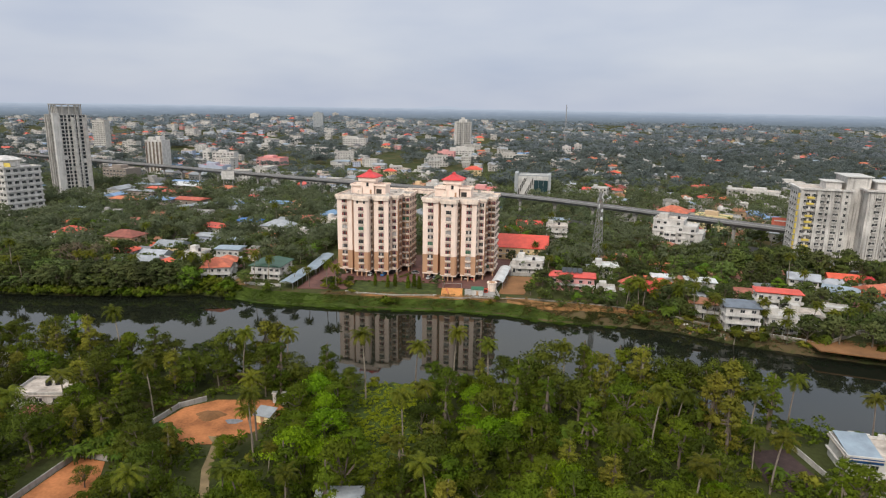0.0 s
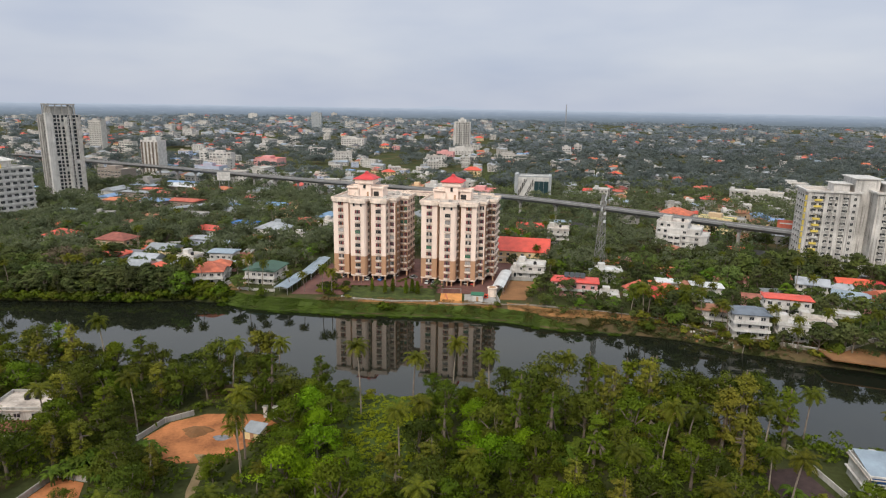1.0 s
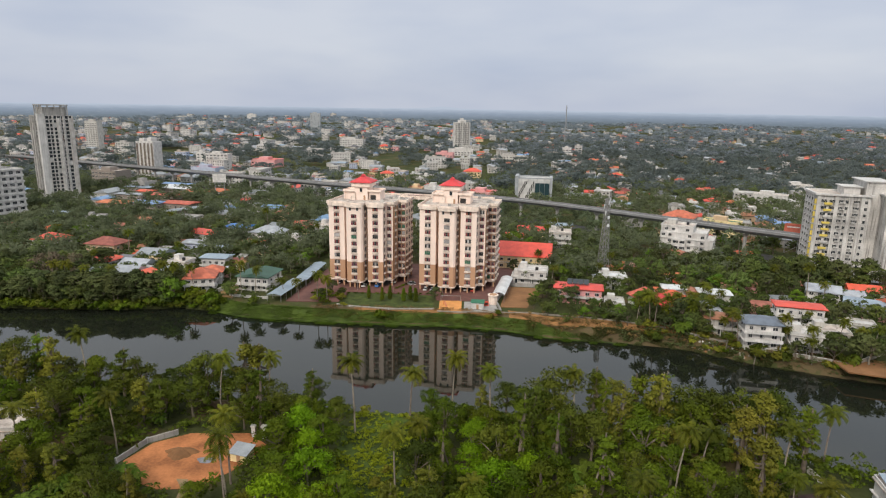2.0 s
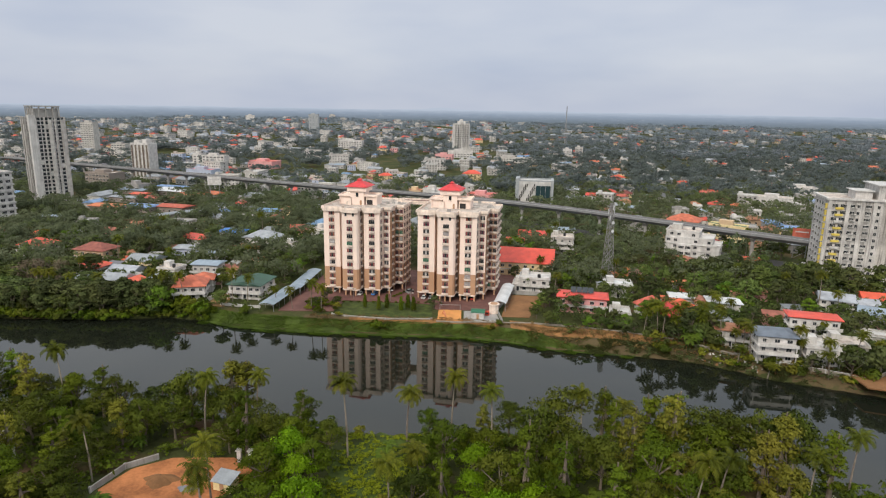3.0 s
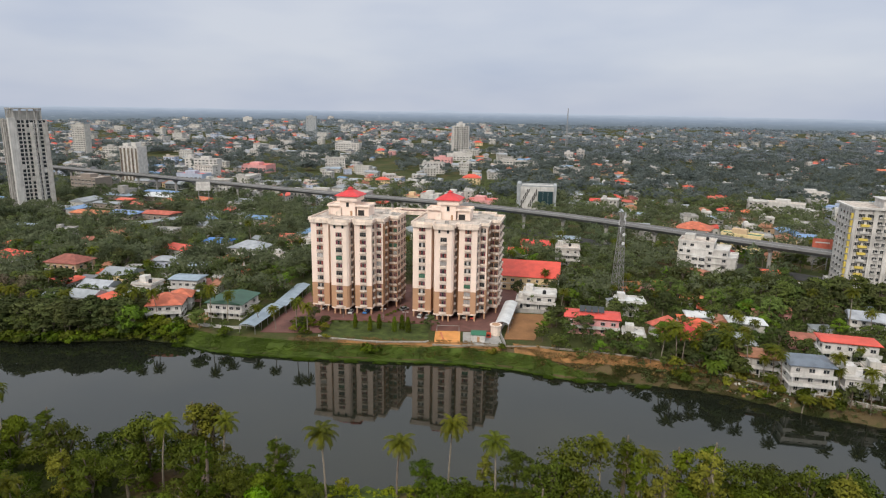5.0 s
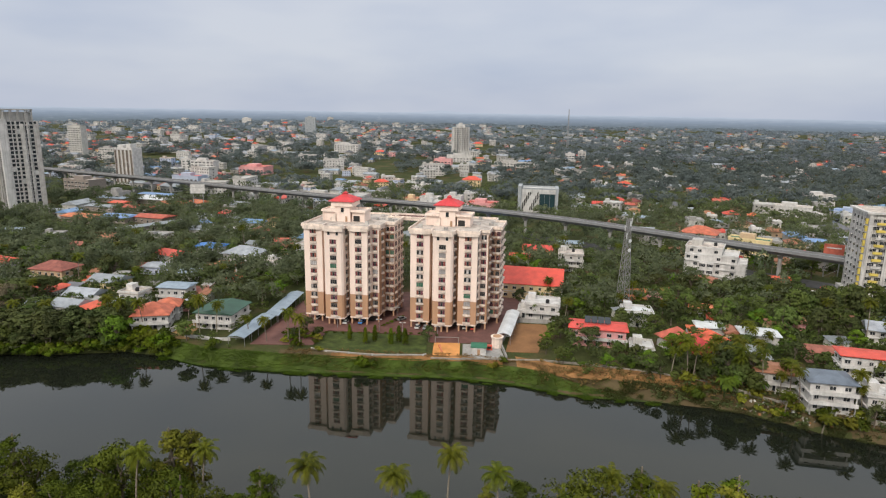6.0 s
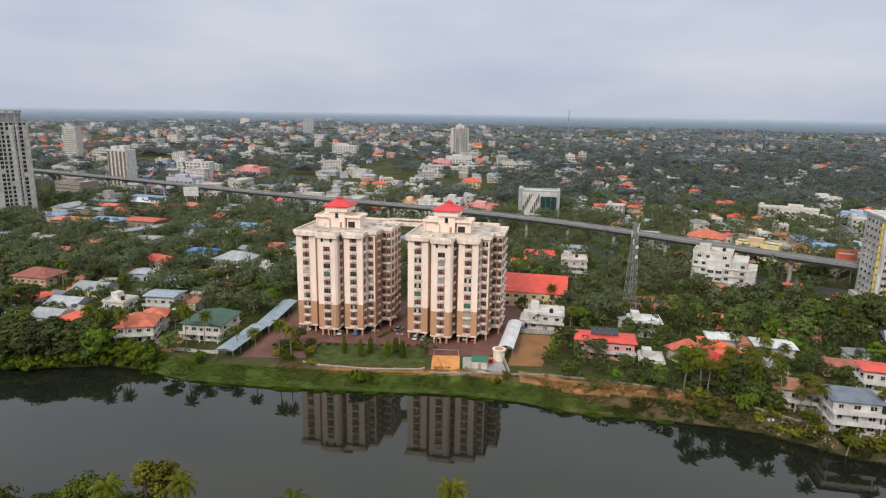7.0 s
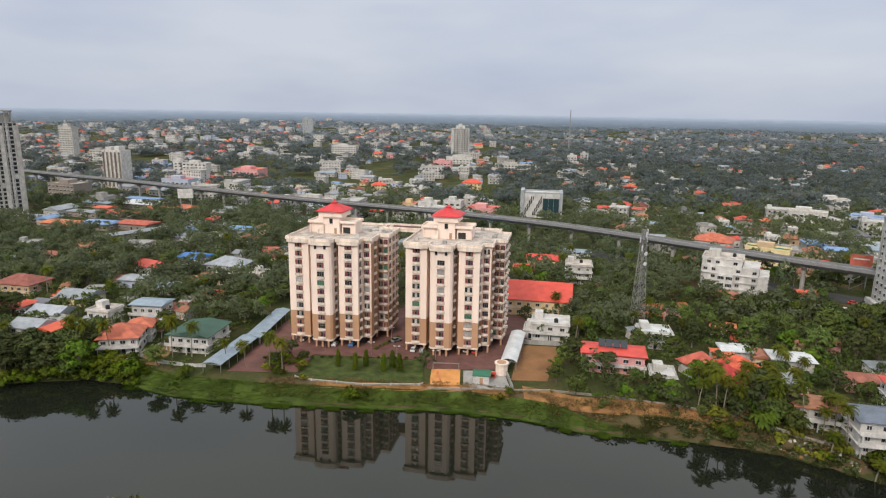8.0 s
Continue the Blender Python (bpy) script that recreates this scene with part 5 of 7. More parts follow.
    part("frame", Shape().ring(-w / 2 - 0.15, w / 2 + 0.15, -0.3, 0.3, z - h - 0.15, z - h + 0.1, 0.2).box(-w / 2 - 0.15, w / 2 + 0.15, 0.22, 0.4, z - h * 0.5 - 0.1, z - h * 0.5 + 0.1), M["steel"], t)
    for sx in (-0.35, 0.35):
        part("leg", Shape().bar((sx * w, 0.3, 0), (sx * w, 0.3, z - 0.2), 0.22), M["steel"], t)
    for k in range(3):
        part("brace", Shape().bar((-0.35 * w, 0.5, k * z / 4), (0.35 * w, 0.5, (k + 1) * z / 4), 0.08), M["steel"], t)
    part("plain_bar", Shape().box(-w * 0.36, w * 0.36, -0.23, -0.2, z - h * 0.42, z - h * 0.3), M["curtain_pale"], t)
    keep_clear(x, y, 7)


billboard(-210, 255, 21.5, 11, 7.0, 6, "white", "white billboard on a steel frame")
billboard(188, 95, 17.5, 9, 5.5, -25, "orange", "orange billboard beside the viaduct")
billboard(196.5, 91, 16.5, 6, 5, -25, "yellow", "yellow billboard beside the viaduct")

mast = thing("lattice_mast", pose(68, 36, 0, 0, 0, 20), "grey steel lattice telecom mast", "mast")
H = 38.0


def mast_half(z):
    return 1.5 * (1 - z / H) + 0.65


for sx, sy in ((-1, -1), (1, -1), (1, 1), (-1, 1)):
    part("leg", Shape().bar((sx * mast_half(0), sy * mast_half(0), 0), (sx * mast_half(H), sy * mast_half(H), H), 0.1), M["darksteel"], mast)
levels = [H * (1 - (1 - k / 13) ** 1.25) for k in range(14)]
for za, zb in zip(levels, levels[1:]):
    s = Shape()
    ha, hb = mast_half(za), mast_half(zb)
    for c in range(4):
        ca, sa = ((-1, -1), (1, -1), (1, 1), (-1, 1))[c], ((1, -1), (1, 1), (-1, 1), (-1, -1))[c]
        s.bar((ca[0] * ha, ca[1] * ha, za), (sa[0] * hb, sa[1] * hb, zb), 0.06)
        s.bar((sa[0] * ha, sa[1] * ha, za), (ca[0] * hb, ca[1] * hb, zb), 0.06)
        s.bar((ca[0] * hb, ca[1] * hb, zb), (sa[0] * hb, sa[1] * hb, zb), 0.06)
    part("bracing", s, M["darksteel"], mast)
for k, (sx, sy, z) in enumerate(((1, 0, 33), (-1, 0, 33), (0, -1, 35), (1, 0, 36), (-1, -1, 30), (0, 1, 34))):
    part("antenna", Shape().box(sx * 1.5 - 0.18, sx * 1.5 + 0.18, sy * 1.5 - 0.18, sy * 1.5 + 0.18, z, z + 2.2), M["whitemetal"], mast)
for z in (29, 25):
    part("dish", Shape(pose(0, -1.6, z, 90)).tube([(0, 0, 0), (0, 0, 0.4)], [0.2, 0.8], 10), M["whitemetal"], mast)
keep_clear(68, 36, 6)
keep_clear(80, 53, 7)
keep_clear(90, 58, 8)


far_mast = thing("radio_mast", pose(192, 1000, land(192, 1000)), "thin far steel radio mast above the woods", "mast")
for a in (0, 120, 240):
    part("leg", Shape().bar((2.2 * math.cos(radians(a)), 2.2 * math.sin(radians(a)), 0), (0.4 * math.cos(radians(a)), 0.4 * math.sin(radians(a)), 80), 0.35), M["steel"], far_mast)
for k in range(10):
    part("brace", Shape().bar((-2 + 0.18 * k, 0, 8 * k), (1.8 - 0.18 * k, 0, 8 * k + 8), 0.16), M["steel"], far_mast)


# ---- garden, walls, small structures by the river ----
def wall_run(points, h, thick, material, label, name="garden_wall", posts=0.0):
    """A wall along a line of points, with coping and, where given, posts at a spacing."""
    t = thing(name, pose(0, 0, 0), label, "wall")
    for (ax, ay), (bx, by) in zip(points, points[1:]):
        a, b = Vector((ax, ay, 0)), Vector((bx, by, 0))
        n = max(1, int((b - a).length / 6))
        for k in range(n):
            p, q = a.lerp(b, k / n), a.lerp(b, (k + 1) / n)
            s = Vector((-(q - p).y, (q - p).x, 0)).normalized() * thick / 2
            z = min(land(p.x, p.y), land(q.x, q.y), 0) - 0.6
            top = max(land(p.x, p.y), land(q.x, q.y)) + h
            part("wall_panel", Shape().loft([tuple(v) for v in (p - s + Vector((0, 0, z)), q - s + Vector((0, 0, z)), q + s + Vector((0, 0, z)), p + s + Vector((0, 0, z)))], [tuple(v) for v in (p - s + Vector((0, 0, top)), q - s + Vector((0, 0, top)), q + s + Vector((0, 0, top)), p + s + Vector((0, 0, top)))]), M[material], t)
            if posts:
                part("post", Shape().box(p.x - 0.2, p.x + 0.2, p.y - 0.2, p.y + 0.2, z, top + 0.25), M["concrete_light"], t)
                part("baluster_rail", Shape().bar(p + Vector((0, 0, top + 0.1)), q + Vector((0, 0, top + 0.1)), 0.07), M["concrete_light"], t)
    return t


wall_run([(-51.5, -23), (-46, -25), (-30, -27), (-13, -26), (-12, -25)], 0.45, 0.3, "stone", "low grey river wall of the garden", "river_wall", 1.0)
wall_run([(-10.4, -27.4), (0, -27.6), (14.8, -27.8), (26, -27), (44, -30), (60, -34), (76, -40)], 0.5, 0.35, "stone", "grey stone river wall", "river_wall")
wall_run([(15, -27.6), (13.5, -14), (20.4, 11.5), (36, 10.5)], 1.6, 0.2, "concrete", "grey plot wall", "plot_wall")
wall_run([(-108, -17), (-103.5, 0)], 1.7, 0.2, "offwhite", "white plot wall", "plot_wall")
wall_run([(-99, -15), (-86, -17.5), (-82, -17)], 0.9, 0.2, "white", "low white garden wall", "garden_wall", 1.0)
wall_run([(80, -44), (92, -52), (100, -56)], 0.9, 0.3, "stone", "grey concrete retaining wall", "river_wall")
wall_run([(104, -59), (116, -64), (128, -70), (146, -58), (160, -66)], 1.2, 0.25, "stone", "grey concrete boundary wall", "river_wall", 1.0)
wall_run([(-77, -141), (-74.5, -132), (-69, -127.5)], 1.2, 0.2, "concrete", "grey wall beside the clearing", "plot_wall", 1.0)
wall_run([(-90, -177), (-86.6, -156.6), (-78.8, -158)], 1.4, 0.25, "concrete", "grey wall round the laterite plot", "plot_wall")
wall_run([(79, -134), (82, -158), (90, -161)], 1.4, 0.2, "offwhite", "pale wall beside the white house", "plot_wall")

for x, y in ((-47, -1.5), (-31, -3), (-22, -6), (-9, -9), (-26, 12)):
    lamp = thing("plaza_lamp", pose(x, y, 0.03), "slim grey lamp post with white head on the plaza", "lamp", "plaza lamps")
    part("pole", Shape().tube([(0, 0, 0), (0, 0, 4.4)], [0.09, 0.06], 8), M["steel"], lamp)
    part("arm", Shape().box(-0.7, 0.7, -0.05, 0.05, 4.4, 4.5), M["steel"], lamp)
    for sx in (-0.8, 0.8):
        part("lamp_head", Shape().box(sx - 0.35, sx + 0.35, -0.2, 0.2, 4.42, 4.6), M["white"], lamp)

hut = thing("pump_house", pose(5.8, -21.5, 0, 0, 0, -4), "small cream pump house with green roof", "hut")
part("wall", Shape().box(-2.4, 2.4, -2.2, 2.2, 0, 2.6), M["white"], hut)
part("roof", hip(Shape(), 4.8, 4.4, 2.6, 0.5, 0.35, 1.0), M["curtain_green"], hut, "green sheet roof")
part("door", Shape().box(-0.5, 0.5, -2.26, -2.2, 0, 2.0), M["recess"], hut)
tank = thing("water_tank", pose(12.2, -15.6, 0), "round cream concrete water tank", "water tank")
part("drum", Shape().tube([(0, 0, 0), (0, 0, 3.6)], [1.9, 1.9], 20), M["cornice"], tank)
part("rim", Shape().tube([(0, 0, 3.6), (0, 0, 3.95)], [2.25, 2.25], 20), M["cornice"], tank)
part("lid", Shape().tube([(0, 0, 3.95), (0, 0, 4.15)], [1.5, 1.4], 20), M["recess"], tank)
box = thing("generator_box", pose(9.4, -18.6, 0), "red metal generator cabinet", "generator")
part("cabinet", Shape().box(-0.9, 0.9, -0.6, 0.6, 0, 1.7), M["red"], box)
part("louvre", Shape().box(-0.6, 0.6, -0.64, -0.6, 0.6, 1.3), M["dark"], box)
goal = thing("swing_frame", pose(-5.4, -14.2, 0), "dark steel frame at the play area", "play frame")
part("frame", Shape().box(-4.2, -4.0, -0.1, 0.1, 0, 2.4).box(4.0, 4.2, -0.1, 0.1, 0, 2.4).box(-4.2, 4.2, -0.1, 0.1, 2.4, 2.55), M["steel"], goal)
slide = thing("play_slide", pose(-7.6, -20, 0, 0, 0, 20), "small orange play slide", "slide")
part("chute", Shape().loft([(-0.3, -2.2, 0.1), (0.3, -2.2, 0.1), (0.3, 0.6, 1.7), (-0.3, 0.6, 1.7)], [(-0.3, -2.2, 0.2), (0.3, -2.2, 0.2), (0.3, 0.6, 1.8), (-0.3, 0.6, 1.8)]), M["orange"], slide)
part("ladder", Shape().bar((-0.25, 0.6, 1.7), (-0.25, 1.5, 0), 0.05).bar((0.25, 0.6, 1.7), (0.25, 1.5, 0), 0.05), M["red"], slide)


def car(x, y, rz, colour, label, z=0.06):
    t = thing("car", pose(x, y, z, 0, 0, rz), label, "car", "parked cars")
    body = Shape().loft([(-2.0, -0.82, 0.3), (2.0, -0.82, 0.3), (2.0, 0.82, 0.3), (-2.0, 0.82, 0.3)], [(-1.95, -0.8, 0.85), (1.9, -0.8, 0.8), (1.9, 0.8, 0.8), (-1.95, 0.8, 0.85)])
    part("body", body, M[colour], t)
    cab = Shape().loft([(-1.6, -0.76, 0.85), (1.0, -0.76, 0.85), (1.0, 0.76, 0.85), (-1.6, 0.76, 0.85)], [(-1.2, -0.62, 1.42), (0.35, -0.62, 1.42), (0.35, 0.62, 1.42), (-1.2, 0.62, 1.42)])
    part("cabin", cab, M["glass"], t)
    part("roof", Shape().box(-1.2, 0.35, -0.63, 0.63, 1.42, 1.46), M[colour], t)
    for wx in (-1.25, 1.25):
        for wy in (-0.8, 0.8):
            part("wheel", Shape(pose(wx, wy - 0.1, 0.31, 90)).tube([(0, 0, -0.2), (0, 0, 0.0)], [0.31, 0.31], 10), M["black"], t)
    return t


for x, y, rz, c in ((-17, 1.5, 80, "white"), (-14, 1.0, 80, "steel"), (-45, 4.5, 85, "white"), (-39, 5.0, 80, "blue"), (-33, 18, 60, "white"), (-24, 10, 45, "steel"), (1, 2.5, 80, "white"), (4, 2.0, 80, "red"), (-57, 9, 80, "white")):
    car(x, y, rz, c, f"{ {'white': 'white', 'steel': 'silver', 'blue': 'blue', 'red': 'red'}[c] } car parked under the apartment tower")
for k in range(18):
    x = random.Random(k).uniform(-420, 200)
    car(x, line_point(x) - 4.5 - 2.4 * (k % 3), -25, ("white", "steel", "red", "black")[k % 4], "car on the road below the railway", land(x, line_point(x)) + 0.06)

# ---- the hazy distance: a glowing ring with haze painted in ----
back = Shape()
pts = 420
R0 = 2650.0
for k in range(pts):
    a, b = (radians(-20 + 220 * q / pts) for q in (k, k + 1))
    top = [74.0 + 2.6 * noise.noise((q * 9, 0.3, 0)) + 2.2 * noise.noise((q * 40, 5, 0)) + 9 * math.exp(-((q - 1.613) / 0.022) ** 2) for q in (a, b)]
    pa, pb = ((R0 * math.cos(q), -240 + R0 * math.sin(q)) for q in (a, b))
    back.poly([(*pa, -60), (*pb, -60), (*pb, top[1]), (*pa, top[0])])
bm_ = bpy.data.materials.new("glowing_painted_haze")
bm_.use_nodes = True
bn, bl = bm_.node_tree.nodes, bm_.node_tree.links
bn.remove(bn["Principled BSDF"])
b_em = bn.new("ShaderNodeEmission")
b_geo = bn.new("ShaderNodeNewGeometry")
b_sep = bn.new("ShaderNodeSeparateXYZ")
b_map = bn.new("ShaderNodeMapping")
b_map.inputs["Scale"].default_value = (0.02, 0.02, 0.22)
b_no = bn.new("ShaderNodeTexNoise")
b_no.inputs["Scale"].default_value, b_no.inputs["Detail"].default_value = 1.0, 6.0
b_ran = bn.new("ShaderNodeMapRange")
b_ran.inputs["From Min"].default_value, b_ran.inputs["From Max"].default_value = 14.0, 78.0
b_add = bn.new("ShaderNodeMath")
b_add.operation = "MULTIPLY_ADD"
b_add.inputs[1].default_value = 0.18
# ramp turns paler and bluer with height: haze painted into the glow
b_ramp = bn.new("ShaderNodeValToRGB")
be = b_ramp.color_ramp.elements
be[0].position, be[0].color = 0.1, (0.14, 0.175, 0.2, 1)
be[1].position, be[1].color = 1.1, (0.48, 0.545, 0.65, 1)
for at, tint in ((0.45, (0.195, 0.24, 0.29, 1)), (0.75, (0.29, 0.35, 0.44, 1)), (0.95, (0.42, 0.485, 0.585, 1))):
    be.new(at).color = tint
bl.new(b_geo.outputs["Position"], b_sep.inputs[0])
bl.new(b_geo.outputs["Position"], b_map.inputs[0])
bl.new(b_map.outputs[0], b_no.inputs["Vector"])
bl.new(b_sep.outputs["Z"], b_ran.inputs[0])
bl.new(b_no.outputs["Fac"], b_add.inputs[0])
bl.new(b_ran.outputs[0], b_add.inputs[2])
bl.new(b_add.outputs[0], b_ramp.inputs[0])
b_map2 = bn.new("ShaderNodeMapping")
b_map2.inputs["Scale"].default_value = (0.04, 0.04, 0.4)
b_no2 = bn.new("ShaderNodeTexNoise")
b_no2.inputs["Scale"].default_value, b_no2.inputs["Detail"].default_value = 1.0, 2.0
b_sp = bn.new("ShaderNodeMapRange")
b_sp.inputs["From Min"].default_value, b_sp.inputs["From Max"].default_value = 0.62, 0.74
b_sp.inputs["To Max"].default_value = 0.4
b_mx = bn.new("ShaderNodeMix")
b_mx.data_type = "RGBA"
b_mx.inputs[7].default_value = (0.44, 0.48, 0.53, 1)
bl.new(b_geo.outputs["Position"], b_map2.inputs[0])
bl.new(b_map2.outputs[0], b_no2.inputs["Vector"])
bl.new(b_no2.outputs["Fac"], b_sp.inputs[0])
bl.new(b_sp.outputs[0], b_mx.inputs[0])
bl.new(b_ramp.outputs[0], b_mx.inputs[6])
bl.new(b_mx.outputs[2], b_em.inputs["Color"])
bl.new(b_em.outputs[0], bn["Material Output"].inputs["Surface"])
tagged(part("backdrop", back, bm_), "glowing backdrop of a far wooded plain, haze painted in", "backdrop", kind="structure")


# ---- the town beyond: small houses scattered among the trees ----
def far_house(wall, roof, style, w, d, h, seed):
    """A small house as seen from afar: walls, openings and roof."""
    s = Shape().box(-w / 2, w / 2, -d / 2, d / 2, -2, h)
    holes = Shape()
    rng = random.Random(seed)
    for f in range(max(1, int(h / 3))):
        for k in range(max(2, int(w / 3.4))):
            a = -w / 2 + w * (k + 0.5) / max(2, int(w / 3.4))
            holes.box(a - 0.6, a + 0.6, -d / 2 - 0.06, -d / 2 + 0.05, f * 3.1 + 0.9, f * 3.1 + 2.2)
        for sx in (-1, 1):
            holes.box(sx * w / 2 - 0.06, sx * w / 2 + 0.06, -0.7, 0.7, f * 3.1 + 0.9, f * 3.1 + 2.2)
    r = Shape()
    if style == "flat":
        r.box(-w / 2 - 0.5, w / 2 + 0.5, -d / 2 - 0.5, d / 2 + 0.5, h, h + 0.2).ring(-w / 2 - 0.2, w / 2 + 0.2, -d / 2 - 0.2, d / 2 + 0.2, h + 0.2, h + 0.9, 0.2)
        r.box(-w / 2 + 0.5, -w / 2 + 3.5, 0, d / 2 - 0.5, h + 0.2, h + 2.5)
    else:
        hip(r, w, d, h, min(w, d) * (0.28 if style == "hip" else 0.2), 0.8, -1 if style == "hip" else 0.95)
    t = thing("town_house", pose(0, 0, -900), f"small {wall.replace('offwhite', 'weathered white').replace('concrete_light', 'pale grey')} house with {style} roof among trees", "house", "houses of the town")
    part("wall", s, M[wall], t)
    tagged(part("openings", holes, M["glass"], t), kind="stuff")
    part("roof", r, M[roof], t)
    return t


kinds = [("offwhite", "redtile", "hip", 11, 9, 5.5), ("white", "red", "gable", 13, 9, 4.2), ("offwhite", "orange", "gable", 12, 10, 5.0), ("offwhite", "concrete", "flat", 12, 10, 6.6), ("offwhite", "concrete_light", "flat", 14, 9, 9.4), ("white", "white", "flat", 9, 9, 6.4), ("ochre", "brown", "hip", 12, 10, 4.0), ("offwhite", "greymetal", "gable", 14, 10, 4.2), ("lilac", "roof_slab", "flat", 15, 10, 9.6), ("offwhite", "greymetal", "gable", 15, 9, 4.4), ("pink", "roof_slab", "flat", 11, 9, 6.4), ("offwhite", "bluegrey", "gable", 12, 9, 4.6), ("white", "offwhite", "flat", 24, 12, 12.6), ("offwhite", "paleblue", "gable", 14, 9, 4.4), ("ochre", "red", "hip", 18, 12, 6.4), ("offwhite", "darkroof", "hip", 13, 11, 4.6), ("concrete_light", "greymetal", "gable", 18, 11, 4.4)]
spots = []
moulds = [far_house(*k, i) for i, k in enumerate(kinds)]
# bigger blocks of the town, told apart by place and size

def town_block(x, y, w, d, h, rz, wall, label, bands=True, roof="roof_slab"):
    t = thing("town_block", pose(x, y, land(x, y), 0, 0, rz), label, "building")
    part("wall", Shape().box(-w / 2, w / 2, -d / 2, d / 2, -3, h), M[wall], t)
    n = max(1, int(h / 3.4))
    for f in range(n):
        z = 0.8 + f * 3.4
        k = max(2, int(w / (4.5 if y < 1200 else 8)))
        for j in range(k):
            a = -w / 2 + w * (j + 0.5) / k
            o = part("window", WIN["wide" if y < 1200 else "small"], None, t)
            o.matrix_basis = pose(a, -d / 2 - 0.1, z + 0.2)
    part("parapet", Shape().ring(-w / 2 - 0.2, w / 2 + 0.2, -d / 2 - 0.2, d / 2 + 0.2, h, h + 1, 0.3), M[wall], t)
    part("roof_deck", Shape().box(-w / 2, w / 2, -d / 2, d / 2, h, h + 0.1), M[roof], t)
    part("stair_head", Shape().box(-w / 4, w / 8, -d / 4, d / 4, h + 0.1, h + 3.4), M[wall], t)
    keep_clear(x, y, max(w, d) * 0.6)
    spots.append((x, y))
    return t


town_block(-282, 402, 30, 16, 12, -12, "lilac", "pale blue four storey block with red roof", roof="red")
town_block(-316, 520, 30, 12, 17, -8, "white", "long white four storey block")
town_block(-356, 565, 13, 12, 15, -8, "white", "white church like building")
town_block(-262, 545, 34, 24, 9, -12, "pink", "hall with wide red roof", roof="red")
town_block(-350, 335, 32, 18, 14, -20, "window_frame", "dull brown unfinished commercial block")
town_block(-300, 300, 16, 12, 8, -20, "concrete", "grey commercial block near the railway")
town_block(-30, 302, 16, 11, 9, -14, "white", "white three storey block behind the railway")
town_block(-10, 296, 14, 11, 11, -14, "white", "white four storey block behind the railway")
town_block(-46, 306, 13, 11, 7, -14, "ochre", "yellow block with red roof", roof="red")
town_block(14, 296, 24, 16, 6, -14, "pink", "low hall with bright red roof", roof="red")
town_block(-130, 330, 40, 12, 6, -14, "offwhite", "long low row of shops")
town_block(-12, 762, 40, 14, 10, 0, "white", "white block below the lone tower")
town_block(-35, 700, 26, 14, 9, -10, "pink", "pinkish block below the lone tower")
town_block(65, 690, 50, 12, 7, -6, "offwhite", "long low pale block among trees")
town_block(-215, 900, 44, 18, 14, -6, "white", "long white college block among trees")
town_block(166, 800, 14, 12, 12, -6, "white", "white block on the wooded ridge")
town_block(186, 806, 12, 12, 15, -6, "offwhite", "pale block on the wooded ridge")
town_block(330, 372, 26, 14, 9, -14, "white", "white house group behind trees")
town_block(270, 300, 30, 14, 8, -30, "white", "white block near the railway")
town_block(300, 270, 22, 14, 9, -30, "lilac", "pale block with blue roof", roof="blue")
town_block(167, 142, 22, 9, 10, -34, "ochre", "low building with green roof", roof="curtain_green")
house(153, 182, 21, 16, 2, -30, "white", "orange", "hip", "white two storey house with wide orange hip roof", True, 91, 5, 3.2)
town_block(-616, 752, 23, 13, 46, -8, "offwhite", "pale fifteen storey block in the distance")
town_block(-531, 688, 24, 12, 17, -8, "offwhite", "cream block in the distance")
town_block(-383, 1307, 24, 18, 43, 6, "grey_panel", "dark tower in the hazy distance")
town_block(-960, 2330, 22, 14, 32, 6, "white", "pale tower in the hazy distance")
town_block(-932, 2334, 16, 14, 30, 6, "white", "pale narrow tower in the hazy distance")
town_block(-777, 1980, 30, 16, 22, 6, "white", "pale slab in the hazy distance")
town_block(-800, 2320, 24, 14, 26, 6, "offwhite", "pale wide block in the hazy distance")
town_block(-764, 2320, 18, 14, 28, 6, "offwhite", "pale block in the hazy distance")
town_block(-700, 2330, 40, 14, 24, 6, "white", "long pale block in the hazy distance")
town_block(-560, 2340, 24, 14, 20, 6, "offwhite", "low pale block in the hazy distance")
town_block(-1150, 2230, 150, 40, 10, -6, "white", "long white warehouse roof in the hazy distance", roof="whitemetal")


urban = (3, 4, 5, 8, 9, 7, 12, 12, 1, 4, 4, 10, 11, 14, 15, 7, 15, 16, 16)
rural = (0, 1, 2, 3, 5, 6, 7, 11, 3, 15, 9, 13, 4, 7, 16, 6)


def joined_houses(name, places):
    """The houses too far off to pick apart, in one mesh."""
    mats, verts, faces, index = [], [], [], []
    for k, m in places:
        for o in moulds[k].children:
            me = o.data
            if me.materials[0] not in mats:
                mats.append(me.materials[0])
            n = len(verts)
            verts += [tuple(m @ v.co) for v in me.vertices]
            faces += [tuple(n + i for i in p.vertices) for p in me.polygons]
            index += [mats.index(me.materials[0])] * len(me.polygons)
    me = bpy.data.meshes.new(name)
    me.from_pydata(verts, [], faces)
    for m in mats:
        me.materials.append(m)
    me.polygons.foreach_set("material_index", index)
    tagged(new(name, me), "far houses of the town, white, grey and red roofed", "houses", kind="stuff")


def urban_ground(x, y):
    """The built-up quarter north of the railway."""
    return x < 0.10 * y - 10 and line_point(x) + 14 < y < 1500


def scatter_houses():
    rng = random.Random(12)
    clear = np.array(OCC)
    found = []
    tries = 0
    while len(found) < 1950 and tries < 120000:
        tries += 1
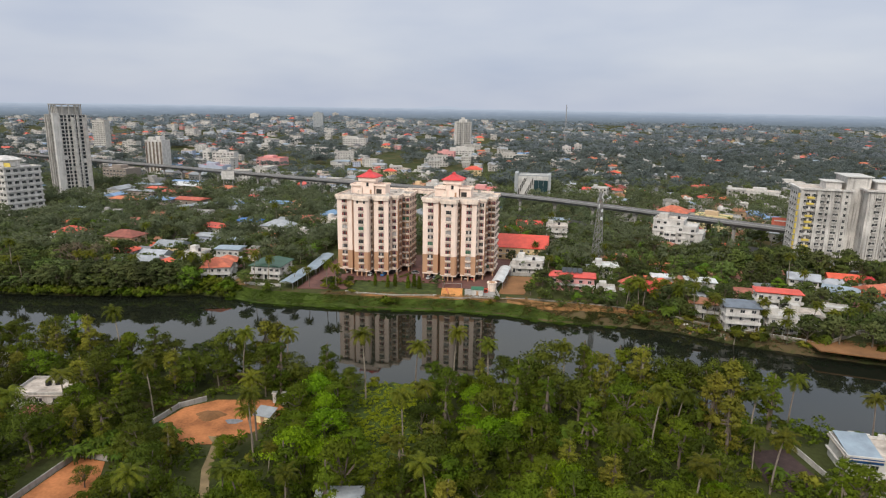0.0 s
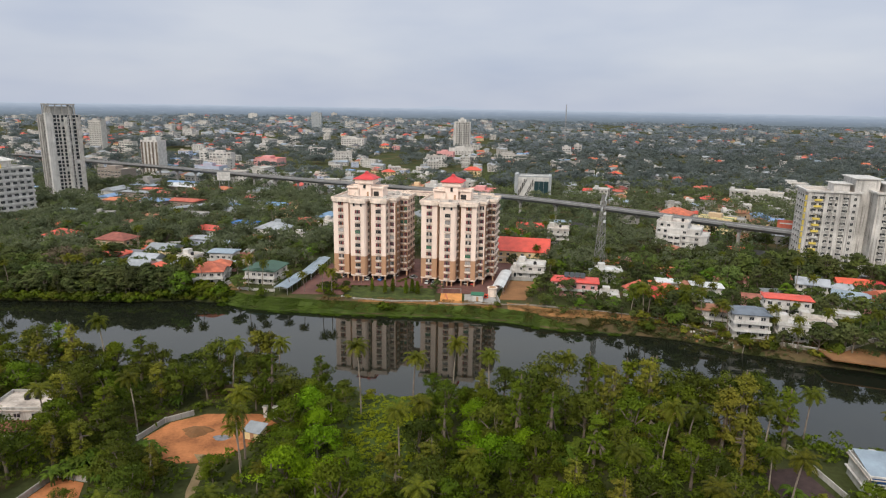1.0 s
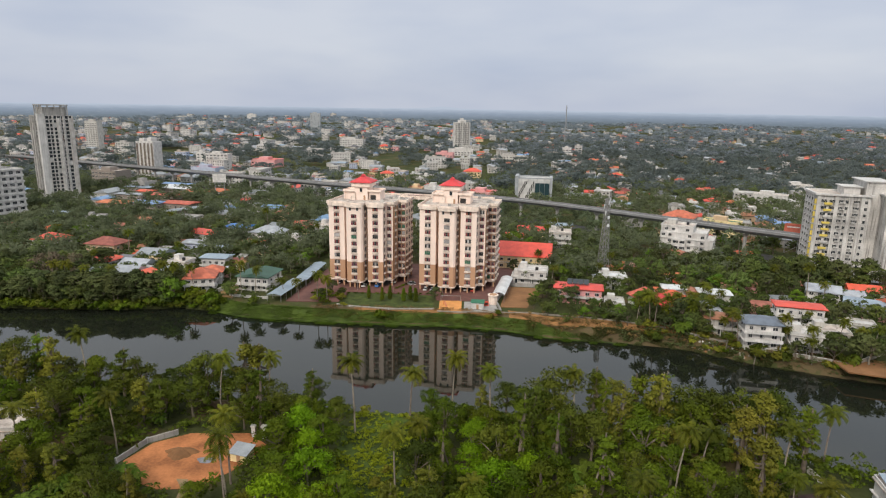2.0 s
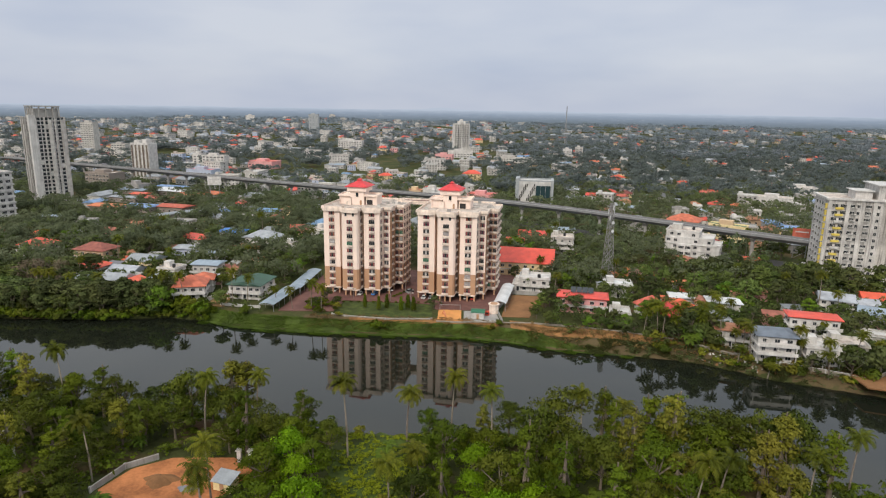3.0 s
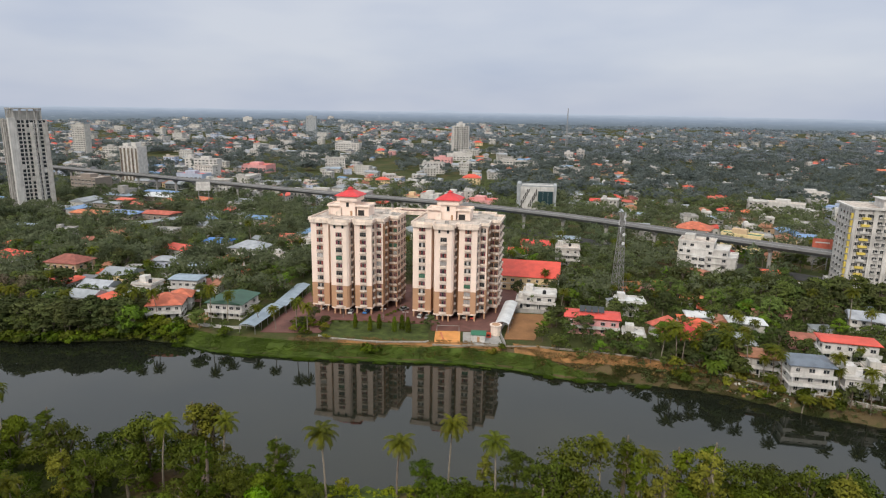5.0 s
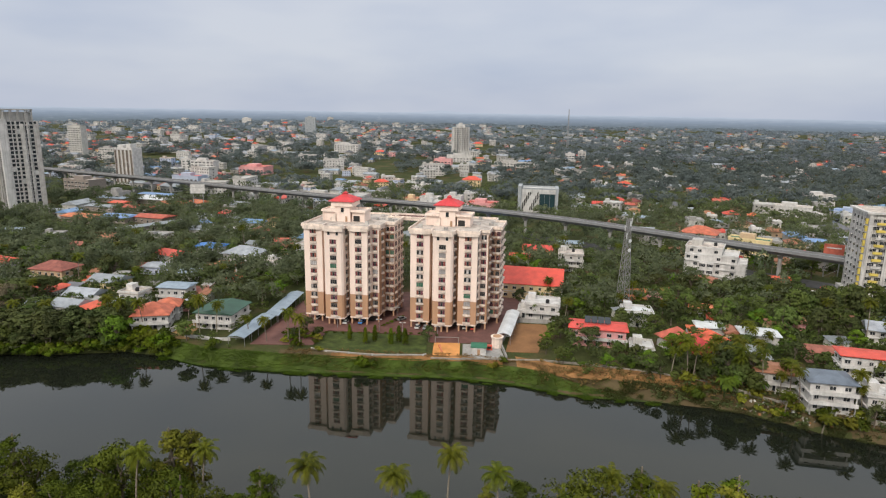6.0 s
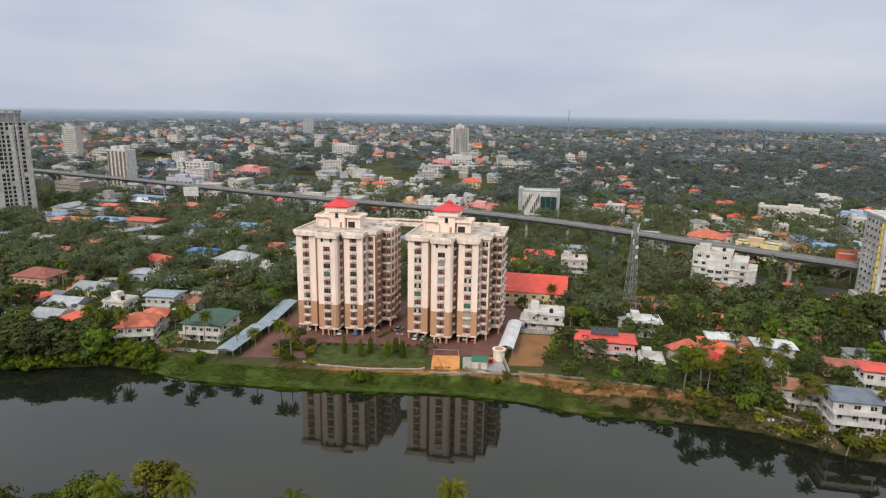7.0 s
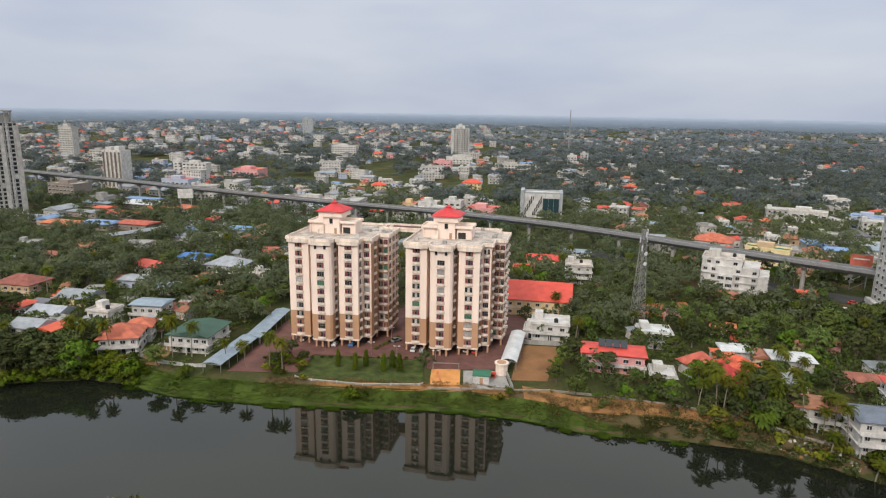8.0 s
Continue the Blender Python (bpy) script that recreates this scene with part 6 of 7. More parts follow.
        y = 90 + 2300 * rng.random() ** 1.7
        x = rng.uniform(-1.0, 1.0) * (0.74 * (y + 280) + 20)
        if y < line_point(x) + 14 and rng.random() < (0.45 if -190 < x < -45 and y > 120 else 0.9):
            continue
        dense = x < 0.10 * y - 10
        if not dense and rng.random() < 0.35:
            continue
        if ((clear[:, 0] - x) ** 2 + (clear[:, 1] - y) ** 2 < (clear[:, 2] + 6) ** 2).any():
            continue
        if noise.noise((x / 110, y / 190, 7.7)) < (-0.35 if dense else -0.2):
            continue
        gap = 10.5 if urban_ground(x, y) else 14
        if any((x - a) ** 2 + (y - b) ** 2 < gap ** 2 for a, b, *_ in found):
            continue
        k = rng.choice(urban if dense and y > line_point(x) + 14 and rng.random() < 0.7 else rural)
        found.append((x, y, k, -12 + rng.choice((0, 90, 0, -10, 20)) + rng.uniform(-6, 6), rng.uniform(0.68, 1.12)))
    found.sort(key=lambda f: f[1])
    far = []
    used = set()
    for n, (x, y, k, rz, s) in enumerate(found):
        spots.append((x, y))
        if n < 205:
            o = moulds[k] if k not in used else copy_thing(moulds[k], pose(0, 0, 0))
            used.add(k)
            put(o, x, y, land(x, y), rz, s)
        else:
            far.append((k, Matrix.LocRotScale((x, y, land(x, y)), Euler((0, 0, radians(rz))), (s, s, s))))
    joined_houses("far_houses", far)


scatter_houses()


# ---- trees ----
def leaf_cloud(rng, centres, radii, per, size, flat=0.7, stretch=1.0, ruffle=0.45, up=0.15):
    """Leaf cards in clumps as an n x 5 x 3 array: four corners, and the way the foliage bulges there."""
    out = []
    middle = centres.mean(axis=0)
    reach = np.linalg.norm(centres - middle, axis=1).max() + 1e-6
    for c, r in zip(centres, radii):
        d = rng.normal(size=(per, 3))
        d /= np.linalg.norm(d, axis=1, keepdims=True)
        d[:, 2] = np.where(d[:, 2] < -0.35, -d[:, 2] * 0.5, d[:, 2])
        p = c + d * r * rng.uniform(0.55, 1.05, size=(per, 1)) * np.array([1, 1, flat])
        nrm = d + rng.normal(scale=ruffle, size=(per, 3)) + np.array([0, 0, up])
        nrm /= np.linalg.norm(nrm, axis=1, keepdims=True)
        bulge = 0.75 * d + 0.55 * (c - middle) / reach + 0.3 * nrm + np.array([0, 0, 0.25])
        bulge /= np.linalg.norm(bulge, axis=1, keepdims=True)
        a = np.cross(nrm, rng.normal(size=(per, 3)))
        a /= np.linalg.norm(a, axis=1, keepdims=True) + 1e-9
        b = np.cross(nrm, a)
        b *= np.where((nrm * bulge).sum(axis=1, keepdims=True) < 0, -1, 1)
        s = size * rng.uniform(0.6, 1.25, size=(per, 1))
        out.append(np.stack([p - a * s * stretch, p - b * s * 0.55, p + a * s * stretch, p + b * s * 0.55, bulge], 1))
    return np.concatenate(out)


def quads_mesh(name, quads, material):
    """A mesh of loose four-cornered leaves; a fifth row gives each leaf's shading normal."""
    quads = np.asarray(quads, np.float32)
    n = len(quads)
    me = bpy.data.meshes.new(name)
    me.vertices.add(4 * n)
    me.vertices.foreach_set("co", np.ascontiguousarray(quads[:, :4]).ravel())
    me.loops.add(4 * n)
    me.loops.foreach_set("vertex_index", np.arange(4 * n, dtype=np.int32))
    me.polygons.add(n)
    me.polygons.foreach_set("loop_start", np.arange(0, 4 * n, 4, dtype=np.int32))
    me.update(calc_edges=True)
    if quads.shape[1] == 5:
        me.polygons.foreach_set("use_smooth", np.ones(n, dtype=bool))
        me.normals_split_custom_set_from_vertices(np.repeat(quads[:, 4], 4, axis=0))
    me.materials.append(material)
    return me


def crown_plan(rng, height, radius, clumps, shape):
    """Clump centres and sizes: round, tall or spreading, with an uneven outline."""
    cs, rs = [], []
    for k in range(clumps):
        q = rng.uniform(0, 1)
        ang = rng.uniform(0, 2 * math.pi)
        if shape == "tall":
            zz = height * (0.25 + 0.75 * q)
            rr = radius * (1.05 - 0.75 * q) * math.sqrt(rng.uniform(0.1, 1))
        elif shape == "spread":
            zz = height * (0.62 + 0.3 * q)
            rr = radius * math.sqrt(rng.uniform(0.05, 1)) * (1.1 - 0.35 * q)
        else:
            zz = height * (0.36 + 0.56 * q)
            rr = radius * math.sqrt(rng.uniform(0.1, 1)) * math.sqrt(max(0.08, 1 - (2 * q - 0.8) ** 2))
        lump = 1 + 0.3 * math.sin(3 * ang + clumps)
        cs.append((rr * lump * math.cos(ang), rr * lump * math.sin(ang), zz))
        rs.append(radius * rng.uniform(0.24, 0.42))
    return np.array(cs), np.array(rs)


def make_tree(name, seed, height, radius, clumps, per, size, shape, leaf, label, group):
    rng = np.random.default_rng(seed)
    t = thing(name, pose(0, 0, -900), label, "tree", group)
    cs, rs = crown_plan(rng, height, radius, clumps, shape)
    trunk = Shape()
    lean = rng.uniform(-0.06, 0.06, 2) * height
    fork = height * (0.45 if shape != "tall" else 0.8)
    trunk.tube([(0, 0, -0.6), (lean[0] * 0.3, lean[1] * 0.3, fork * 0.5), (lean[0], lean[1], fork), (lean[0] * 1.1, lean[1] * 1.1, fork * 1.35)], [0.032 * height, 0.024 * height, 0.018 * height, 0.008 * height], 7)
    for k in range(0, min(len(cs), 22), 2):
        c = cs[k]
        trunk.bar((lean[0], lean[1], fork * rng.uniform(0.7, 1.0)), tuple(c * [0.85, 0.85, 0.96]), 0.012 * height * rng.uniform(0.5, 1))
    part("trunk", trunk, M["bark"], t)
    part("crown", quads_mesh("crown", leaf_cloud(rng, cs, rs, per, size), M[leaf]), None, t)
    return t


def make_palm(seed, height, fronds, length, leaf, label, group):
    rng = np.random.default_rng(seed)
    t = thing("coconut_palm", pose(0, 0, -900), label, "palm", group)
    bend = rng.uniform(-1.3, 1.3, 2)
    trunk = Shape()
    ks = np.linspace(0, 1, 8)
    trunk.tube([(bend[0] * k * k, bend[1] * k * k, -0.5 + (height + 0.5) * k) for k in ks], [0.24 - 0.11 * k for k in ks], 7)
    part("trunk", trunk, M["palmbark"], t)
    top = np.array([bend[0], bend[1], height])
    quads = []
    for f in range(fronds):
        ang = 2.399 * f + rng.uniform(-0.25, 0.25)
        rise = 1.15 - 1.45 * f / fronds + rng.uniform(-0.1, 0.1)
        L = length * rng.uniform(0.85, 1.1)
        d = np.array([math.cos(ang), math.sin(ang), 0.0])
        side = np.array([-d[1], d[0], 0.0])
        n = 10
        path = [top.copy()]
        for k in range(n):
            lean = rise - 1.75 * (k / n) ** 1.25
            path.append(path[-1] + d * (L / n) * math.cos(lean) + np.array([0, 0, (L / n) * math.sin(lean)]))
        for k in range(n):
            a, b = path[k], path[k + 1]
            q = (k + 0.5) / n
            w = L * 0.19 * math.sin(math.pi * (0.16 + 0.72 * q)) * rng.uniform(0.9, 1.1)
            fw = b - a
            for sg in (-1, 1):
                tip = (a + b) / 2 + side * sg * w + np.array([0, 0, -0.45 * w * rng.uniform(0.7, 1.3)]) + fw * 0.9
                quads.append([a, b, tip + fw * 0.22, tip - fw * 0.22])
    part("crown", quads_mesh("crown", np.array(quads), M[leaf]), None, t)
    nuts = Shape()
    for k in range(7):
        q = rng.uniform(0, 6.28)
        p = top + np.array([0.35 * math.cos(q), 0.35 * math.sin(q), -0.35 - 0.25 * rng.uniform()])
        nuts.tube([(p[0], p[1], p[2] - 0.16), (p[0], p[1], p[2]), (p[0], p[1], p[2] + 0.16)], [0.08, 0.16, 0.06], 6)
    part("coconut_bunch", nuts, M["ochre"], t)
    return t


def make_banana(seed):
    rng = np.random.default_rng(seed)
    t = thing("banana_plant", pose(0, 0, -900), "clump of banana plants with broad arching leaves", "plant", "banana plants")
    stem, quads = Shape(), []
    for s in range(4):
        o = rng.uniform(-1.4, 1.4, 2)
        h = rng.uniform(2.2, 3.6)
        stem.tube([(o[0], o[1], -0.3), (o[0], o[1], h)], [0.16, 0.09], 6)
        for f in range(8):
            ang, L = rng.uniform(0, 6.28), rng.uniform(1.8, 2.8)
            d, side = np.array([math.cos(ang), math.sin(ang), 0]), np.array([-math.sin(ang), math.cos(ang), 0])
            pr = [np.array([o[0], o[1], h]) + d * L * q * 0.9 + np.array([0, 0, L * (0.9 * q - 1.1 * q * q)]) for q in (0, 0.33, 0.66, 1)]
            for a, b, wa, wb in zip(pr, pr[1:], (0.1, 0.34, 0.32), (0.34, 0.32, 0.05)):
                quads += [[a, b, b + side * wb - [0, 0, wb * 0.3], a + side * wa - [0, 0, wa * 0.3]], [a, b, b - side * wb - [0, 0, wb * 0.3], a - side * wa - [0, 0, wa * 0.3]]]
    part("stem", stem, M["lawn"], t)
    part("leaves", quads_mesh("leaves", np.array(quads), M["leaf_banana"]), None, t)
    return t


G1, G2 = "trees of the near grove", "coconut palms"
G3 = "trees of the far bank"
tree_dark = [make_tree("broadleaf_tree", 20 + k, 10 + k, 4.3 + 0.4 * k, 40, 76, 0.26, "round", "leaf_dark", "dense dark green broadleaf tree", G1) for k in range(3)]
tree_mid = [make_tree("broadleaf_tree", 30 + k, 9.5 + 1.2 * k, 4.2 + 0.3 * k, 40, 76, 0.26, "round", "leaf_mid", "green broadleaf tree with uneven crown", G1) for k in range(3)]
tree_bright = [make_tree("mango_tree", 40 + k, 9 + k, 4.8, 46, 76, 0.26, "round", "leaf_bright", "bright fresh green mango tree", "mango trees") for k in range(2)]
tree_yellow = [make_tree("slender_tree", 50 + k, 11, 3.2, 40, 56, 0.26, "tall", "leaf_yellow", "slender yellowish green tree", "slender trees") for k in range(2)]
tree_tall = [make_tree("mast_tree", 60 + k, 15, 3.0, 46, 56, 0.26, "tall", "leaf_mid", "tall narrow green tree", "slender trees") for k in range(2)]
bank_dark = [make_tree("rain_tree", 120 + k, 9.5 + k, 4.6, 28, 34, 0.5, ("round", "spread", "round")[k], "leaf_bank_dark", "dark green spreading tree between houses", G3) for k in range(3)]
bank_mid = [make_tree("garden_tree", 130 + k, 8.5 + k, 4.4, 28, 34, 0.5, ("round", "round", "tall")[k], "leaf_bank_mid", "green garden tree between houses", G3) for k in range(3)]
bank_bare = make_tree("bare_tree", 145, 10, 5.0, 26, 22, 0.42, "round", "leaf_twig", "half bare tree with brownish grey twigs", G3)
bank_bright = [make_tree("garden_tree", 140, 9, 4.6, 30, 36, 0.46, "round", "leaf_bank_bright", "bright green garden tree near the water", G3)]


def make_column(seed):
    g = np.random.default_rng(seed)
    t = thing("column_tree", pose(0, 0, -900), "clipped dark green columnar tree on the lawn", "tree", "columnar garden trees")
    part("trunk", Shape().tube([(0, 0, -0.3), (0, 0, 5.2)], [0.12, 0.04], 6), M["bark"], t)
    zs = np.linspace(0.7, 5.9, 15)
    cs = np.array([(g.uniform(-0.12, 0.12), g.uniform(-0.12, 0.12), z) for z in zs])
    rs = np.array([1.05 * min(1.0, 0.6 + 0.5 * z) * (1 - (z / 7.0) ** 2.2) + 0.12 for z in zs])
    part("crown", quads_mesh("crown", leaf_cloud(g, cs, rs, 90, 0.2, 0.8), M["leaf_mid"]), None, t)
    return t


column = make_column(150)


def make_bush(seed, leaf, label):
    g = np.random.default_rng(seed)
    cs, rs = crown_plan(g, 2.8, 1.9, 15, "round")
    q = leaf_cloud(g, cs * [1, 1, 0.8], rs * 1.2, 24, 0.36)
    return tagged(new("bush", quads_mesh("bush", q, M[leaf])), label, "bush", "bushes")


bush = [make_bush(170, "leaf_mid", "low rounded green leafy bush"), make_bush(171, "leaf_dark", "low dark green leafy bush"), make_bush(172, "leaf_yellow", "low yellowish green leafy bush")]
palms = [make_palm(80 + k, (13.5, 15.5, 12.0, 10.0)[k], 26, 3.6, "leaf_palm", "tall coconut palm with drooping fronds", G2) for k in range(4)]
bananas = [make_banana(90), make_banana(91)]
ALL_KINDS = (*tree_dark, *tree_mid, *tree_bright, *tree_yellow, *tree_tall, *bank_dark, *bank_mid, *bank_bright, bank_bare, column, *bush, *palms, *bananas)
originals = {id(o): True for o in ALL_KINDS}
stand = []


def plant(kind, x, y, rz=0.0, s=1.0, sz=None, label=""):
    """The first planting of a mould is the mould itself; later ones are copies."""
    if originals.pop(id(kind), None):
        o = kind
    else:
        o = copy_thing(kind, pose(0, 0, 0))
    put(o, x, y, land(x, y), rz, s, sz)
    if label:
        o["label"] = label
    stand.append((x, y))
    return o


def free(x, y, margin=0.0):
    return all((x - a) ** 2 + (y - b) ** 2 > (r + margin) ** 2 for a, b, r in OCC)


keep_clear(-115, -11, 7)
keep_clear(-103, -8, 7)
keep_clear(-92, -11, 6)
keep_clear(-62, -138, 13)
keep_clear(-105, -142, 6)
keep_clear(-56, -160, 4)
keep_clear(-57, -152, 4)
keep_clear(-84, -166, 10)
for k, (x, y) in enumerate(((-82, -176), (-86, -180), (-55, -164), (-54.5, -170), (-54.5, -176), (-57.5, -148))):
    keep_clear(x, y, 7 if k < 2 else 4.5)
rng = random.Random(5)
# palms that stand out over the river: x, y, height of the crown
for k, (x, y, h) in enumerate(((-103.3, -108, 17.5), (-26, -124, 19), (-13, -116, 13.6), (-2.2, -115, 17.4), (7.6, -118, 15.4), (-63, -116, 15.2), (28.7, -118.5, 14.7), (39.5, -113.5, 12.6), (85.2, -129.3, 13.2), (71.5, -138, 12.2), (99, -141, 13), (44.6, -148, 16.8), (-79, -137, 14), (-48.6, -147, 16.6), (-13, -150, 14), (34, -157, 12), (47, -170, 12), (-8, -139, 12), (66, -161, 13), (-100, -140, 12), (53, -139, 12), (-51, -113, 14), (-46, -174, 10), (-6, -171, 10))):
    plant(palms[k % 3], x, y, rng.uniform(0, 360), rng.uniform(0.95, 1.08), h / (13.5, 15.5, 12.0)[k % 3])
for k, (x, y, s) in enumerate(((-37.5, -131, 1.15), (-34, -139, 0.9), (-32, -147, 1.0), (-35.6, -161, 1.15), (-28, -158, 0.9), (3.6, -134, 1.0), (7.4, -150, 1.1), (14.6, -148.5, 1.05), (22.7, -167, 1.0), (51.3, -171, 0.85), (-42.6, -172, 0.8), (3, -142, 0.85))):
    plant(tree_bright[k % 2], x, y, rng.uniform(0, 360), s)
for kind, x, y, s in ((tree_dark[0], 18, -123, 1.2), (tree_tall[0], 34, -116, 1.1), (tree_yellow[0], 38, -128, 1.2), (tree_dark[1], 61, -119, 1.15), (tree_dark[2], 56, -124, 1.1), (tree_yellow[1], 62, -137, 1.2), (tree_mid[0], -100, -108, 1.0), (tree_yellow[0], -120, -112, 1.1), (tree_dark[0], -75, -122, 1.0), (tree_yellow[1], -57, -111, 1.25), (tree_yellow[0], -99, -134, 1.0), (tree_yellow[1], 61, -150, 1.2), (tree_mid[1], 37, -156, 1.0), (tree_tall[1], 30, -147, 1.0), (tree_dark[1], -30, -124, 0.7), (tree_mid[2], -24, -170, 1.0), (tree_mid[0], -42, -176, 0.9), (tree_dark[2], -96, -158, 1.0), (tree_tall[0], 44, -121, 1.15), (tree_tall[1], 50, -118, 1.2), (tree_dark[0], 66, -124, 1.3), (tree_dark[1], 72, -128, 1.25), (tree_yellow[0], 48, -124, 1.3), (tree_mid[0], 54, -130, 1.25), (tree_dark[2], 24, -119, 1.2), (tree_tall[0], 78, -134, 1.1), (tree_yellow[1], 68, -132, 1.3), (tree_tall[1], -92, -110, 1.0), (tree_dark[0], -86, -113, 1.15), (tree_yellow[0], -112, -109, 1.2), (tree_dark[1], -68, -112, 1.1), (tree_yellow[1], -55, -108, 1.2), (tree_dark[2], -124, -106, 1.1)):
    plant(kind, x, y, rng.uniform(0, 360), 1.12 * s, s * (0.9 if kind in tree_tall else 1.22))
n = 0
while n < 205:
    y = rng.uniform(-190, -96)
    x = rng.uniform(-1, 1) * (0.75 * (y + 300) + 22)
    if y > curve_at(NEAR_BANK, x) - 4 or not free(x, y, 3) or any((x - a) ** 2 + (y - b) ** 2 < 4.6 ** 2 for a, b in stand):
        continue
    if -29 < x < -10 and -152 < y < -112:
        continue
    if (x > 75 and y > -160 and x < 108) or (x > 56 and y < -152 and rng.random() < 0.8):
        continue
    k = rng.random()
    kind = rng.choice(tree_dark if k < 0.29 else tree_mid if k < 0.58 else tree_yellow if k < 0.69 else tree_tall if k < 0.80 else palms if k < 0.86 else tree_mid)
    s = rng.uniform(0.75, 1.15)
    if y > curve_at(NEAR_BANK, x) - 14 and -45 < x < 16:
        s *= 0.8
    if x < -45 and kind in tree_bright + tree_mid and rng.random() < 0.6:
        kind = rng.choice(tree_dark)
    plant(kind, x, y, rng.uniform(0, 360), s, s * rng.uniform(0.85, 1.15))
    n += 1
for k in range(90):
    x, y = rng.uniform(-110, 90), rng.uniform(-180, -104)
    if y < curve_at(NEAR_BANK, x) - 1 and free(x, y, 1):
        plant(rng.choice(bush) if rng.random() < 0.7 else rng.choice(bananas), x, y, rng.uniform(0, 360), rng.uniform(0.7, 1.3))

for k in range(34):
    plant(bananas[k % 2], rng.uniform(-85, -66), rng.uniform(-160, -147), rng.uniform(0, 360), rng.uniform(0.7, 1.1))

for kind, x, y, s in ((tree_dark[0], -112, -152, 0.9), (tree_mid[1], -94, -155, 0.85), (tree_dark[1], -70, -174, 0.6), (tree_dark[2], -82, -141, 0.85), (tree_mid[0], -60, -171, 0.55), (tree_dark[0], -92, -172, 0.7), (tree_dark[1], -95, -146, 0.75), (tree_mid[2], -64, -164, 0.55), (tree_mid[0], -52, -157, 0.75), (tree_dark[2], -78, -168, 0.45), (tree_mid[1], -104, -164, 0.9), (tree_dark[0], -100, -172, 0.9), (tree_dark[2], -88, -148, 0.7)):
    plant(kind, x, y, rng.uniform(0, 360), s)

# far bank: trees along the water and between the houses
for k in range(34):
    x = -121 - 112 * (k + rng.random()) / 34
    plant(rng.choice((bank_dark[0], bank_dark[1], bank_dark[2], bank_mid[0])), x, curve_at(FAR_BANK, x) + rng.uniform(1.0, 5.0), rng.uniform(0, 360), rng.uniform(0.6, 1.0), rng.uniform(0.55, 0.95))
for k in range(46):
    x = -118 - 118 * (k + rng.random()) / 46
    plant(bush[k % 2], x, curve_at(FAR_BANK, x) + rng.uniform(-0.3, 1.6), rng.uniform(0, 360), rng.uniform(1.0, 1.9))
for x, y, kind, s in ((-121.5, -20, bank_bright[0], 1.3), (-126, -18, bank_mid[0], 1.1), (-104.6, -21.5, bank_bright[0], 0.42), (-103, -21, bank_mid[0], 0.36), (-128, -14, bank_dark[1], 0.9), (-138, -16, bank_dark[0], 0.9), (-148, -16, bank_mid[1], 0.9), (-57, -7, bank_dark[2], 0.55), (-52, -12, bank_mid[0], 0.5), (-60, -14, bank_dark[0], 0.45), (-12, -12, bank_dark[0], 0.6), (34, -6, bank_mid[0], 0.8), (30, -12, bank_bright[0], 0.5), (44, -16, bank_dark[1], 0.85), (53, -20, bank_mid[1], 0.5), (59, -23, bank_bright[0], 0.45), (70, -24, bank_bright[0], 0.6), (84, -28, bank_dark[1], 0.8), (90, -40, bank_mid[2], 0.7), (135, -64, bank_mid[1], 0.9), (148, -28, bank_dark[0], 0.9), (116, -58, bank_mid[0], 0.7), (100, -50, tree_yellow[0], 0.6), (45, 20, bank_bright[0], 0.9), (24, 32, bank_dark[2], 0.7), (-88, 40, bank_mid[0], 1.0), (-80, 32, bank_bright[0], 0.9), (-95, 30, bank_dark[0], 1.0), (28, 86, bank_bright[0], 1.2), (36, 80, bank_bright[0], 1.0)):
    plant(kind, x, y, rng.uniform(0, 360), s)
for x, y, s in ((-186, -2, 1.5), (-178, 4, 1.3), (-194, 6, 1.2), (-170, -8, 0.9)):
    plant(bank_bare, x, y, rng.uniform(0, 360), s)
for k, x in enumerate((-40, -34, -31, -25, -22.5, -20)):
    plant(column, x, -14 - k % 2 * 2.5, 60 * k, 0.9 + 0.05 * k, 1.0)
for x, y, h in ((-96, -10, 13.0), (-90, -9, 10.6), (-76, -14.5, 7.6), (-69, -17, 8.2), (-61, -18, 11.5), (-56.5, -19.5, 10.4), (-116, -11.5, 11.4), (-123, -12, 12.0), (-130, -11.5, 12.0), (77, -37, 7.4), (86.5, -32.5, 7.4)):
    plant(palms[3], x, y, rng.uniform(0, 360), 0.85, h / 10)
for x, y in ((-130, -4), (-105, 1), (-60, 10), (74, -24), (92, -22), (97, -42), (104, -54), (112, -57), (86, -20), (80, 20), (64, 28), (96, -26), (128, -40), (40, 12), (46, 30), (38, 42), (100, -8), (112, 8), (150, -10)):
    plant(palms[rng.choice((2, 3, 3))], x, y, rng.uniform(0, 360), rng.uniform(0.65, 0.9))
for k in range(52):
    x = rng.uniform(-225, -124)
    y = curve_at(FAR_BANK, x) + 4 + (44 if x < -160 else 8) * rng.random() ** 1.2
    if free(x, y, -1.5):
        plant(rng.choice((bank_dark[0], bank_dark[1], bank_dark[2], bank_mid[0], bank_mid[1])), x, y, rng.uniform(0, 360), rng.uniform(1.0, 1.5), rng.uniform(0.75, 1.05))
for k in range(46):
    x = rng.uniform(128, 222)
    y = 34 - 0.22 * (x - 160) - 16 * rng.random() ** 1.2
    if free(x, y, -9 if y > 20 else 0.0) or k % 3 == 0:
        plant(rng.choice((*bank_dark, *bank_mid)), x, y, rng.uniform(0, 360), rng.uniform(0.9, 1.35))
for k in range(26):
    x = rng.uniform(28, 84)
    y = curve_at(FAR_BANK, x) + rng.uniform(13, 22)
    if free(x, y, -1.0):
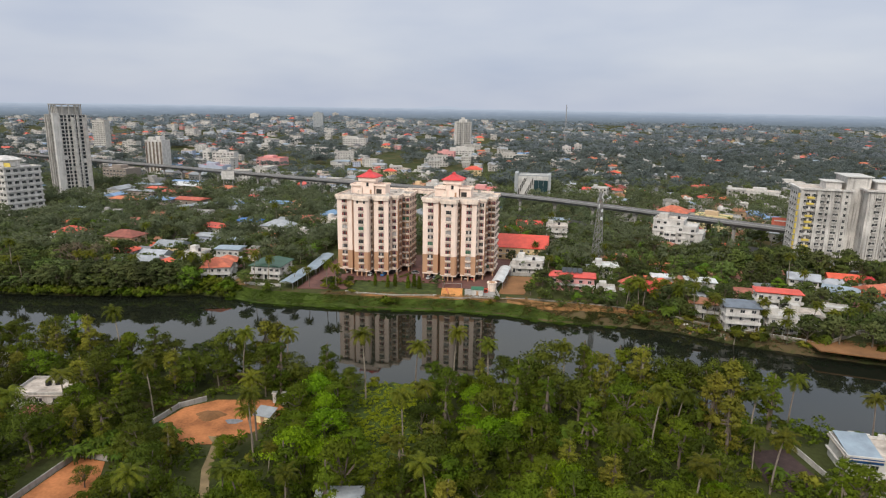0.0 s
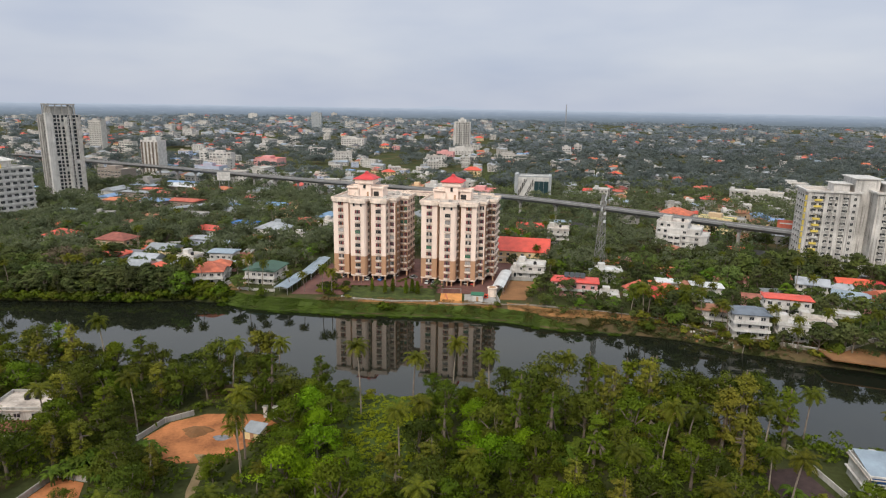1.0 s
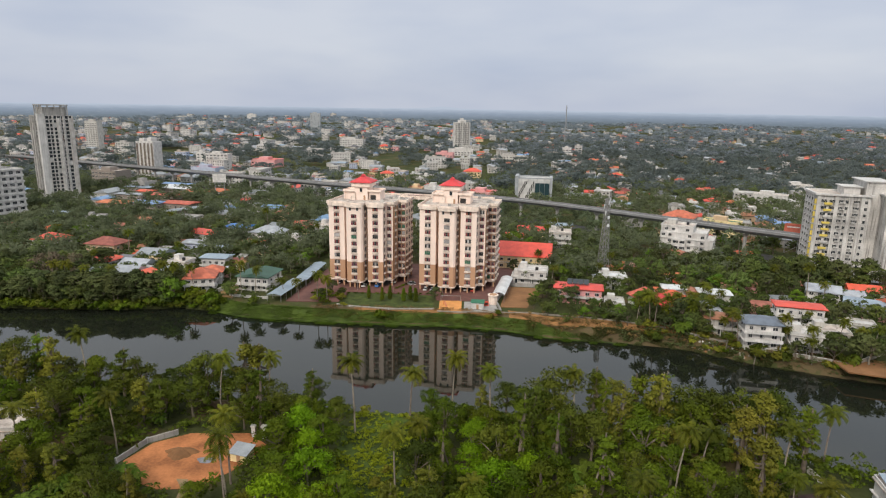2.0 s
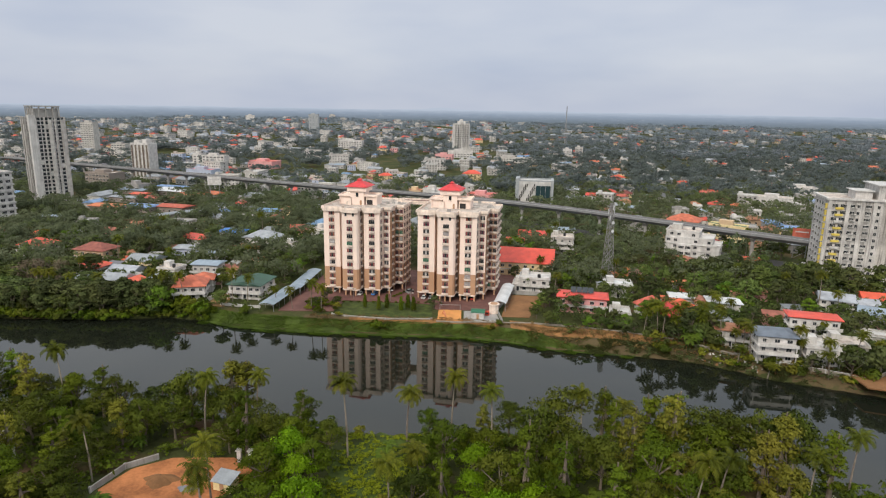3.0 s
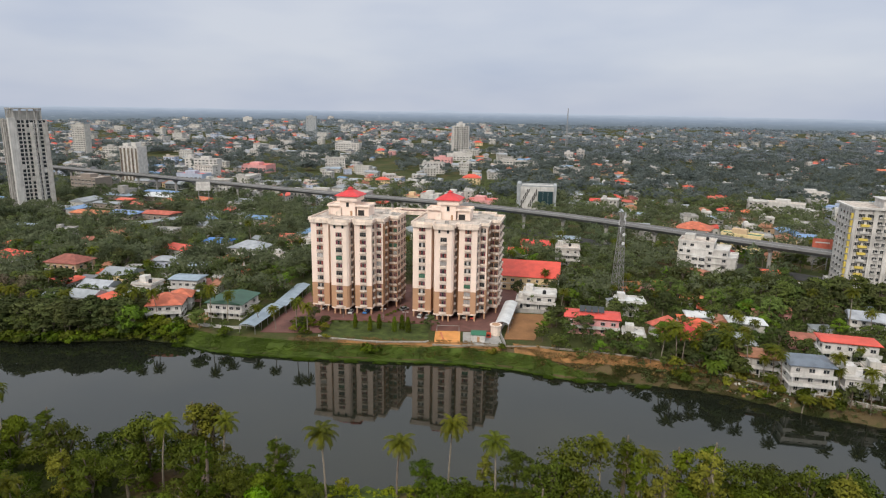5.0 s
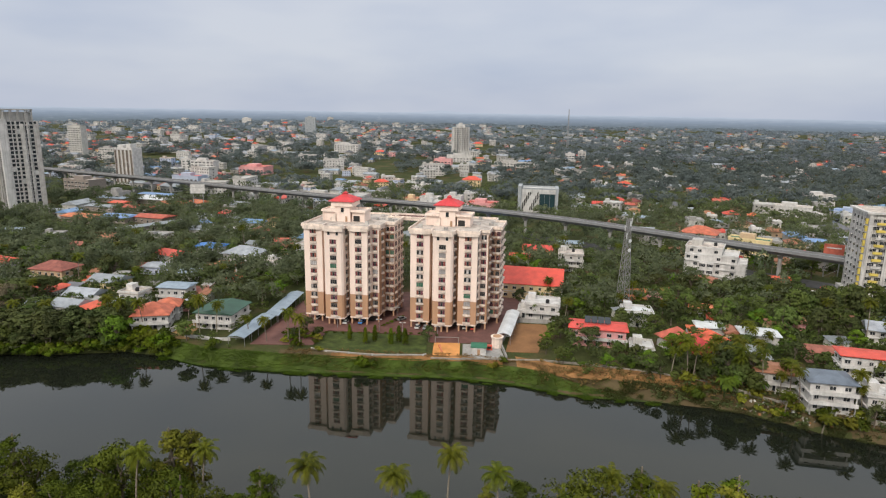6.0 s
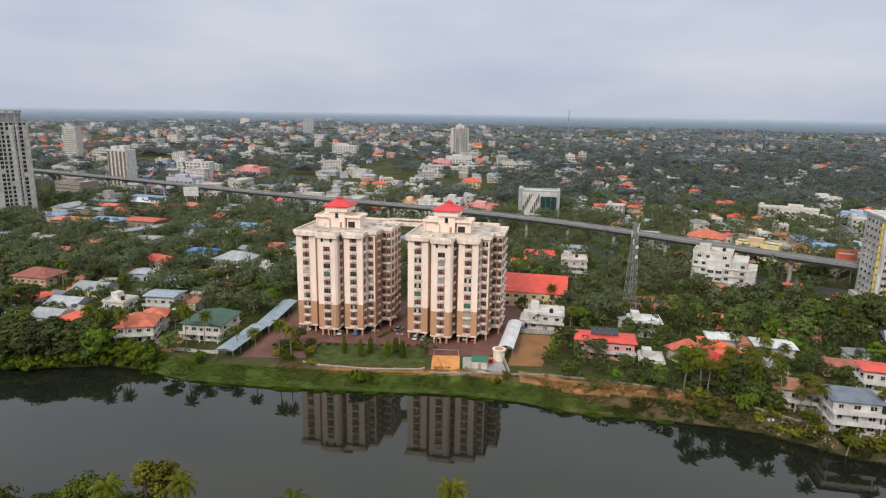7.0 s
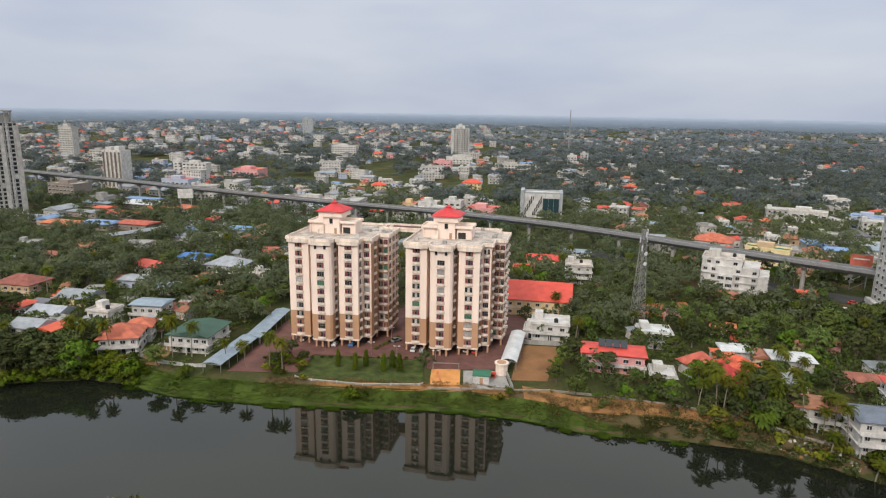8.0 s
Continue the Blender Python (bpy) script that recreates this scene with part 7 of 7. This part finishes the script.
        plant(rng.choice((bank_dark[0], bank_mid[0], bank_mid[1], bank_bright[0], bananas[0])), x, y, rng.uniform(0, 360), rng.uniform(0.4, 0.75))
for k in range(16):
    plant(rng.choice((*bank_dark, *bank_mid)), rng.uniform(100, 142), 54 - rng.uniform(0, 8), rng.uniform(0, 360), rng.uniform(0.8, 1.1))
for k in range(34):
    x = rng.uniform(70, 165) if k % 2 else rng.uniform(-230, -125)
    y = curve_at(FAR_BANK, x) + rng.uniform(8, 15)
    if free(x, y, -1.0):
        plant(rng.choice((bank_dark[0], bank_dark[2], bank_mid[0], palms[2])), x, y, rng.uniform(0, 360), rng.uniform(0.75, 1.05))
n = 0
while n < 340:
    x, y = rng.uniform(-260, 240), rng.uniform(-24, 125)
    if y < curve_at(FAR_BANK, x) + 6 or not free(x, y, 1.5 if x < 60 else 0.0) or (-78 < x < 22 and y < 50) or (14 < x < 34 and -22 < y < 10):
        continue
    if any((x - a) ** 2 + (y - b) ** 2 < 5.0 ** 2 for a, b in stand[-260:]):
        continue
    if any(abs(x - a) < r and 0 < b - y < r + 9 for a, b, r in OCC if r < 20) and rng.random() < (0.7 if x < 60 else 0.45):
        continue
    k = rng.random()
    kind = rng.choice(bank_dark if k < 0.32 else bank_mid if k < 0.78 else bank_bright if k < 0.88 else palms)
    s = rng.uniform(0.6, 1.0)
    plant(kind, x, y, rng.uniform(0, 360), s, s * rng.uniform(0.85, 1.15))
    n += 1
for k in range(110):
    x = rng.uniform(-220, 160)
    y = curve_at(FAR_BANK, x) + rng.uniform(2, 9)
    if -100 < x < 66 and rng.random() < 0.85:
        continue
    plant(rng.choice(bush), x, y, rng.uniform(0, 360), rng.uniform(0.6, 1.6))
for k, x in enumerate(np.arange(-50, -13, 3.1)):
    plant(bush[k % 2], x, -7.2 + 0.05 * x + 2.4, 40 * k, 0.35)
for k in range(16):
    plant(bush[k % 3], rng.uniform(-63, -51), rng.uniform(-21, -7), 40 * k, rng.uniform(0.5, 1.1))
for k in range(6):
    plant(bush[k % 2], -30 + k * 1.2, 2 + k * 2.2, 40 * k, 0.4)
for x, y, kind, h in ((76, -30, bananas[0], 1.2), (80, -38, bananas[1], 1.3), (84, -42, palms[3], 0.7), (73, -33, bank_dark[0], 0.6), (88, -47, bananas[0], 1.1), (70, -26, palms[3], 0.75), (94, -48, palms[3], 0.7), (90, -24, bank_dark[1], 0.7), (102, -22, bank_mid[0], 0.8), (110, -24, bank_dark[2], 0.75), (118, -28, bank_mid[1], 0.7), (100, -12, palms[3], 0.8), (115, -12, bank_bright[0], 0.7), (120, -36, bank_dark[0], 0.6), (84, -4, bank_dark[0], 0.6), (72, 4, bank_mid[1], 0.8), (58, 2, bank_dark[1], 0.7), (146, -62, bank_mid[0], 1.1), (152, -58, bank_dark[0], 0.9), (116, -66, palms[3], 0.8), (110, 40, bank_dark[1], 1.0), (126, 48, bank_mid[0], 0.9), (100, 56, bank_dark[0], 1.1), (136, 56, bank_mid[1], 0.8), (118, 50, bank_dark[2], 0.6)):
    plant(kind, x, y, rng.uniform(0, 360), h)
for x, y, kind, h in ((96, -55, palms[0], 0.85), (79, -46, bananas[0], 1.6), (82, -45, bananas[1], 1.4), (110, -48, bank_dark[0], 0.7), (98, -14, bank_mid[0], 0.8), (112, -14, bank_bright[0], 0.55), (104, -16, palms[3], 0.75), (86, -22, palms[3], 0.8), (139, -38, bank_dark[1], 0.8), (139, -32, bank_dark[0], 0.9), (137, -58, bank_mid[0], 1.0), (150, -22, bank_mid[1], 0.7), (158, -30, bank_mid[0], 1.0), (168, -28, bank_dark[0], 1.0), (100, 12, bank_mid[2], 1.1), (112, 8, bank_bright[0], 1.0), (118, 2, bank_mid[2], 1.0), (124, 10, bank_mid[0], 1.2), (92, 16, bank_mid[1], 1.0), (132, 2, bank_dark[2], 1.1), (140, 8, bank_mid[1], 1.1), (106, 24, bank_bright[0], 0.9), (120, 26, bank_mid[0], 1.1), (134, 22, bank_mid[2], 1.2), (66, -40, bank_mid[0], 0.4), (58, -38, bank_dark[0], 0.35)):
    plant(kind, x, y, rng.uniform(0, 360), h)
for k, (x, d, h) in enumerate(((66, 12, 9), (72, 11, 10.5), (78, 13, 11), (83, 10, 9.5), (90, 12, 12), (97, 14, 10), (110, 12, 11), (118, 9, 9), (126, 12, 12), (136, 12, 11), (144, 16, 12), (70, 18, 11), (87, 18, 12))):
    plant(palms[k % 4], x, curve_at(FAR_BANK, x) + d, 47 * k, 0.85, h / (13.5, 15.5, 12.0, 10.0)[k % 4])
for k, (x, d, s) in enumerate(((112, 5, 0.7), (122, 5, 0.8), (132, 6, 0.9), (142, 7, 1.0), (150, 8, 1.1), (62, 9, 0.5), (75, 9, 0.55))):
    plant(bank_dark[k % 3], x, curve_at(FAR_BANK, x) + d, 70 * k, s)
plant(palms[3], 99, -62.5, 40, 0.95, 0.5)
plant(palms[3], 92, -55.5, 140, 0.9, 0.6)
for k in range(12):
    x = -102 - 1.7 * k
    plant(bush[k % 2], x, curve_at(FAR_BANK, x) + 0.4 + 2.2 * (k % 3), 50 * k, 1.1 + 0.25 * (k % 3))
left = [o for o in ALL_KINDS if originals.get(id(o))]
for k, o in enumerate(left):
    plant(o, -120 - 6 * k, -170)


# ---- woods of the town and the plain, leafy masses too many to count ----
def woods(name, seed, count, y0, y1, power, clumps, per, size, radius, height, material, label, gap, margin=2.0, where=None, wide=0.78):
    g = np.random.default_rng(seed)
    houses = np.array(spots + [(a, b) for a, b, r in OCC])
    rads = np.array([6.5] * len(spots) + [r for a, b, r in OCC])
    base = []
    for v in range(6):
        cs, rs = crown_plan(g, 1.0, 0.55, clumps, ("round", "round", "spread")[v % 3])
        base.append(leaf_cloud(g, cs, rs * 1.25, per, size, 0.8, 1.0, 0.4, 0.1))
    made = []
    tries = 0
    while len(made) < count and tries < count * 14:
        tries += 1
        y = y0 + (y1 - y0) * g.uniform() ** power
        x = g.uniform(-1, 1) * (wide * (y + 280) + 30)
        if where and not where(x, y):
            continue
        d2 = (houses[:, 0] - x) ** 2 + (houses[:, 1] - y) ** 2
        if (d2 < (rads + margin) ** 2).any():
            continue
        front = (np.abs(houses[:, 0] - x) < rads * 0.8) & (houses[:, 1] > y) & (houses[:, 1] - y < rads + gap)
        if gap and front.any() and g.uniform() < (0.8 if y < 500 else 0.5):
            continue
        q = base[int(g.integers(6))]
        s = g.uniform(0.65, 1.25)
        a = g.uniform(0, 6.28)
        c, sn = math.cos(a), math.sin(a)
        r = np.array([[c, -sn, 0], [sn, c, 0], [0, 0, 1]])
        q = q @ r.T
        q[:, :4] = q[:, :4] * np.array([radius * 2 * s, radius * 2 * s, height * s * g.uniform(0.8, 1.2)]) + np.array([x, y, land(x, y) - 0.4])
        made.append(q)
    tagged(new(name, quads_mesh(name, np.concatenate(made), M[material])), label, "trees", kind="stuff")


def behind_bank(x, y):
    return y > curve_at(FAR_BANK, x) + 7 and not (-80 < x < 24 and y < 52) and not (14 < x < 36 and y < 12)


def in_grove(x, y):
    return y < curve_at(NEAR_BANK, x) - 1.5 and not (-28 < x < -10 and y > -154)


def on_slope(x, y):
    return 1.0 < y - curve_at(FAR_BANK, x) < 9 and (x < -103 or x > 58)


woods("undergrowth", 21, 1200, -188, -100, 1.0, 6, 8, 0.12, 1.7, 2.6, "leaf_mid", "tangled green undergrowth of the grove", 0, 0.0, in_grove)
woods("undergrowth_dark", 22, 850, -188, -100, 1.0, 6, 8, 0.12, 2.0, 3.2, "leaf_dark", "dark shrubs under the grove trees", 0, 0.0, in_grove)
woods("garden_shrubs", 23, 2000, -60, 130, 1.0, 5, 8, 0.13, 1.5, 2.4, "leaf_bank_mid", "shrubs and creepers between the houses", 0, -2.0, behind_bank, 0.62)
woods("yard_trees", 51, 420, -60, 60, 1.0, 7, 16, 0.085, 2.3, 5.2, "leaf_bank_mid", "small trees and shrubs crowding the yards", 0, -2.8, lambda x, y: behind_bank(x, y) and y > curve_at(FAR_BANK, x) + 13 and (28 < x < 185 or -230 < x < -124), 0.8)
woods("yard_trees_dark", 52, 420, -60, 60, 1.0, 7, 16, 0.085, 2.6, 5.6, "leaf_bank_dark", "dark small trees crowding the yards", 0, -2.8, lambda x, y: behind_bank(x, y) and y > curve_at(FAR_BANK, x) + 13 and (28 < x < 185 or -230 < x < -124), 0.8)
woods("bank_brush", 24, 700, -110, -15, 1.0, 5, 9, 0.12, 1.2, 1.6, "leaf_bank_dark", "dark brush along the water", 0, -2.0, on_slope, 0.7)
woods("dry_brush", 25, 240, -90, -30, 1.0, 5, 9, 0.12, 1.1, 1.7, "leaf_dry", "dry brown reeds on the bank", 0, -2.0, lambda x, y: 3.0 < y - curve_at(FAR_BANK, x) < 13 and 24 < x < 110, 0.5)
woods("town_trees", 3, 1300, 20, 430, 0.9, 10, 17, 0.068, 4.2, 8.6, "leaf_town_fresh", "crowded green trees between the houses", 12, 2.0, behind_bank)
woods("town_trees_dull", 4, 1700, 20, 400, 0.9, 10, 17, 0.068, 5.0, 9.6, "leaf_town", "crowded trees between the houses, greyed for haze", 12, 2.0, behind_bank)
woods("west_trees", 9, 520, 60, 300, 1.0, 11, 22, 0.066, 4.6, 9.5, "leaf_town", "dense trees west of the towers, greyed for haze", 9, 0.5, lambda x, y: -360 < x < -60 and y < line_point(x) - 14)
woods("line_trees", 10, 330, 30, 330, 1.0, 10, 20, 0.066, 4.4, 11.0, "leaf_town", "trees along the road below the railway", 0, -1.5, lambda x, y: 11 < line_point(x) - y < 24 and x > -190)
# far woods, in leaf colours tinted paler and bluer for haze
woods("distant_trees", 7, 2300, 330, 1000, 1.1, 10, 14, 0.09, 7.5, 11.0, "leaf_far", "distant woods with haze put into their leaf colour", 30, 1.0, lambda x, y: not urban_ground(x, y) or noise.noise((x / 70, y / 90, 1.3)) > -0.08)
woods("outlying_trees", 8, 2100, 780, 1300, 1.0, 9, 8, 0.11, 8.5, 10.0, "leaf_haze", "far woods paled by haze in their leaf colour", 40, 1.0, lambda x, y: not urban_ground(x, y) or noise.noise((x / 70, y / 90, 1.3)) > -0.05)
woods("remote_woods", 41, 2600, 1200, 2600, 0.8, 9, 7, 0.12, 15.0, 11.0, "leaf_remote", "woods beyond the town, haze put into their colour", 0, 0.0)
woods("glade_scrub", 28, 420, -152, -106, 1.0, 5, 10, 0.12, 1.0, 1.3, "leaf_glade", "long yellow green grass on the glade", 0, -6.0, lambda x, y: -28 < x < -8, 0.3)
woods("riverside_thicket", 26, 330, -45, 15, 1.0, 6, 10, 0.11, 2.4, 4.2, "leaf_bank_dark", "dense thicket down to the water", 0, -2.0, lambda x, y: 0.5 < y - curve_at(FAR_BANK, x) < 16 and -330 < x < -120, 1.4)
woods("riverside_creepers", 27, 200, -45, 15, 1.0, 6, 10, 0.11, 2.0, 3.4, "leaf_bank_mid", "green creepers along the water", 0, -2.0, lambda x, y: 0.5 < y - curve_at(FAR_BANK, x) < 14 and -330 < x < -120, 1.4)


def long_grass(name, seed, count, x0, x1, lo, hi, height, material, label, bank, side, thin=-0.12, lay=0.5):
    """Tufts of upright blades on a bank."""
    g = np.random.default_rng(seed)
    quads = []
    while len(quads) < count * 5:
        x = g.uniform(x0, x1)
        y = curve_at(bank, x) + side * g.uniform(lo, hi)
        if noise.noise((x / 5, y / 3, 2.0)) < thin:
            continue
        base = np.array([x, y, max(land(x, y), WATER)])
        for b in range(5):
            a = g.uniform(0, 6.28)
            o = np.array([math.cos(a), math.sin(a), 0])
            p = base + o * g.uniform(0, 0.5)
            h = height * g.uniform(0.5, 1.3)
            w = np.array([-o[1], o[0], 0]) * 0.09
            tip = p + o * h * (lay + 0.2) + np.array([0, 0, h * (1.25 - lay)])
            quads.append([p - w, p + w, tip + w * 0.4, tip - w * 0.4])
    tagged(new(name, quads_mesh(name, np.array(quads), M[material])), label, "grass", kind="stuff")


long_grass("bank_tufts", 31, 16000, -104, 52, -0.8, 6.4, 0.26, "leaf_grass", "long green grass along the water", FAR_BANK, 1, -0.45, 0.55)
long_grass("water_weeds", 34, 4200, -104, 62, -2.6, 0.8, 0.3, "leaf_grass", "floating green weeds along the waterline", FAR_BANK, 1, 0.1, 0.6)
long_grass("slope_tufts", 35, 5200, 44, 110, -0.5, 6.5, 0.5, "leaf_scrub", "grey green scrub grass on the steep bank", FAR_BANK, 1, -0.1, 0.4)
long_grass("dry_tufts", 32, 5200, -60, 150, 2.0, 11.0, 0.45, "leaf_dry", "dry tufts on the brown bank", FAR_BANK, 1)
long_grass("near_tufts", 33, 2600, -140, 120, -0.5, 7.0, 0.7, "leaf_grass", "long grass along the near bank", NEAR_BANK, -1)

# rubble tipped on the bank below the east houses
g = np.random.default_rng(55)
for k in range(70):
    x = g.uniform(80, 103)
    y = curve_at(FAR_BANK, x) + g.uniform(1.5, 6.5)
    s = g.uniform(0.18, 0.55)
    r = Shape(pose(x, y, land(x, y) + 0.02, *g.uniform(-25, 25, 2), g.uniform(0, 90)))
    r.loft([(-s, -s * 0.8, -s), (s, -s * 0.7, -s), (s * 0.9, s * 0.8, -s), (-s, s * 0.7, -s)], [(-s * 0.7, -s * 0.6, s * 0.5), (s * 0.6, -s * 0.6, s * 0.6), (s * 0.7, s * 0.5, s * 0.4), (-s * 0.6, s * 0.6, s * 0.5)])
    tagged(part("rubble_piece", r, M[("stone", "bareearth", "concrete_light", "stone")[k % 4]]), "broken masonry lump tipped on the bank", "rubble", "rubble on the bank")
